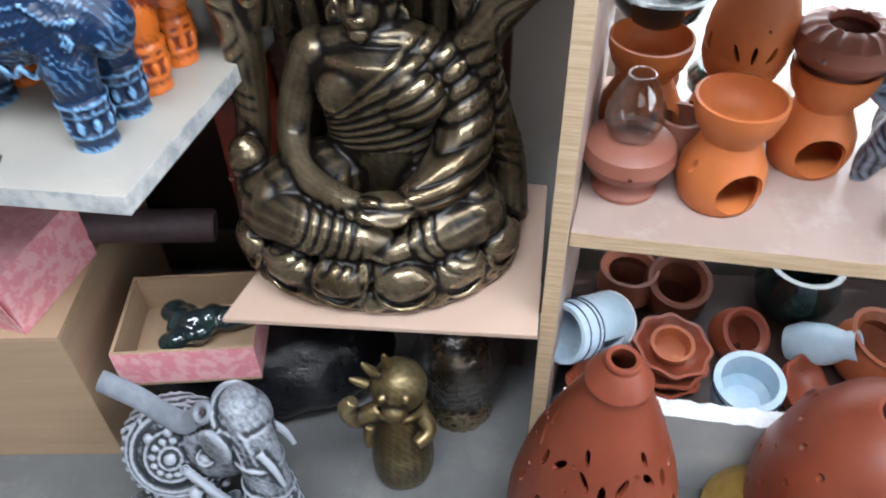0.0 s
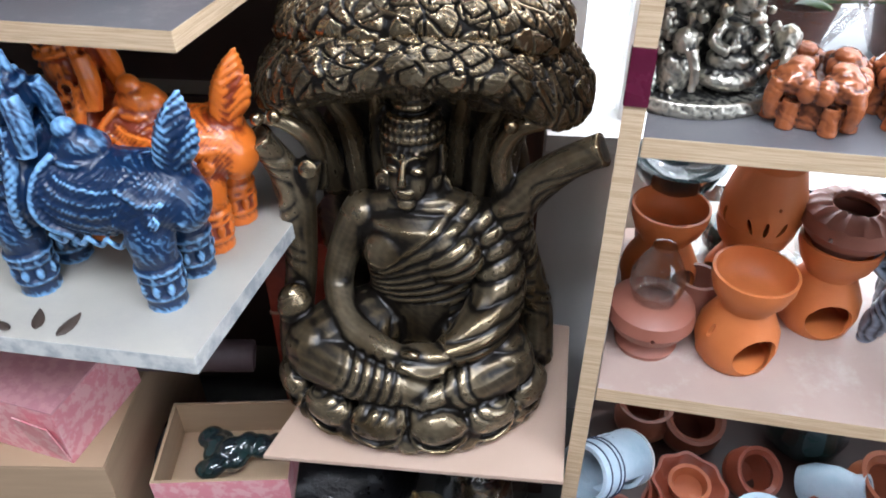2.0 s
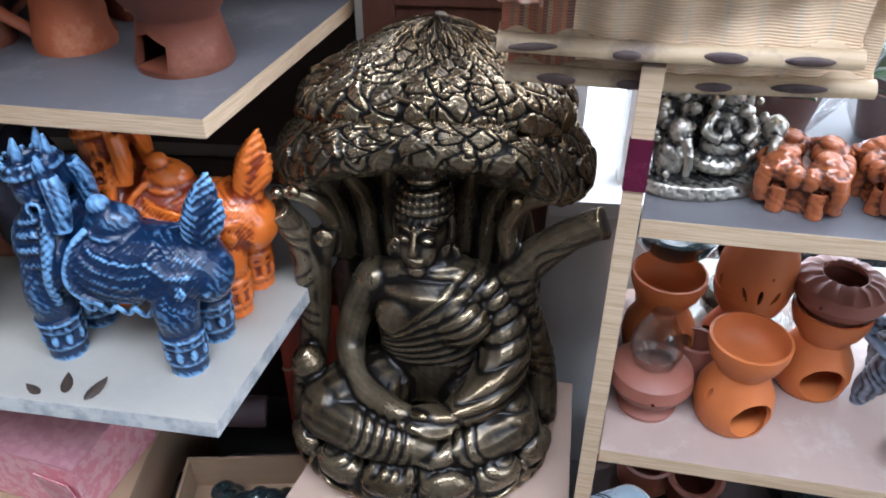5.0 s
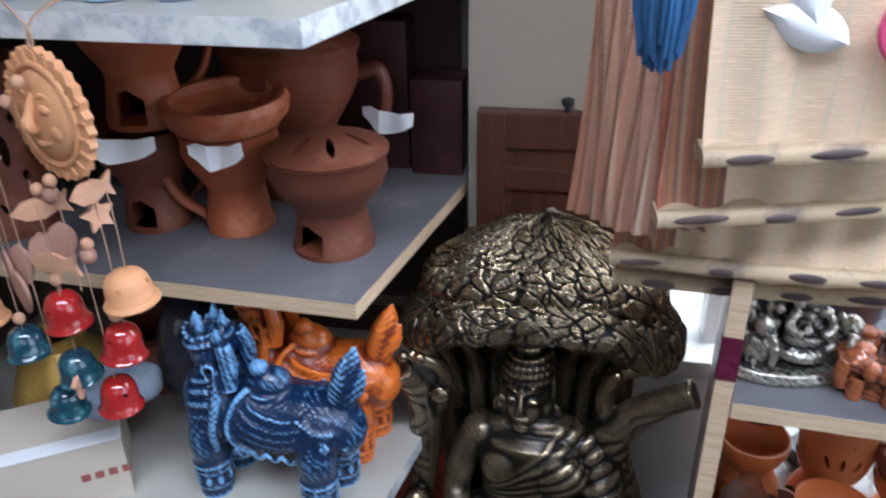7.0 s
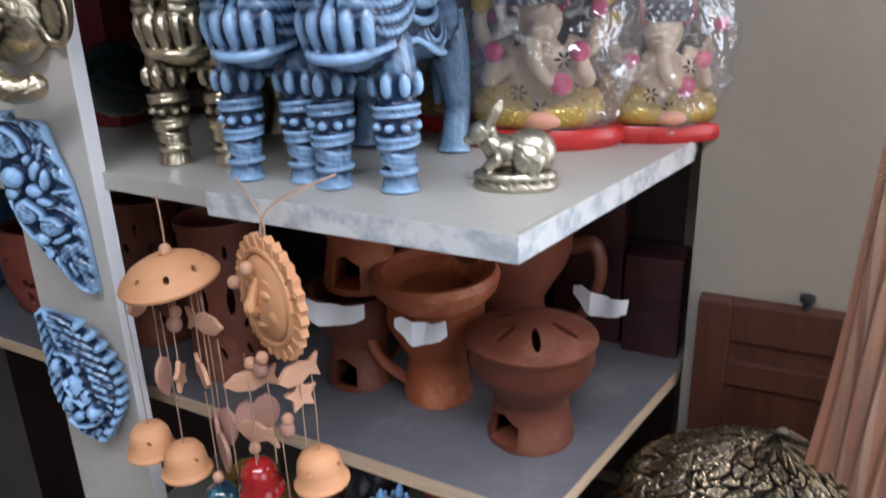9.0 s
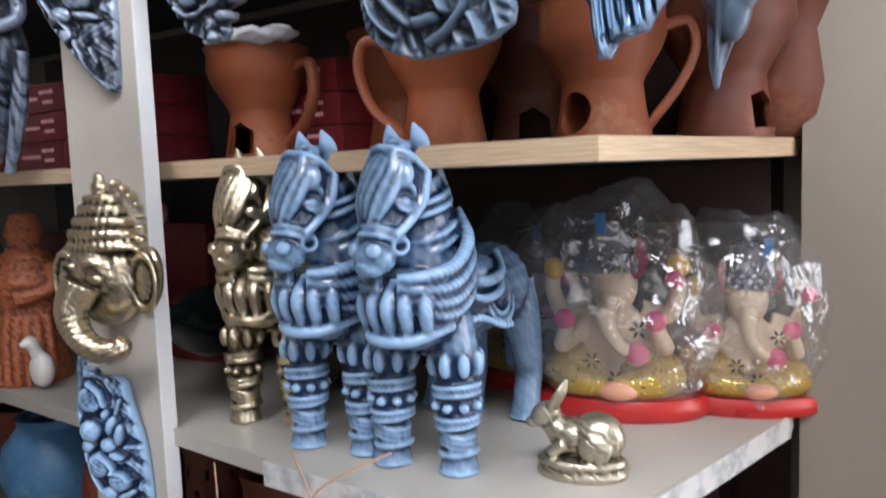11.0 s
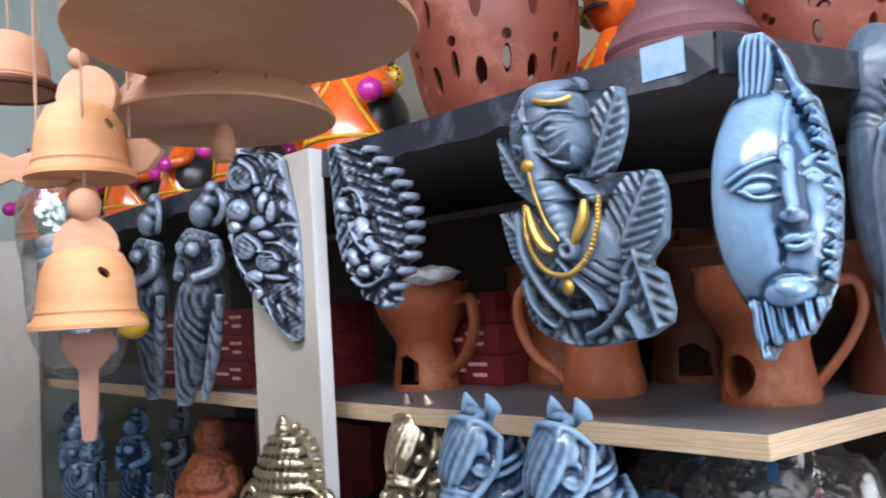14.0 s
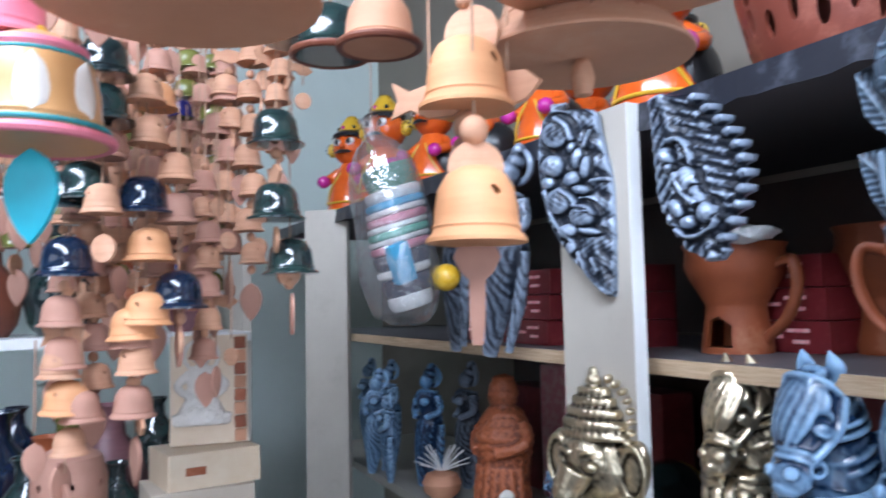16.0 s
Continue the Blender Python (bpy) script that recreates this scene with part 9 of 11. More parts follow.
PINK_SOFT = plain("rose_pink_paint", (0.70, 0.20, 0.27), (0.60, 0.16, 0.22), 0.45)
WHITE_GLOSS = plain("glossy_white_paint", (0.78, 0.74, 0.68), (0.70, 0.66, 0.60), 0.2, coat=0.5)
OCHRE = plain("ochre_paint", (0.58, 0.32, 0.13), (0.52, 0.27, 0.10), 0.4)


def string_part(owner, z0, z1, x=0.0, y=0.0, r=0.0009):
    return part("string", add_tube(bmesh.new(), [(x, y, z0), (x + 0.001, y, (z0 + z1) / 2), (x, y, z1)], r, 6, 2), STRING, owner)


def wide_bell(r, material, slits):
    """A wheel-thrown bell with a wide flared mouth, its rim at z = 0."""
    outer = [(r, 0), (1.006 * r, 0.02 * r), (0.985 * r, 0.06 * r), (0.90 * r, 0.17 * r), (0.80 * r, 0.30 * r), (0.765 * r, 0.335 * r), (0.77 * r, 0.36 * r), (0.735 * r, 0.40 * r),
             (0.70 * r, 0.56 * r), (0.655 * r, 0.72 * r), (0.57 * r, 0.88 * r), (0.42 * r, 0.99 * r), (0.22 * r, 1.04 * r), (0.07 * r, 1.05 * r)]
    inner = [(0.05 * r, 1.0 * r), (0.38 * r, 0.94 * r), (0.58 * r, 0.75 * r), (0.65 * r, 0.52 * r), (0.72 * r, 0.32 * r), (0.85 * r, 0.14 * r), (0.95 * r, 0.015 * r)]
    return carved_out(add_lathe(bmesh.new(), shell(outer, inner), 72), cut_slits(slits), material)


def bell_slits(r):
    out = []
    for k in range(9):
        out.append((k * 40 + 7, 0.68 * r, 0.60 * r, 0.22 * r, 0.05 * r, 38))
    for k in range(14):
        out.append((k * 25.7, 0.865 * r, 0.21 * r, 0.035 * r, 0.035 * r, 0))
    return out


for x, y, z, r, label, spin in ((-0.377, 0.33, 1.665, 0.088, "large pale terracotta bell with slits, hung by a string", 0),
                                (-0.485, 0.375, 1.648, 0.0735, "pale terracotta bell with flared mouth, hung on a string", 20),
                                (-0.49, 0.115, 1.648, 0.075, "pale brown terracotta bell with wide mouth, on a string", 50)):
    bell = thing("clay_bell", label, "bell", pose(x, y, z, 0, 0, spin), "large hanging bells")
    part("bell_body", wide_bell(r, BELL_CLAY, bell_slits(r)), None, bell)
    string_part(bell, 1.0 * r, 2.62 - z)
    knot = add_ball(bmesh.new(), (0, 0, 1.08 * r), (0.006, 0.006, 0.007), u=12, v=8)
    part("knot", knot, STRING, bell)
bm = add_lathe(bmesh.new(), [(0, -0.014), (0.006, -0.012), (0.0085, 0), (0.006, 0.010), (0.002, 0.016), (0, 0.016)], 18)
clapper = part("clapper", bm, BELL_CLAY, bpy.data.objects["clay_bell.001"], m=pose(0, 0, -0.012))
string_part(bpy.data.objects["clay_bell.001"], 0.0, 0.07)


def small_bell(r, tall, material, slit=0, rim=1.0, plain_bell=False):
    outer = [(rim * r, 0), (rim * r, 0.05 * tall), (0.88 * r, 0.13 * tall), (0.86 * r, 0.17 * tall), (0.88 * r, 0.20 * tall), (0.84 * r, 0.25 * tall), (0.82 * r, 0.45 * tall), (0.76 * r, 0.68 * tall),
             (0.60 * r, 0.87 * tall), (0.34 * r, 0.97 * tall), (0.06 * r, tall)]
    inner = [(0.05 * r, 0.93 * tall), (0.50 * r, 0.84 * tall), (0.70 * r, 0.55 * tall), (0.74 * r, 0.22 * tall), (0.88 * rim * r, 0.02 * tall)]
    bm = add_lathe(bmesh.new(), shell(outer, inner), 32 if slit else 22)
    if not slit:
        return finish(bm, material)
    return carved_out(bm, cut_slits([(k * 360 / slit, 0.80 * r, 0.62 * tall, 0.17 * tall, 0.10 * tall, 48) for k in range(slit)]), material)


def flat_piece(outline, thick, material):
    """A flat rolled-clay cut-out that stands in x and z."""
    bm = add_prism(bmesh.new(), outline, -thick / 2, thick / 2, thick * 0.22)
    bm.transform(Matrix.Rotation(radians(90), 4, "X"))
    return finish(bm, material)


def leaf_outline(length, width, n=9):
    side = [(width / 2 * math.sin(math.pi * (k / n) ** 0.8) ** 0.8, -length * k / n) for k in range(n + 1)]
    return side + [(-x, y) for x, y in side[-2:0:-1]]


PADDLE = flat_piece([(0.014, 0), (0.017, -0.008), (0.012, -0.018), (0.006, -0.024), (0.0055, -0.055), (0.004, -0.070), (-0.004, -0.070), (-0.0055, -0.055), (-0.006, -0.024), (-0.012, -0.018), (-0.017, -0.008), (-0.014, 0)], 0.004, FLAT_CLAY)
FISH = flat_piece([(0.026, 0), (0.015, 0.009), (0, 0.011), (-0.012, 0.006), (-0.024, 0.012), (-0.020, 0), (-0.024, -0.012), (-0.012, -0.006), (0, -0.011), (0.015, -0.009)], 0.004, BELL_CLAY)
LEAF_TAG = flat_piece(leaf_outline(0.045, 0.026), 0.004, FLAT_CLAY)
ROUND_TAG = flat_piece([(0.014 * math.cos(k * math.pi / 8), 0.014 * math.sin(k * math.pi / 8) - 0.014) for k in range(16)], 0.004, BELL_CLAY)
STAR_TAG = flat_piece([((0.017 if k % 2 == 0 else 0.009) * math.cos(k * math.pi / 5 + 0.3), (0.017 if k % 2 == 0 else 0.009) * math.sin(k * math.pi / 5 + 0.3)) for k in range(10)], 0.005, BELL_CLAY)
BEAD = finish(add_ball(bmesh.new(), (0, 0, 0), (0.0058, 0.0058, 0.0062), u=14, v=9), BELL_CLAY)
BEAD_DARK = finish(add_ball(bmesh.new(), (0, 0, 0), (0.0075, 0.0075, 0.0085), u=14, v=9), FLAT_CLAY)
KINDS = {
    "clay": ("bell", small_bell(0.0205, 0.030, BELL_CLAY, 3), "pale terracotta bell with slits"), "orange": ("bell", small_bell(0.030, 0.046, BELL_ORANGE, 3), "light orange terracotta bell with one slit"),
    "dark": ("glazed_bell", small_bell(0.029, 0.040, DARK_GLAZE, 0, 1.06), "glossy blackish green glazed bell"), "navy": ("glazed_bell", small_bell(0.029, 0.040, NAVY_GLAZE, 0, 1.06), "glossy navy glazed bell"),
    "cobalt": ("glazed_bell", small_bell(0.020, 0.028, COBALT_GLAZE), "small cobalt blue glazed bell"), "olive": ("glazed_bell", small_bell(0.024, 0.030, OLIVE_GLAZE), "small olive glazed bell"),
    "tan": ("bell", small_bell(0.022, 0.032, FLAT_CLAY, 0), "small brownish terracotta bell"), "red": ("glazed_bell", small_bell(0.022, 0.036, RED_GLAZE, 3), "glossy red glazed bell with slits"),
    "teal": ("glazed_bell", small_bell(0.021, 0.032, TEAL_GLAZE, 0), "glossy mottled teal glazed bell"), "wideclay": ("bell", small_bell(0.026, 0.034, BELL_ORANGE, 4), "terracotta bell with slits"),
    "paddle": ("pendant", PADDLE, ""), "fish": ("pendant", FISH, "flat fish-shaped clay piece"), "leaf": ("pendant", LEAF_TAG, ""), "round": ("pendant", ROUND_TAG, ""), "star": ("star", STAR_TAG, "flat clay star"),
    "bead": ("bead", BEAD, ""), "nut": ("bead", BEAD_DARK, "")}


def chime(x, y, items, label, group="", top=2.62, name="wind_chime", lean=0):
    """A string of clay pieces; each item is (kind, height, spin, scale, sideways)."""
    owner = thing(name, label, "wind chime", pose(x, y, top), group)
    low = min(i[1] for i in items)
    string_part(owner, low - top + 0.01, 0.0)
    for kind, z, spin, scale, off in items:
        nm, data, words = KINDS[kind]
        part(nm, data, None, owner, words, m=pose(off * 0.6, off, z - top, lean * (hash_of(x, z) - 0.5), 4 * (hash_of(z, y) - 0.5), spin) @ Matrix.Diagonal((scale, scale, scale, 1)))
        if abs(off) > 0.008:
            string_part(owner, z - top + 0.01, z - top + 0.10, off * 0.6, off)
    return owner


# two orange bells with flat fish pieces and a long clapper
chime(-0.487, 0.286, [("bead", 1.690, 0, 1.3, 0), ("bead", 1.676, 0, 1.0, 0), ("round", 1.672, 40, 1.3, 0.004), ("orange", 1.606, 20, 1.0, 0), ("fish", 1.612, 60, 1.0, -0.02), ("fish", 1.618, 20, 1.0, 0.022), ("bead", 1.596, 0, 1.5, 0),
                      ("leaf", 1.592, 50, 0.9, 0)], "two-tier string of light orange clay bells with fish pieces", "hanging chimes")
chime(-0.466, 0.279, [("bead", 1.588, 0, 1.5, 0), ("round", 1.582, 60, 1.2, 0), ("orange", 1.521, 120, 1.0, 0), ("paddle", 1.519, 60, 0.82, 0)],
      "light orange clay bell with a flat paddle clapper on a string", "hanging chimes")
# painted bell
pb = thing("painted_bell", "clay bell painted in pink, teal, ochre and white petals", "bell", pose(-0.575, 0.046, 1.583))
part("bell_body", small_bell(0.044, 0.066, OCHRE, 0, 1.0), None, pb)
part("rim_band", add_ring(bmesh.new(), (0, 0, 0.002), 0.0435, 0.0032, segments=36, minor=8), PINK_SOFT, pb, "pink rim")
part("upper_band", add_ring(bmesh.new(), (0, 0, 0.0535), 0.0265, 0.0045, segments=30, minor=8), PINK_SOFT, pb, "pink shoulder band")
for z, r in ((0.008, 0.0415), (0.049, 0.0305)):
    part("line", add_ring(bmesh.new(), (0, 0, z), r, 0.0016, segments=36, minor=6), TEAL_PAINT, pb, "teal line")
for k in range(7):
    a = radians(k * 51.4)
    bm = add_leaf(bmesh.new(), pose(0.0383 * math.cos(a), 0.0383 * math.sin(a), 0.012, 84, 0, math.degrees(a) + 90), 0.034, 0.024, 0.0012, 0.02, 0, 8)
    part("petal", bm, WHITE_GLOSS, pb, "glossy white petal")
part("knob", add_ball(bmesh.new(), (0, 0, 0.066), (0.008, 0.008, 0.006), u=16, v=10), YELLOW, pb, "yellow knob")
part("clapper", flat_piece(leaf_outline(0.056, 0.034), 0.004, CYAN), None, pb, "flat cyan clapper", m=pose(0, 0, -0.002, 0, 0, 55))
string_part(pb, 0.068, 2.62 - 1.576)
pb2 = thing("painted_bell", "pink and teal painted clay bell hung higher", "bell", pose(-0.585, 0.028, 1.645))
part("bell_body", small_bell(0.03, 0.042, PINK_SOFT), None, pb2)
part("clapper", flat_piece(leaf_outline(0.04, 0.024), 0.004, CYAN), None, pb2, m=pose(0, 0, -0.002, 0, 0, 40))
string_part(pb2, 0.03, 2.62 - 1.645)
# dense strings of small bells
rng = random.Random(11)


def string_items(top, bottom, kinds, step=0.042, fillers=("bead", "leaf", "fish", "round", "bead", "tan"), scale=1.0):
    items, z, k = [], top, 0
    while z > bottom:
        items.append((kinds[k % len(kinds)], z, rng.uniform(0, 360), scale * rng.uniform(0.92, 1.08), rng.uniform(-0.004, 0.004)))
        items.append(("bead", z + 0.036 * scale, 0, scale, 0))
        extra = rng.choice(fillers)
        items.append((extra, z - 0.008, rng.uniform(0, 180), scale, rng.uniform(-0.018, 0.018)))
        if rng.random() < 0.6:
            items.append((rng.choice(("fish", "round", "leaf")), z + 0.012, rng.uniform(0, 180), 0.9 * scale, rng.choice((-1, 1)) * rng.uniform(0.020, 0.028)))
        z -= step * scale * rng.uniform(0.85, 1.2)
        k += 1
    items += [("leaf", z + 0.02, rng.uniform(0, 180), 1.15 * scale, 0)]
    return items


GLAZED = [((-0.893, 0.101), [("dark", 1.716), ("dark", 1.670), ("tan", 1.635), ("clay", 1.58), ("round", 1.56)]), ((-0.912, 0.144), [("clay", 1.70), ("clay", 1.655), ("navy", 1.583), ("wideclay", 1.535), ("wideclay", 1.470), ("leaf", 1.46)]),
          ((-0.916, 0.176), [("clay", 1.62), ("tan", 1.575), ("navy", 1.486), ("bead", 1.475), ("leaf", 1.470), ("round", 1.465)]), ((-0.922, 0.068), [("dark", 1.585), ("navy", 1.520), ("bead", 1.51), ("tan", 1.47), ("clay", 1.42)]),
          ((-0.874, 0.269), [("dark", 1.656), ("bead", 1.648), ("leaf", 1.64), ("fish", 1.625), ("dark", 1.577), ("round", 1.57)]), ((-0.891, 0.288), [("dark", 1.520), ("round", 1.535), ("bead", 1.51), ("leaf", 1.50)]),
          ((-0.845, 0.280), [("dark", 1.760), ("tan", 1.80)]), ((-0.915, 0.088), [("dark", 1.595), ("navy", 1.64)])]
for (x, y), seq in GLAZED:
    chime(x, y, [(kind, z, rng.uniform(0, 360), 1.0, rng.uniform(-0.003, 0.003)) for kind, z in seq], "string of dark glazed and pale terracotta bells with clay tags", "hanging chimes")
for x, y, top, bottom, kinds, sc in ((-0.915, 0.135, 1.455, 1.34, ("wideclay", "clay", "tan"), 0.95), (-0.925, 0.072, 1.470, 1.32, ("clay", "tan", "wideclay"), 0.95), (-0.965, 0.098, 1.70, 1.40, ("clay", "tan"), 0.9),
                                     (-1.06, 0.285, 1.80, 1.50, ("clay",), 0.95), (-1.082, 0.262, 1.76, 1.52, ("clay", "clay", "tan"), 0.95), (-1.10, 0.228, 1.66, 1.46, ("clay", "tan"), 0.85),
                                     (-1.14, 0.208, 1.74, 1.50, ("cobalt", "clay", "cobalt"), 0.95), (-1.17, 0.18, 1.80, 1.50, ("tan", "clay", "cobalt"), 0.9), (-1.215, 0.232, 1.83, 1.55, ("olive", "olive", "tan"), 0.95),
                                     (-1.21, 0.266, 1.83, 1.50, ("olive", "clay"), 0.9), (-1.02, 0.165, 1.80, 1.46, ("clay", "tan", "wideclay"), 0.9), (-1.05, 0.12, 1.80, 1.50, ("tan", "clay"), 0.9),
                                     (-1.12, 0.07, 1.82, 1.50, ("clay", "olive", "tan"), 0.9), (-1.20, 0.02, 1.82, 1.54, ("olive", "tan"), 0.95), (-1.10, -0.01, 1.80, 1.52, ("tan", "clay", "cobalt"), 0.9),
                                     (-0.97, 0.03, 1.80, 1.60, ("clay", "tan"), 0.9), (-0.985, 0.215, 1.62, 1.42, ("tan", "clay"), 0.8), (-1.26, 0.14, 1.82, 1.48, ("clay", "tan", "olive"), 0.9),
                                     (-1.02, 0.31, 1.84, 1.66, ("clay",), 0.85), (-0.70, 0.085, 1.85, 1.72, ("clay", "tan"), 1.0)):
    chime(x, y, string_items(top, bottom, kinds, scale=sc), "string of small clay bells, beads and flat tags", "hanging chimes")
# large dark green bell with brown mouth, and brown ones beside it
for x, y, z, r, mat, words in ((-0.74, 0.285, 1.715, 0.036, DARK_GLAZE, "dark green glazed bell with a brown mouth"), (-0.66, 0.30, 1.70, 0.034, TERRA_PALE, "brown terracotta bell on a string"), (-0.80, 0.26, 1.80, 0.032, TERRA_DARK, "brown terracotta bell on a string")):
    bell = thing("clay_bell", words, "bell", pose(x, y, z), "small hanging bells")
    part("bell_body", small_bell(r, 1.35 * r, mat, 0, 1.05), None, bell)
    part("mouth", add_ring(bmesh.new(), (0, 0, 0.002), r * 0.98, 0.0035, segments=30, minor=8), TERRA_DARK, bell, "brown unglazed mouth")
    string_part(bell, 1.3 * r, 2.62 - z)

# ---- chimes below the figurine board ----
sun = thing("sun_chime", "terracotta sun-face wind chime with glazed bells, hung from the board", "wind chime", pose(-0.478, 0.575, 1.165), "hanging chimes")
bm = bmesh.new()
ring = []
for k in range(56):
    a = 2 * math.pi * k / 56
    rr = 0.056 * (1.0 + 0.075 * (abs(math.sin(14 * a)) - 0.5))
    ring.append((rr * math.cos(a), rr * math.sin(a)))
add_prism(bm, ring, -0.004, 0.004, 0.0012)
add_ball(bm, (0, 0, 0.002), (0.040, 0.040, 0.012), u=24, v=12)
add_ring(bm, (0, 0, 0.004), 0.043, 0.0032, segments=40, minor=8)
add_tube(bm, [(0, 0.022, 0.012, 0.003), (0, 0.006, 0.017, 0.004), (0, -0.004, 0.020, 0.006), (0, -0.009, 0.014, 0.004)], segments=8)
for s in (-1, 1):
    add_ball(bm, (s * 0.014, 0.009, 0.011), (0.008, 0.005, 0.004), u=12, v=8)
    add_tube(bm, [(s * 0.005, 0.018, 0.012, 0.0016), (s * 0.015, 0.021, 0.011, 0.002), (s * 0.026, 0.015, 0.008, 0.0014)], segments=6)
    add_ball(bm, (s * 0.020, -0.009, 0.008), (0.009, 0.010, 0.005), u=12, v=8)
add_tube(bm, [(-0.013, -0.019, 0.010, 0.002), (0, -0.022, 0.012, 0.003), (0.013, -0.019, 0.010, 0.002)], segments=8)
for k in range(22):
    a = 2 * math.pi * k / 22
    add_tube(bm, [(0.044 * math.cos(a), 0.044 * math.sin(a), 0.004, 0.0016), (0.055 * math.cos(a + 0.06), 0.055 * math.sin(a + 0.06), 0.0035, 0.0022)], segments=6, steps=1)
part("sun_face", bm, BELL_ORANGE, sun, "sun face disc with serrated edge", m=pose(0.0, 0, -0.095, 90, 0, -24))
part("string", add_tube(bmesh.new(), [(-0.046, 0.026, 0.001), (-0.03, 0.018, -0.008), (0.0, 0.0, -0.024), (0.0, 0.0, -0.042)], 0.0012, 6, 4), STRING, sun)
part("string", add_tube(bmesh.new(), [(0.036, 0.060, 0.002), (0.022, 0.02, -0.004), (0.0, 0.0, -0.024), (-0.004, 0.0, -0.08)], 0.0012, 6, 4), STRING, sun)
for dx, dy, z, kind in ((-0.030, -0.01, -0.082, "bead"), (-0.006, -0.020, -0.062, "bead"), (-0.008, -0.012, -0.150, "bead"), (-0.024, -0.01, -0.160, "bead"), (-0.012, -0.01, -0.164, "nut"), (-0.026, -0.008, -0.178, "fish"), (-0.020, 0, -0.196, "leaf"),
                        (0.026, -0.006, -0.160, "fish"), (0.024, -0.004, -0.184, "star"), (0.006, -0.004, -0.214, "bead"), (0.004, -0.004, -0.226, "nut"), (-0.044, 0, -0.208, "leaf"), (-0.07, 0, -0.222, "leaf"), (-0.072, -0.01, -0.246, "leaf"), (-0.03, -0.006, -0.236, "fish"),
                        (-0.028, -0.012, -0.298, "red"), (0.020, -0.010, -0.332, "red"), (0.002, -0.010, -0.396, "red"), (-0.080, -0.014, -0.338, "teal"), (-0.026, -0.018, -0.356, "teal"), (-0.052, -0.018, -0.402, "teal"), (0.038, -0.004, -0.272, "wideclay"),
                        (-0.020, -0.03, -0.352, "star"), (-0.03, -0.012, -0.25, "bead"), (0.02, -0.01, -0.286, "bead"), (-0.08, -0.014, -0.296, "bead")):
    nm, data, words = KINDS[kind]
    part(nm, data, None, sun, words, m=pose(dx, dy, z, 6 * math.sin(90 * dx), 5 * math.sin(200 * z), 500 * dx + 700 * z))
for dx, dy, z0, z1 in ((-0.006, -0.012, -0.26, -0.145), (0.025, -0.006, -0.295, -0.125), (-0.028, -0.012, -0.28, -0.15), (-0.055, -0.014, -0.37, -0.14), (-0.08, -0.014, -0.31, -0.20), (0.002, -0.010, -0.36, -0.22), (0.038, -0.004, -0.24, -0.16), (-0.026, -0.018, -0.33, -0.20)):
    string_part(sun, z0, z1, dx, dy, 0.0006)
umb = thing("umbrella_chime", "pierced terracotta umbrella chime with small birds, beads and bells", "wind chime", pose(-0.594, 0.575, 1.150), "hanging chimes")
cap = shell([(0.046, 0), (0.047, 0.003), (0.043, 0.010), (0.033, 0.019), (0.018, 0.026), (0.003, 0.028)], [(0.002, 0.025), (0.018, 0.022), (0.033, 0.015), (0.042, 0.006)])
part("umbrella", carved_out(add_lathe(bmesh.new(), cap, 44), cut_slits([(k * 45, 0.036, 0.016, 0.006, 0.006, 0) for k in range(8)]), BELL_ORANGE), None, umb, "domed clay disc with holes", m=pose(0, 0, -0.084, 6, -5, 0))
part("loop_bead", BEAD, None, umb, m=pose(0, 0, -0.052))
string_part(umb, -0.06, 0.0)
for dx, dy, z, kind, drop in ((-0.044, 0.0, -0.112, "fish", 0.02), (0.0, 0.0, -0.115, "bead", 0.04), (-0.004, 0.0, -0.128, "nut", 0.04), (0.034, 0.0, -0.120, "fish", 0.03), (-0.008, 0.0, -0.185, "star", 0.10), (0.022, 0, -0.176, "fish", 0.09), (-0.03, 0.0, -0.168, "leaf", 0.08),
                              (-0.062, -0.004, -0.285, "wideclay", 0.17), (-0.016, -0.004, -0.296, "wideclay", 0.18), (0.03, 0, -0.215, "leaf", 0.13), (0.026, 0.01, -0.25, "bead", 0.16)):
    nm, data, words = KINDS[kind]
    part(nm, data, None, umb, words, m=pose(dx, dy, z, 0, 0, 800 * dx + 300 * z))
    string_part(umb, z, z + drop, dx, dy, 0.0006)

# ---- things on the top board ----
PURPLE_CLAY = plain("purple_brown_clay", (0.19, 0.085, 0.095), (0.14, 0.06, 0.07), 0.45, scale=12, stretch=(1, 1, 8), bump=0.15)
RED_CLAY = plain("dark_red_clay", (0.218, 0.051, 0.029), (0.163, 0.036, 0.020), 0.5, scale=10, spots=(0.40, 0.14, 0.09), bump=0.15)


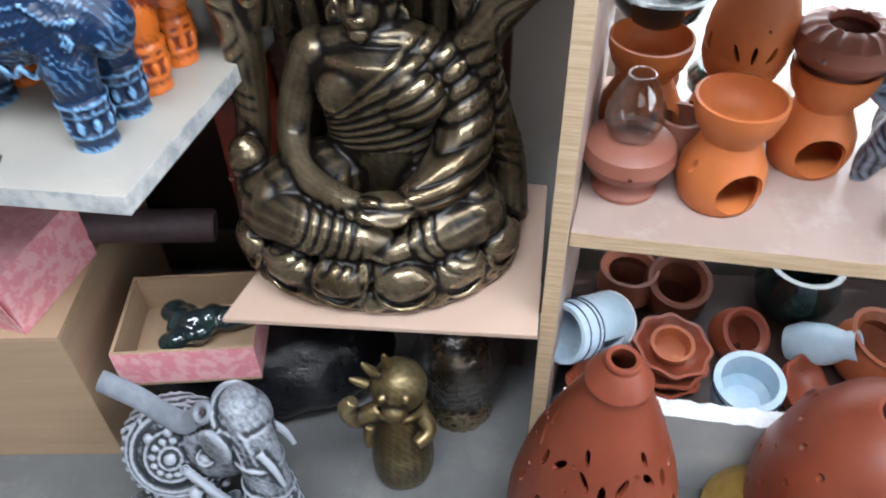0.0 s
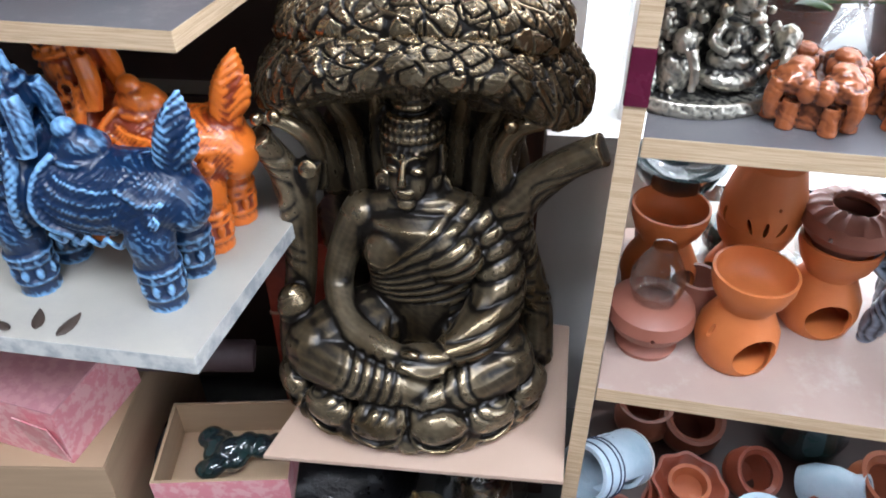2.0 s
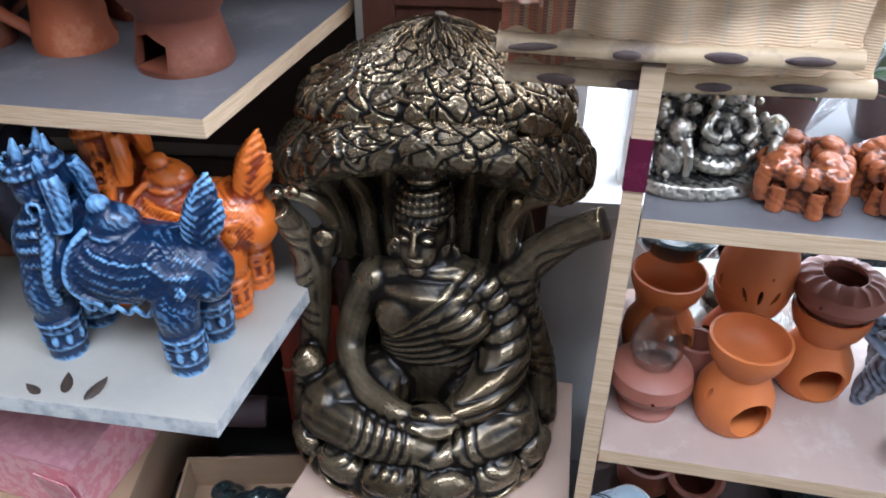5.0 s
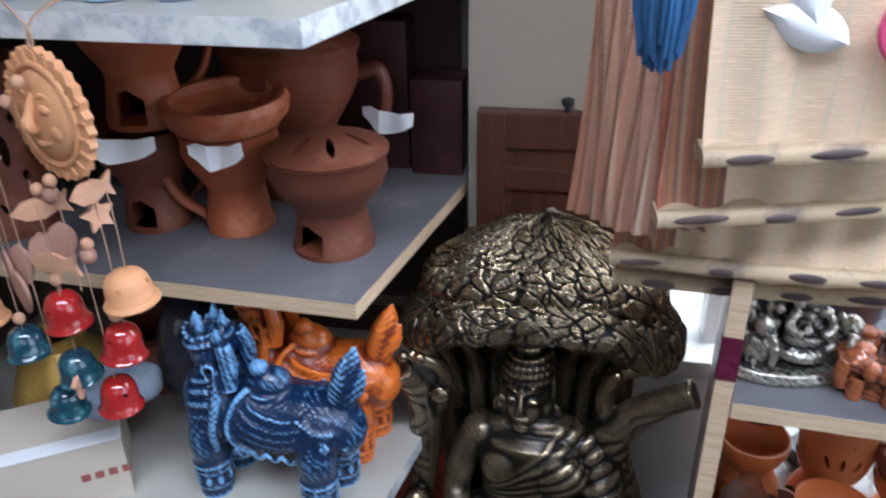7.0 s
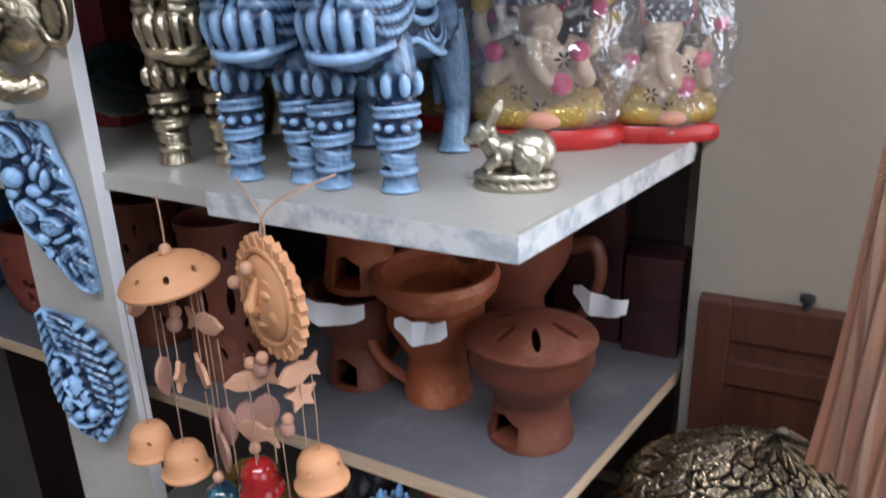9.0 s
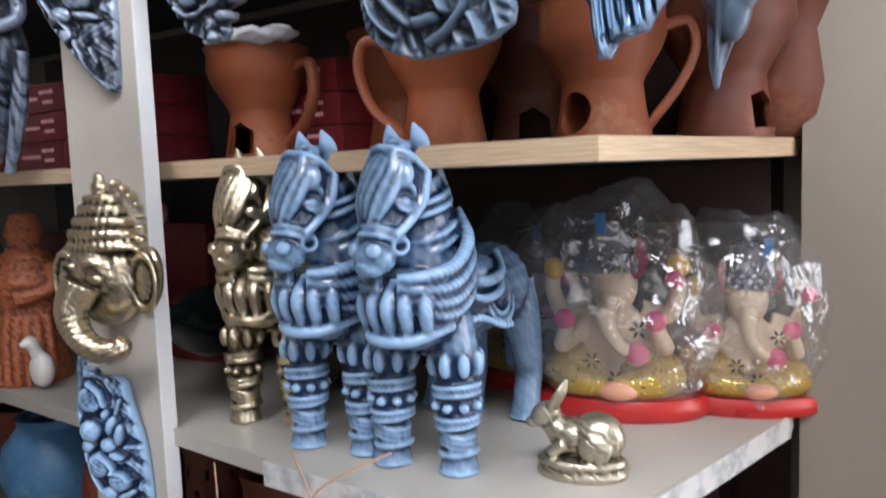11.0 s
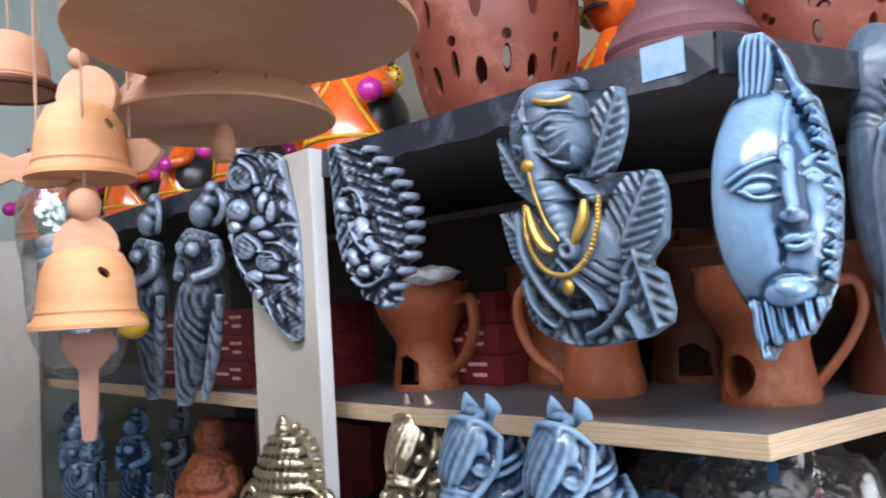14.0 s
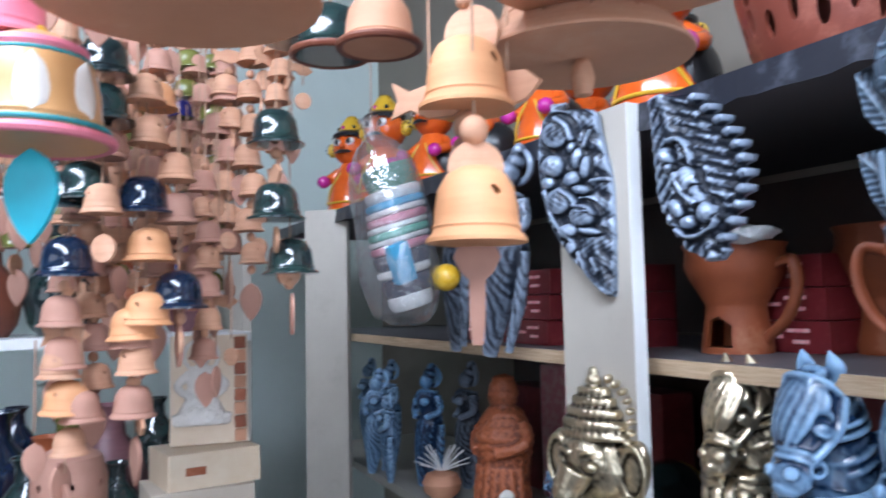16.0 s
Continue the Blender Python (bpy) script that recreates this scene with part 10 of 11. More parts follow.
def doll(tall=0.25):
    """A glossy painted clay doll: a flared robe, arms, a round head and a pointed hat."""
    bm = bmesh.new()
    k = tall / 0.25
    slots = [DOLL_ORANGE, BLACK, YELLOW, MAGENTA, WHITE_GLOSS]

    def add(index, how, *args, **kw):
        n = len(bm.faces)
        how(bm, *args, **kw)
        for f in list(bm.faces)[n:]:
            f.material_index = index
    add(0, add_lathe, [(0, 0), (0.062, 0), (0.064, 0.006), (0.055, 0.05), (0.042, 0.10), (0.028, 0.128), (0, 0.132)], 32)
    add(1, add_ball, (0.030, 0.014, 0.055), (0.040, 0.050, 0.056))
    for z, r in ((0.012, 0.0645), (0.030, 0.061)):
        add(2, add_ring, (0, 0, z), r, 0.0026, segments=40, minor=6)
    for s in (-1, 1):
        add(2, add_tube, [(s * 0.010, -0.040, 0.104, 0.002), (s * 0.030, -0.046, 0.070, 0.0026), (s * 0.052, -0.034, 0.030, 0.002)], segments=6)
        add(0, add_tube, [(s * 0.034, 0, 0.112, 0.013), (s * 0.058, -0.016, 0.092, 0.012), (s * 0.052, -0.044, 0.084, 0.011)], segments=10)
        add(3, add_ball, (s * 0.050, -0.052, 0.082), (0.016, 0.015, 0.015))
        add(2, add_ball, (s * 0.054, 0.0, 0.168), (0.014, 0.012, 0.018))
        for j in range(8):
            a = j * math.pi / 4
            add(1, add_ball, (s * 0.058 + 0.009 * math.cos(a), -0.010, 0.168 + 0.012 * math.sin(a)), 0.0022, u=8, v=6)
        add(4, add_ball, (s * 0.018, -0.043, 0.178), (0.012, 0.006, 0.009), (0, s * -12, 0))
        add(1, add_ball, (s * 0.016, -0.0475, 0.178), (0.006, 0.004, 0.007))
        add(1, add_tube, [(s * 0.006, -0.047, 0.188, 0.0015), (s * 0.020, -0.045, 0.195, 0.003), (s * 0.036, -0.034, 0.188, 0.0012)], segments=6)
    add(0, add_ball, (0, 0, 0.168), (0.047, 0.046, 0.044), u=26, v=16)
    add(0, add_ball, (0, -0.049, 0.166), (0.007, 0.009, 0.007))
    add(1, add_tube, [(-0.022, -0.044, 0.152, 0.002), (-0.008, -0.050, 0.154, 0.004), (0.008, -0.050, 0.154, 0.004), (0.022, -0.044, 0.152, 0.002)], segments=6)
    add(1, add_lathe, [(0, 0.196), (0.045, 0.194), (0.047, 0.200), (0.036, 0.208), (0, 0.21)], 28)
    add(2, add_lathe, [(0, 0.204), (0.034, 0.206), (0.027, 0.226), (0.012, 0.246), (0, 0.25)], 24)
    for j in range(7):
        a = j * 2 * math.pi / 7
        add(3 if j % 2 else 1, add_ball, (0.031 * math.cos(a), 0.031 * math.sin(a), 0.216), 0.005, u=8, v=6)
    data = finish(bm, slots)
    data.transform(Matrix.Diagonal((k, k, k, 1)))
    return data


DOLL = doll()
for x, y, turn, k in ((-0.79, 0.735, 25, 1.0), (-0.47, 0.86, -10, 0.85), (-1.02, 0.72, 10, 0.8), (-1.20, 0.72, -15, 0.8), (-1.39, 0.715, 20, 0.85), (-1.63, 0.715, 35, 1.0), (-1.84, 0.715, 40, 1.0), (-0.93, 0.88, 15, 1.0), (-1.12, 0.88, 0, 1.0)):
    statue("doll", DOLL, "glossy orange, black and yellow painted clay doll with a pointed hat", "doll", pose(x, y, 1.699, 0, 0, turn) @ Matrix.Diagonal((k, k, k, 1)), "dolls on the top board")
shade = shell([(0.062, 0), (0.066, 0.004), (0.082, 0.045), (0.094, 0.10), (0.096, 0.15), (0.088, 0.20), (0.074, 0.23)], [(0.068, 0.23), (0.082, 0.198), (0.090, 0.15), (0.088, 0.10), (0.076, 0.045), (0.058, 0.008)])
cuts = []
for k in range(10):
    cuts += [(k * 36, 0.083, 0.055, 0.030, 0.013, 0), (k * 36 + 18, 0.090, 0.088, 0.011, 0.011, 0), (k * 36, 0.094, 0.122, 0.032, 0.013, 0), (k * 36 + 18, 0.088, 0.064, 0.030, 0.010, 0), (k * 36 + 9, 0.095, 0.155, 0.010, 0.010, 0)]
lamp = part("pierced_lampshade", pierced(shade, cuts, RED_CLAY, 60), None, m=pose(-0.574, 0.765, 1.697, 0, 0, 12))
tagged(lamp, "dark red clay lampshade pierced with diamonds and dots", "lampshade")
pot = thing("ridged_pot", "purple-brown ridged clay pot with a wide shoulder", "pot", pose(-0.372, 0.80, 1.697))
prof = [(0.045, 0), (0.062, 0.012), (0.074, 0.034), (0.0755, 0.042), (0.070, 0.046), (0.073, 0.052), (0.066, 0.066), (0.062, 0.068), (0.058, 0.080), (0.040, 0.098), (0.034, 0.12), (0.045, 0.135)]
part("pot_body", add_lathe(bmesh.new(), shell(prof, [(0.04, 0.135), (0.03, 0.12), (0.036, 0.095), (0.06, 0.06), (0.04, 0.01)]), 48), PURPLE_CLAY, pot)
cuts = []
for k in range(9):
    cuts += [(k * 40, 0.066, 0.06, 0.011, 0.011, 0), (k * 40 + 20, 0.068, 0.09, 0.013, 0.013, 0), (k * 40 + 6, 0.066, 0.055, 0.008, 0.011, 0), (k * 40, 0.062, 0.035, 0.020, 0.009, 0)]
round_pot = shell([(0.048, 0), (0.056, 0.01), (0.066, 0.05), (0.069, 0.09), (0.062, 0.13)], [(0.056, 0.13), (0.063, 0.09), (0.06, 0.05), (0.045, 0.008)])
tagged(part("pierced_pot", pierced(round_pot, cuts, RED_CLAY, 48), None, m=pose(-0.262, 0.865, 1.697)), "red-brown clay pot pierced with flower holes", "pot")
tagged(part("plastic_tape", add_box(bmesh.new(), (0.034, 0.0012, 0.026), (0, 0, 0)), plain("blue_tape", (0.22, 0.36, 0.50), (0.35, 0.46, 0.56), 0.2, scale=40, coat=0.5), m=pose(-0.302, 0.6255, 1.688)), "short piece of shiny blue tape on the vinyl edge", "tape")
crate = thing("green_packet", "teal green packet behind the pots on the top board", "packet", pose(-0.40, 0.98, 1.697))
part("packet_body", add_box(bmesh.new(), (0.16, 0.06, 0.17), (0, 0, 0.085), bevel=0.012), TEAL_PAINT, crate)

# ---- left bay of the shelving ----
def small_boxes(spots, size, group):
    data = finish(add_box(bmesh.new(), size, (0, 0, size[2] / 2), bevel=0.0015), RED_BOX, False)
    for x, y, z, turn in spots:
        box = thing("gift_box", "flat dark red printed card box in a stack", "box", pose(x, y, z, 0, 0, turn), group)
        part("box_body", data, None, box)
        for j, (dx, dz, w) in enumerate(((-0.02, 0.5, 0.05), (0.025, 0.7, 0.03), (0.028, 0.35, 0.022))):
            part("print_bar", add_box(bmesh.new(), (w, 0.0008, size[2] * 0.12), (dx, -size[1] / 2 - 0.0004, size[2] * dz)), PINK_PAPER, box, "pale printed bar")


stack = [(-1.065 + 0.002 * (k % 2), 0.745, 1.4205 + 0.0375 * k, 2 * (k % 3) - 2) for k in range(3)]
stack += [(-1.225, 0.745, 1.4205 + 0.0375 * k, 1 - k) for k in range(3)] + [(-0.935, 0.775, 1.4205 + 0.0375 * k, k) for k in range(3)] + [(-0.90 + 0.20, 0.86, 1.4205 + 0.0375 * k, -2 * k) for k in range(3)]
small_boxes(stack, (0.13, 0.09, 0.0365), "stacked red boxes")
for x, y, z, mat, k, turn, words in ((-1.74, 0.76, 1.1155, BLUE, 0.82, 10, "navy and blue standing figurine with banded robe"), (-1.60, 0.80, 1.1155, BLUE, 0.80, -15, "navy and blue standing figurine with banded robe"), (-1.50, 0.745, 1.1155, DEEP_BLUE, 0.84, 20, "dark blue standing figurine with tall crown"),
                                    (-1.90, 0.775, 1.1155, BLUE, 0.80, -5, "navy and blue standing figurine with banded robe"), (-1.665, 0.70, 1.1155, BLUE, 0.78, 25, "blue standing figurine with a tilted head"), (-1.43, 0.80, 1.1155, PEWTER, 0.86, -10, "black and silver standing figurine among blue ones"), (-1.565, 0.685, 1.1155, BLUE, 0.66, -30, "short blue standing figurine with banded robe")):
    statue("figurine", standing_figure(mat), words, "figurine", pose(x, y, z, 0, 0, turn) @ Matrix.Diagonal((k * 1.15, k * 1.15, k, 1)), "figurines in the far bay")


def tiered_figure(material):
    """A squat carved figure with a fringe of hanging folds."""
    bm = bmesh.new()
    add_lathe(bm, [(0, 0), (0.046, 0), (0.048, 0.01), (0.040, 0.08), (0.046, 0.12), (0.050, 0.15), (0.034, 0.185), (0.020, 0.20), (0.026, 0.215), (0.018, 0.245), (0, 0.25)], 32)
    for k in range(9):
        a = radians(200 + k * 18)
        add_tube(bm, [(0.040 * math.cos(a), 0.040 * math.sin(a), 0.10, 0.008), (0.047 * math.cos(a), 0.047 * math.sin(a), 0.05, 0.0075), (0.050 * math.cos(a), 0.050 * math.sin(a), 0.0, 0.006)], segments=8)
    for s in (-1, 1):
        add_tube(bm, [(s * 0.040, 0, 0.17, 0.012), (s * 0.054, -0.012, 0.14, 0.011), (s * 0.02, -0.044, 0.125, 0.010)], segments=10)
    return sculpted(bm, material, 0.0022, lambda co, no: 0.0016 * lumps(co, 0.010) + 0.0012 * (co[:, 2] > 0.1) * groove(co[:, 2] / 0.014), 2)


TIER = tiered_figure(RUST)
statue("carved_figure", TIER, "rust orange carved clay figure with hanging folds", "figurine", pose(-1.19, 0.735, 1.1155, 0, 0, 15), "rust figures")
statue("carved_figure", TIER, "rust orange carved clay figure with hanging folds", "figurine", pose(-1.31, 0.80, 1.1155, 0, 0, -20) @ Matrix.Diagonal((0.9, 0.9, 0.9, 1)), "rust figures")
blue_one = statue("elephant_figure", TIER.copy(), "small blue rubbed clay elephant beside the upright", "figurine", pose(-1.035, 0.76, 1.1155, 0, 0, 0) @ Matrix.Diagonal((0.8, 0.8, 0.72, 1)))
blue_one.data.materials[0] = BLUE
for x, y, w, h, mat, words in ((-1.24, 0.93, 0.16, 0.25, PINK_PAPER, "pink shiny wrapped packet at the back"), (-1.08, 0.95, 0.14, 0.22, RED_BOX, "dark red packet at the back"), (-1.42, 0.95, 0.15, 0.20, RED_BOX, "dark red packet at the back"), (-0.70, 0.985, 0.16, 0.22, RED_BOX, "dark red packet in the shade behind the horses")):
    pk = thing("packet", words, "packet", pose(x, y, 1.1155 if x < -0.85 else 1.1485), "packets behind the figures")
    part("packet_body", add_box(bmesh.new(), (w, 0.07, h), (0, 0, h / 2), (0, 0, 0), bevel=0.01), mat, pk)
# white feathery plant bits in a round clay pot
tuft = thing("clay_ornament", "small round terracotta pot with a white bristle tuft", "ornament", pose(-1.405, 0.725, 1.1155))
part("pot_body", add_lathe(bmesh.new(), [(0, 0), (0.018, 0), (0.034, 0.014), (0.038, 0.030), (0.030, 0.046), (0.012, 0.052), (0, 0.052)], 28), TERRA_PALE, tuft)
bm = bmesh.new()
for k in range(22):
    a, b = rng.uniform(0, 6.28), rng.uniform(0.3, 1.2)
    d = Vector((math.cos(a) * math.sin(b), math.sin(a) * math.sin(b), math.cos(b)))
    add_tube(bm, [(0, 0, 0.05), tuple(Vector((0, 0, 0.05)) + d * 0.03), tuple(Vector((0, 0, 0.046)) + d * 0.06)], 0.0012, 5, 2)
part("bristles", bm, PAPER, tuft, "white bristles")
wb = thing("white_bird", "small white glazed clay bird", "ornament", pose(-1.115, 0.705, 1.1155))
part("bird_body", sculpted(add_tube(add_ball(bmesh.new(), (0, 0, 0.030), (0.020, 0.016, 0.026)), [(0, 0, 0.04, 0.012), (0, -0.008, 0.06, 0.009), (0, -0.014, 0.070, 0.010), (0, -0.028, 0.068, 0.003)], segments=10), WHITE_GLOSS, 0.0018), None, wb)
# dark round bottle with gold lines behind the gold horse
bt = thing("dark_bottle", "dark olive clay bottle with thin gold lines, lying in the shade", "bottle", pose(-0.945, 0.86, 1.200, 78, 0, 20))
part("bottle_body", add_lathe(bmesh.new(), [(0, -0.05), (0.03, -0.05), (0.048, -0.03), (0.052, 0), (0.044, 0.04), (0.022, 0.075), (0.018, 0.11), (0.024, 0.13), (0, 0.13)], 36), DARK_GLAZE, bt)
for r, z in ((0.0485, -0.031), (0.0355, -0.0466), (0.0225, -0.0500), (0.0105, -0.0500)):
    part("line", add_ring(bmesh.new(), (0, 0, z), r, 0.0016, segments=36, minor=6), GOLD_PAINT, bt, "thin gold line")
# lower boards of the far bay
bb = thing("blue_jar", "round sky blue glazed jar in the shade", "jar", pose(-1.27, 0.80, 0.8685))
part("jar_body", add_lathe(bmesh.new(), shell([(0.04, 0), (0.07, 0.02), (0.086, 0.07), (0.08, 0.12), (0.055, 0.15), (0.058, 0.165)], [(0.05, 0.165), (0.047, 0.15), (0.07, 0.12), (0.078, 0.07), (0.04, 0.01)]), 44), plain("mid_blue_glaze", (0.06, 0.16, 0.30), (0.10, 0.24, 0.40), 0.3, scale=18, spots=(0.22, 0.38, 0.52), bump=0.3), bb)
for x, y, k in ((-1.07, 0.80, 1.0), (-0.955, 0.90, 0.9), (-1.44, 0.86, 1.1)):
    ob = new("pierced_pot", bpy.data.objects["pierced_pot"].data)
    ob.matrix_basis = pose(x, y, 0.8685, 0, 0, 30 * x) @ Matrix.Diagonal((k, k, k, 1))
    tagged(ob, "red-brown clay pot pierced with flower holes, in the shade", "pot")

# ---- wrapped bundle ----
pack = thing("wrapped_toy", "clear plastic bag around a striped coloured cloth toy, on a string", "bag", pose(-1.04, 0.500, 1.466, 12, -6, 0))
CLOTH = {n: plain(n + "_cloth", c, tuple(0.75 * v for v in c), 0.8, scale=60, bump=0.4, fine=400) for n, c in
         (("green", (0.09, 0.22, 0.16)), ("white", (0.72, 0.72, 0.70)), ("pink", (0.62, 0.24, 0.32)), ("sky", (0.08, 0.38, 0.62)), ("mint", (0.16, 0.45, 0.34)), ("dark", (0.06, 0.06, 0.09)))}
z = 0.215
for kind, h, w in (("green", 0.034, 0.036), ("white", 0.016, 0.038), ("sky", 0.011, 0.040), ("white", 0.009, 0.041), ("pink", 0.012, 0.041), ("white", 0.008, 0.042), ("mint", 0.011, 0.042), ("white", 0.008, 0.042), ("pink", 0.012, 0.041), ("dark", 0.022, 0.038), ("white", 0.012, 0.037), ("dark", 0.026, 0.034), ("white", 0.02, 0.03)):
    bm = add_lathe(bmesh.new(), [(0, -h), (0.9 * w, -h), (w, -0.75 * h), (1.02 * w, -0.4 * h), (w, -0.1 * h), (0.9 * w, 0), (0, 0)], 28, wobble=0.05)
    part("cloth_band", bm, CLOTH[kind], pack, kind + " cloth", m=pose(0.003 * math.sin(50 * z), 0.02 - 0.10 * (0.2 - z), z, 5, 3, 40 * z) @ Matrix.Diagonal((1.05, 1.0, 1, 1)))
    z -= h
part("blue_toy", add_box(bmesh.new(), (0.02, 0.03, 0.055), (0.036, -0.012, 0.075), (10, 12, 10), bevel=0.007), CLOTH["sky"], pack, "bright blue piece")
part("yellow_ball", add_ball(bmesh.new(), (0.03, 0.052, 0.042), 0.019), YELLOW, pack, "yellow ball")
bm = add_tube(bmesh.new(), [(0, -0.012, -0.006, 0.020), (0, -0.008, 0.01, 0.044), (0, -0.002, 0.06, 0.054), (0, 0.008, 0.14, 0.053), (0, 0.012, 0.20, 0.049), (0, 0.012, 0.235, 0.036), (0, 0.012, 0.262, 0.012), (0, 0.012, 0.285, 0.016)], segments=28, steps=5)
for v in bm.verts:
    a = math.atan2(v.co.y, v.co.x)
    k = 1 + 0.03 * math.sin(5 * a + 60 * v.co.z) + 0.025 * math.sin(9 * a - 110 * v.co.z)
    v.co.x, v.co.y = v.co.x * k, v.co.y * k
part("plastic_bag", bm, PLASTIC, pack, "clear crinkled plastic")
tip = Vector((0, 0.012, 0.27))
rise = pose(0, 0, 0, 12, -6, 0).inverted() @ Vector((0, 0, 0.885))
part("string", add_tube(bmesh.new(), [tuple(tip), tuple(tip + 0.5 * rise), tuple(tip + rise)], 0.0009, 6, 2), STRING, pack)

# ---- far side of the shop ----
west = thing("wall_shelf", "dark wooden wall shelves along the side wall, filled with pots", "shelf", pose(-1.86, -0.12, 0))
for z in (1.15, 1.435, 1.80):
    part("shelf_board", add_box(bmesh.new(), (0.34, 1.1, 0.02), (0, 0, z - 0.01), bevel=0.0015), WHITE if z > 1.4 else PAINT, west, smooth=False)
for y in (-0.55, 0.55):
    part("side_panel", add_box(bmesh.new(), (0.30, 0.018, 1.95), (-0.01, y, 0.975), bevel=0.0015), PAINT, west, smooth=False)
counter = thing("display_counter", "plain painted counter under the hanging chimes", "counter", pose(-1.42, -0.12, 0))
part("counter_top", add_box(bmesh.new(), (0.46, 1.06, 0.03), (0, 0, 1.105), bevel=0.002), PAINT, counter, smooth=False)
part("counter_front", add_box(bmesh.new(), (0.40, 1.0, 1.09), (0, 0, 0.545), bevel=0.002), WALL, counter, smooth=False)
plaque = thing("relief_plaque", "cream plaque with a white relief figure and terracotta border strip", "plaque", pose(-1.335, 0.283, 1.272, -6, 0, 82))
part("plaque_board", add_box(bmesh.new(), (0.118, 0.010, 0.17), (0, 0, 0.085), bevel=0.0015), CREAM, plaque, smooth=False)
bm = bmesh.new()
add_lathe(bm, [(0, 0), (0.040, 0), (0.036, 0.02), (0.020, 0.05), (0.024, 0.075), (0.014, 0.092), (0, 0.094)], 24)
add_ball(bm, (0, 0, 0.108), (0.015, 0.012, 0.017)), add_ring(bm, (0, 0.004, 0.108), 0.026, 0.004, (90, 0, 0), 24, 8)
for s in (-1, 1):
    add_tube(bm, [(s * 0.018, 0, 0.080, 0.008), (s * 0.036, -0.004, 0.060, 0.007), (s * 0.012, -0.016, 0.040, 0.006)], segments=8)
    add_tube(bm, [(s * 0.044, -0.004, 0.010, 0.009), (0, -0.016, 0.012, 0.010)], segments=8)
bm.transform(Matrix.Diagonal((1, 0.45, 1, 1)))
part("relief_figure", sculpted(bm, WHITE_GLOSS, 0.002, lambda co, no: 0.0012 * lumps(co, 0.007), 2), None, plaque, "white relief figure", m=pose(-0.012, -0.008, 0.03))
for k in range(8):
    part("border_tile", add_box(bmesh.new(), (0.018, 0.008, 0.019), (0.047, -0.008, 0.012 + 0.0207 * k), (0, 4 * math.sin(5 * k), 0), bevel=0.003), TERRA if k % 2 else TERRA_PALE, plaque, "small terracotta block")
for j, (x, y, z, sx, sy, sz, mat, turn) in enumerate(((-1.335, 0.27, 1.120, 0.12, 0.17, 0.048, WHITE, 6), (-1.33, 0.262, 1.168, 0.12, 0.15, 0.05, CARD_PALE, 2), (-1.335, 0.275, 1.218, 0.11, 0.14, 0.053, CREAM, 8))):
    bx = thing("carton", "flat pale cardboard box in a stack under the plaque", "box", pose(x, y, z, 0, 0, turn), "boxes on the counter")
    part("box_body", add_box(bmesh.new(), (sx, sy, sz), (0, 0, sz / 2), bevel=0.002), mat, bx, smooth=False)
    part("print_bar", add_box(bmesh.new(), (0.0008, 0.03, 0.012), (sx / 2 + 0.0004, -0.03, sz / 2)), TERRA, bx, "brown printed bar")
vase_prof = [(0.030, 0), (0.044, 0.02), (0.052, 0.06), (0.040, 0.10), (0.020, 0.125), (0.018, 0.15), (0.028, 0.165)]
VASE = {m.name: finish(add_lathe(bmesh.new(), shell(vase_prof, [(0.024, 0.165), (0.014, 0.15), (0.016, 0.125), (0.034, 0.098), (0.046, 0.06), (0.025, 0.008)]), 32), m) for m in (DARK_GLAZE, PURPLE_CLAY, NAVY_GLAZE, TERRA, TERRA_DARK, OLIVE_GLAZE)}
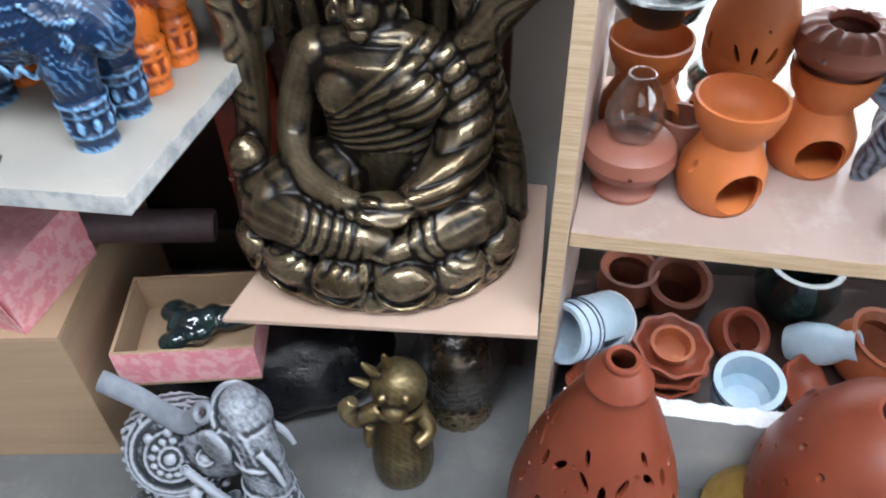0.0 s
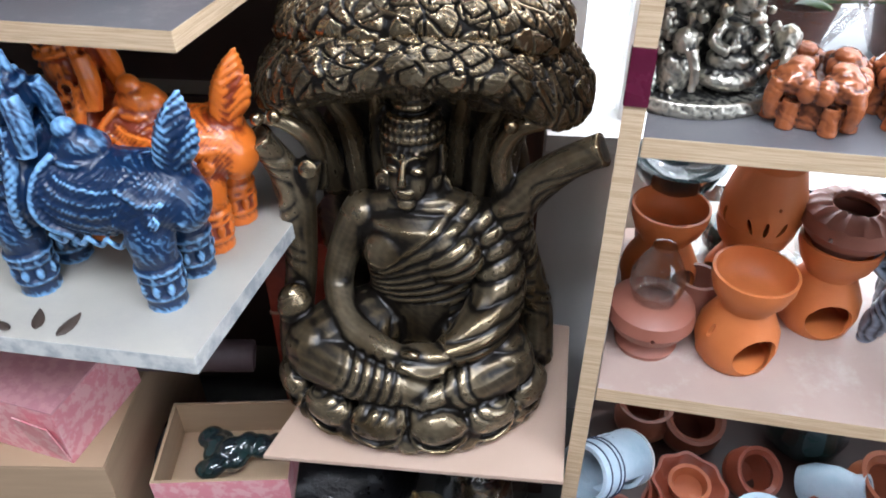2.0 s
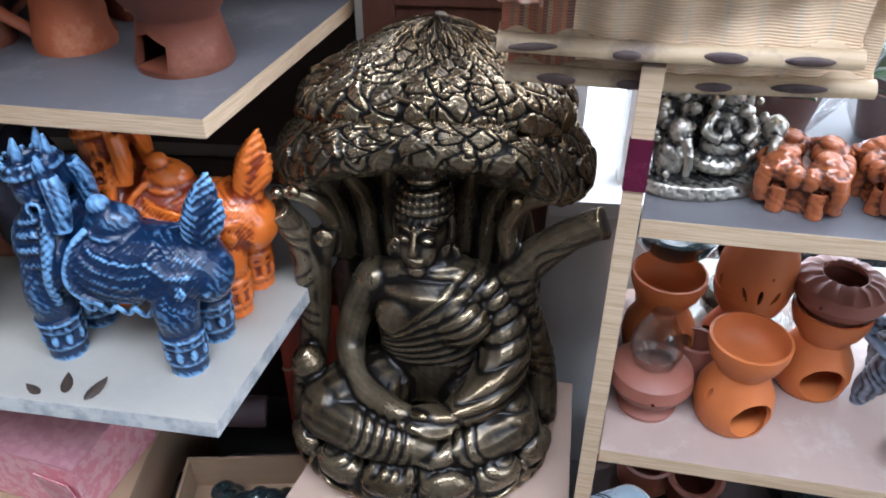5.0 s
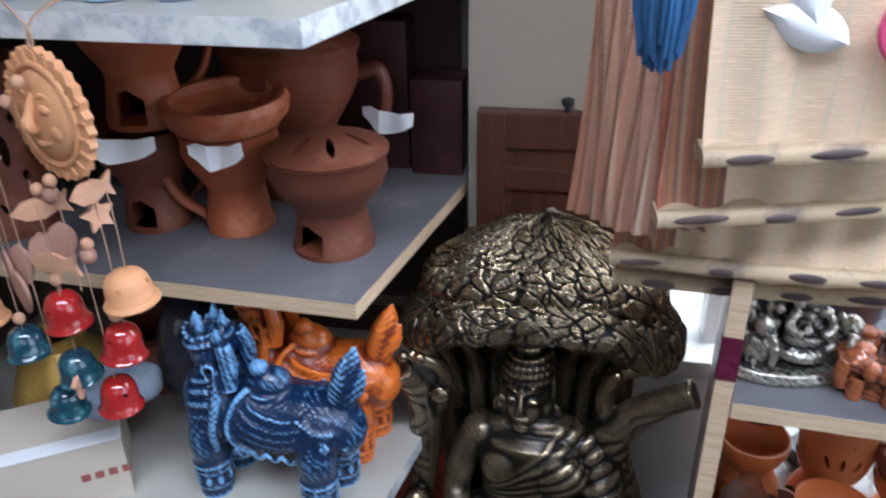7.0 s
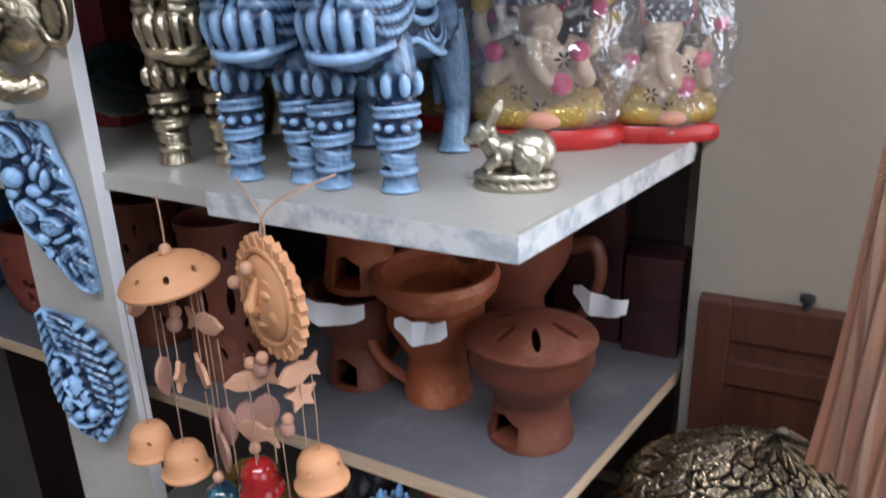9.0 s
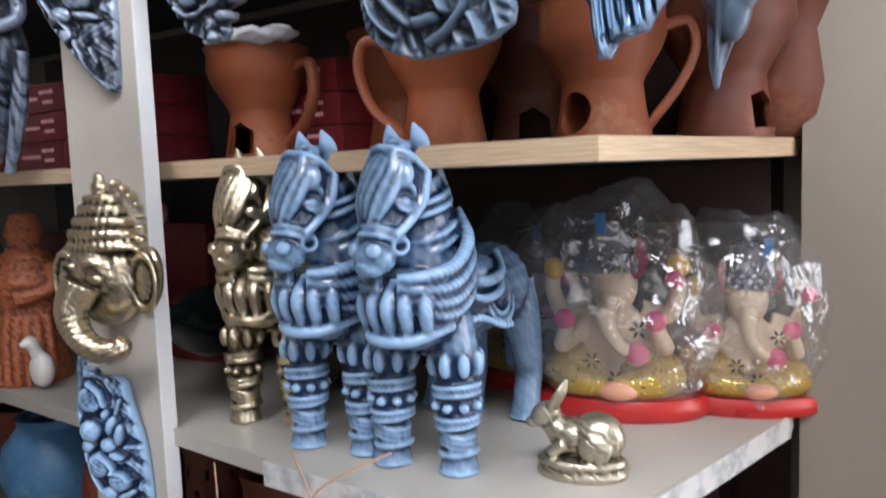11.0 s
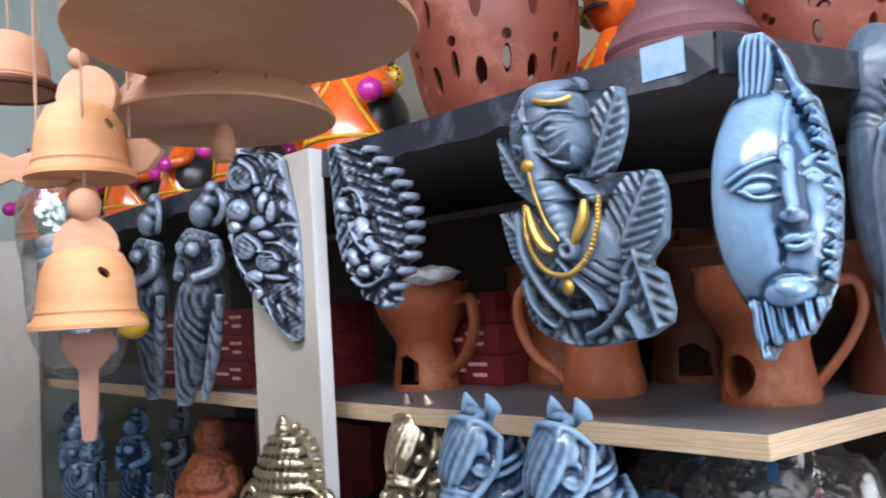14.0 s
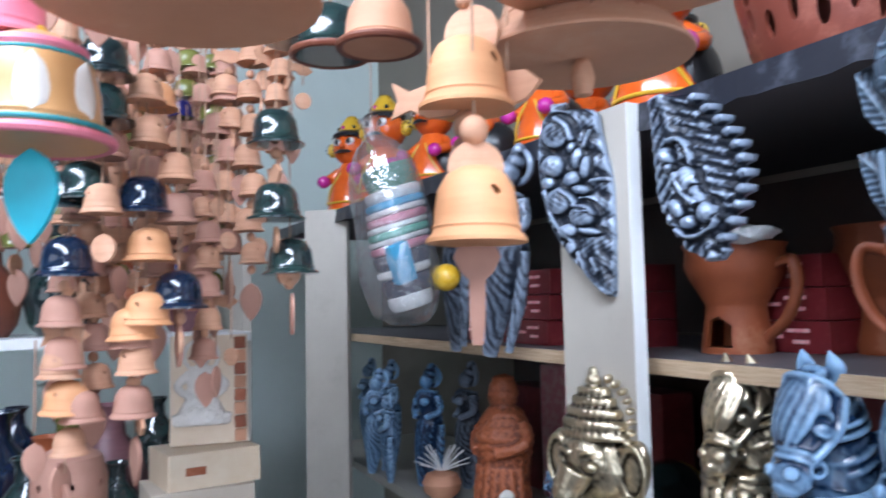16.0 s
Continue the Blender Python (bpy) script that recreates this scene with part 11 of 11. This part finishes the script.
pots = [(-1.40, 0.03, 1.1205, DARK_GLAZE, 0.9), (-1.36, -0.05, 1.1205, DARK_GLAZE, 1.0), (-1.42, 0.155, 1.1205, DARK_GLAZE, 0.75), (-1.50, 0.15, 1.1205, PURPLE_CLAY, 1.25), (-1.48, 0.06, 1.1205, TERRA, 1.0), (-1.58, -0.02, 1.1205, NAVY_GLAZE, 1.2), (-1.45, -0.15, 1.1205, TERRA_DARK, 1.2),
        (-1.58, 0.372, 1.1205, NAVY_GLAZE, 0.5), (-1.60, 0.09, 1.1205, OLIVE_GLAZE, 1.1)]
pots += [(-1.84, -0.55 + 0.125 * k, 1.4352, (TERRA_DARK, DARK_GLAZE, TERRA, PURPLE_CLAY)[k % 4], 0.95 + 0.2 * (k % 3)) for k in range(8)]
pots += [(-1.82, -0.52 + 0.13 * k, 1.1502, (DARK_GLAZE, NAVY_GLAZE, TERRA_DARK)[k % 3], 0.9 + 0.2 * (k % 2)) for k in range(8)]
pots += [(-1.84, -0.50 + 0.14 * k, 1.8002, (TERRA_DARK, TERRA, OLIVE_GLAZE)[k % 3], 1.2) for k in range(7)]
for x, y, z, mat, k in pots:
    v = thing("vase", mat.name.replace("_", " ") + " clay vase with a narrow neck", "vase", pose(x, y, z), "vases on the far shelves")
    part("vase_body", VASE[mat.name], None, v, m=Matrix.Diagonal((k, k, k, 1)))
slot = []
for k in range(7):
    slot += [(k * 51.4, 0.05, 0.045, 0.03, 0.010, 0), (k * 51.4 + 25, 0.05, 0.09, 0.024, 0.010, 0), (k * 51.4, 0.05, 0.125, 0.012, 0.010, 0)]
tower = pierced(shell([(0.052, 0), (0.054, 0.005), (0.050, 0.02), (0.050, 0.13), (0.042, 0.16), (0.020, 0.175)], [(0.016, 0.17), (0.038, 0.155), (0.046, 0.13), (0.046, 0.01)]), slot, FLAT_CLAY, 40)
for x, y in ((-1.30, 0.085), (-1.31, -0.10)):
    tagged(part("pierced_lantern", tower, None, m=pose(x, y, 1.1205)), "dusty terracotta lantern with slots on the counter", "lantern", "lanterns on the counter")
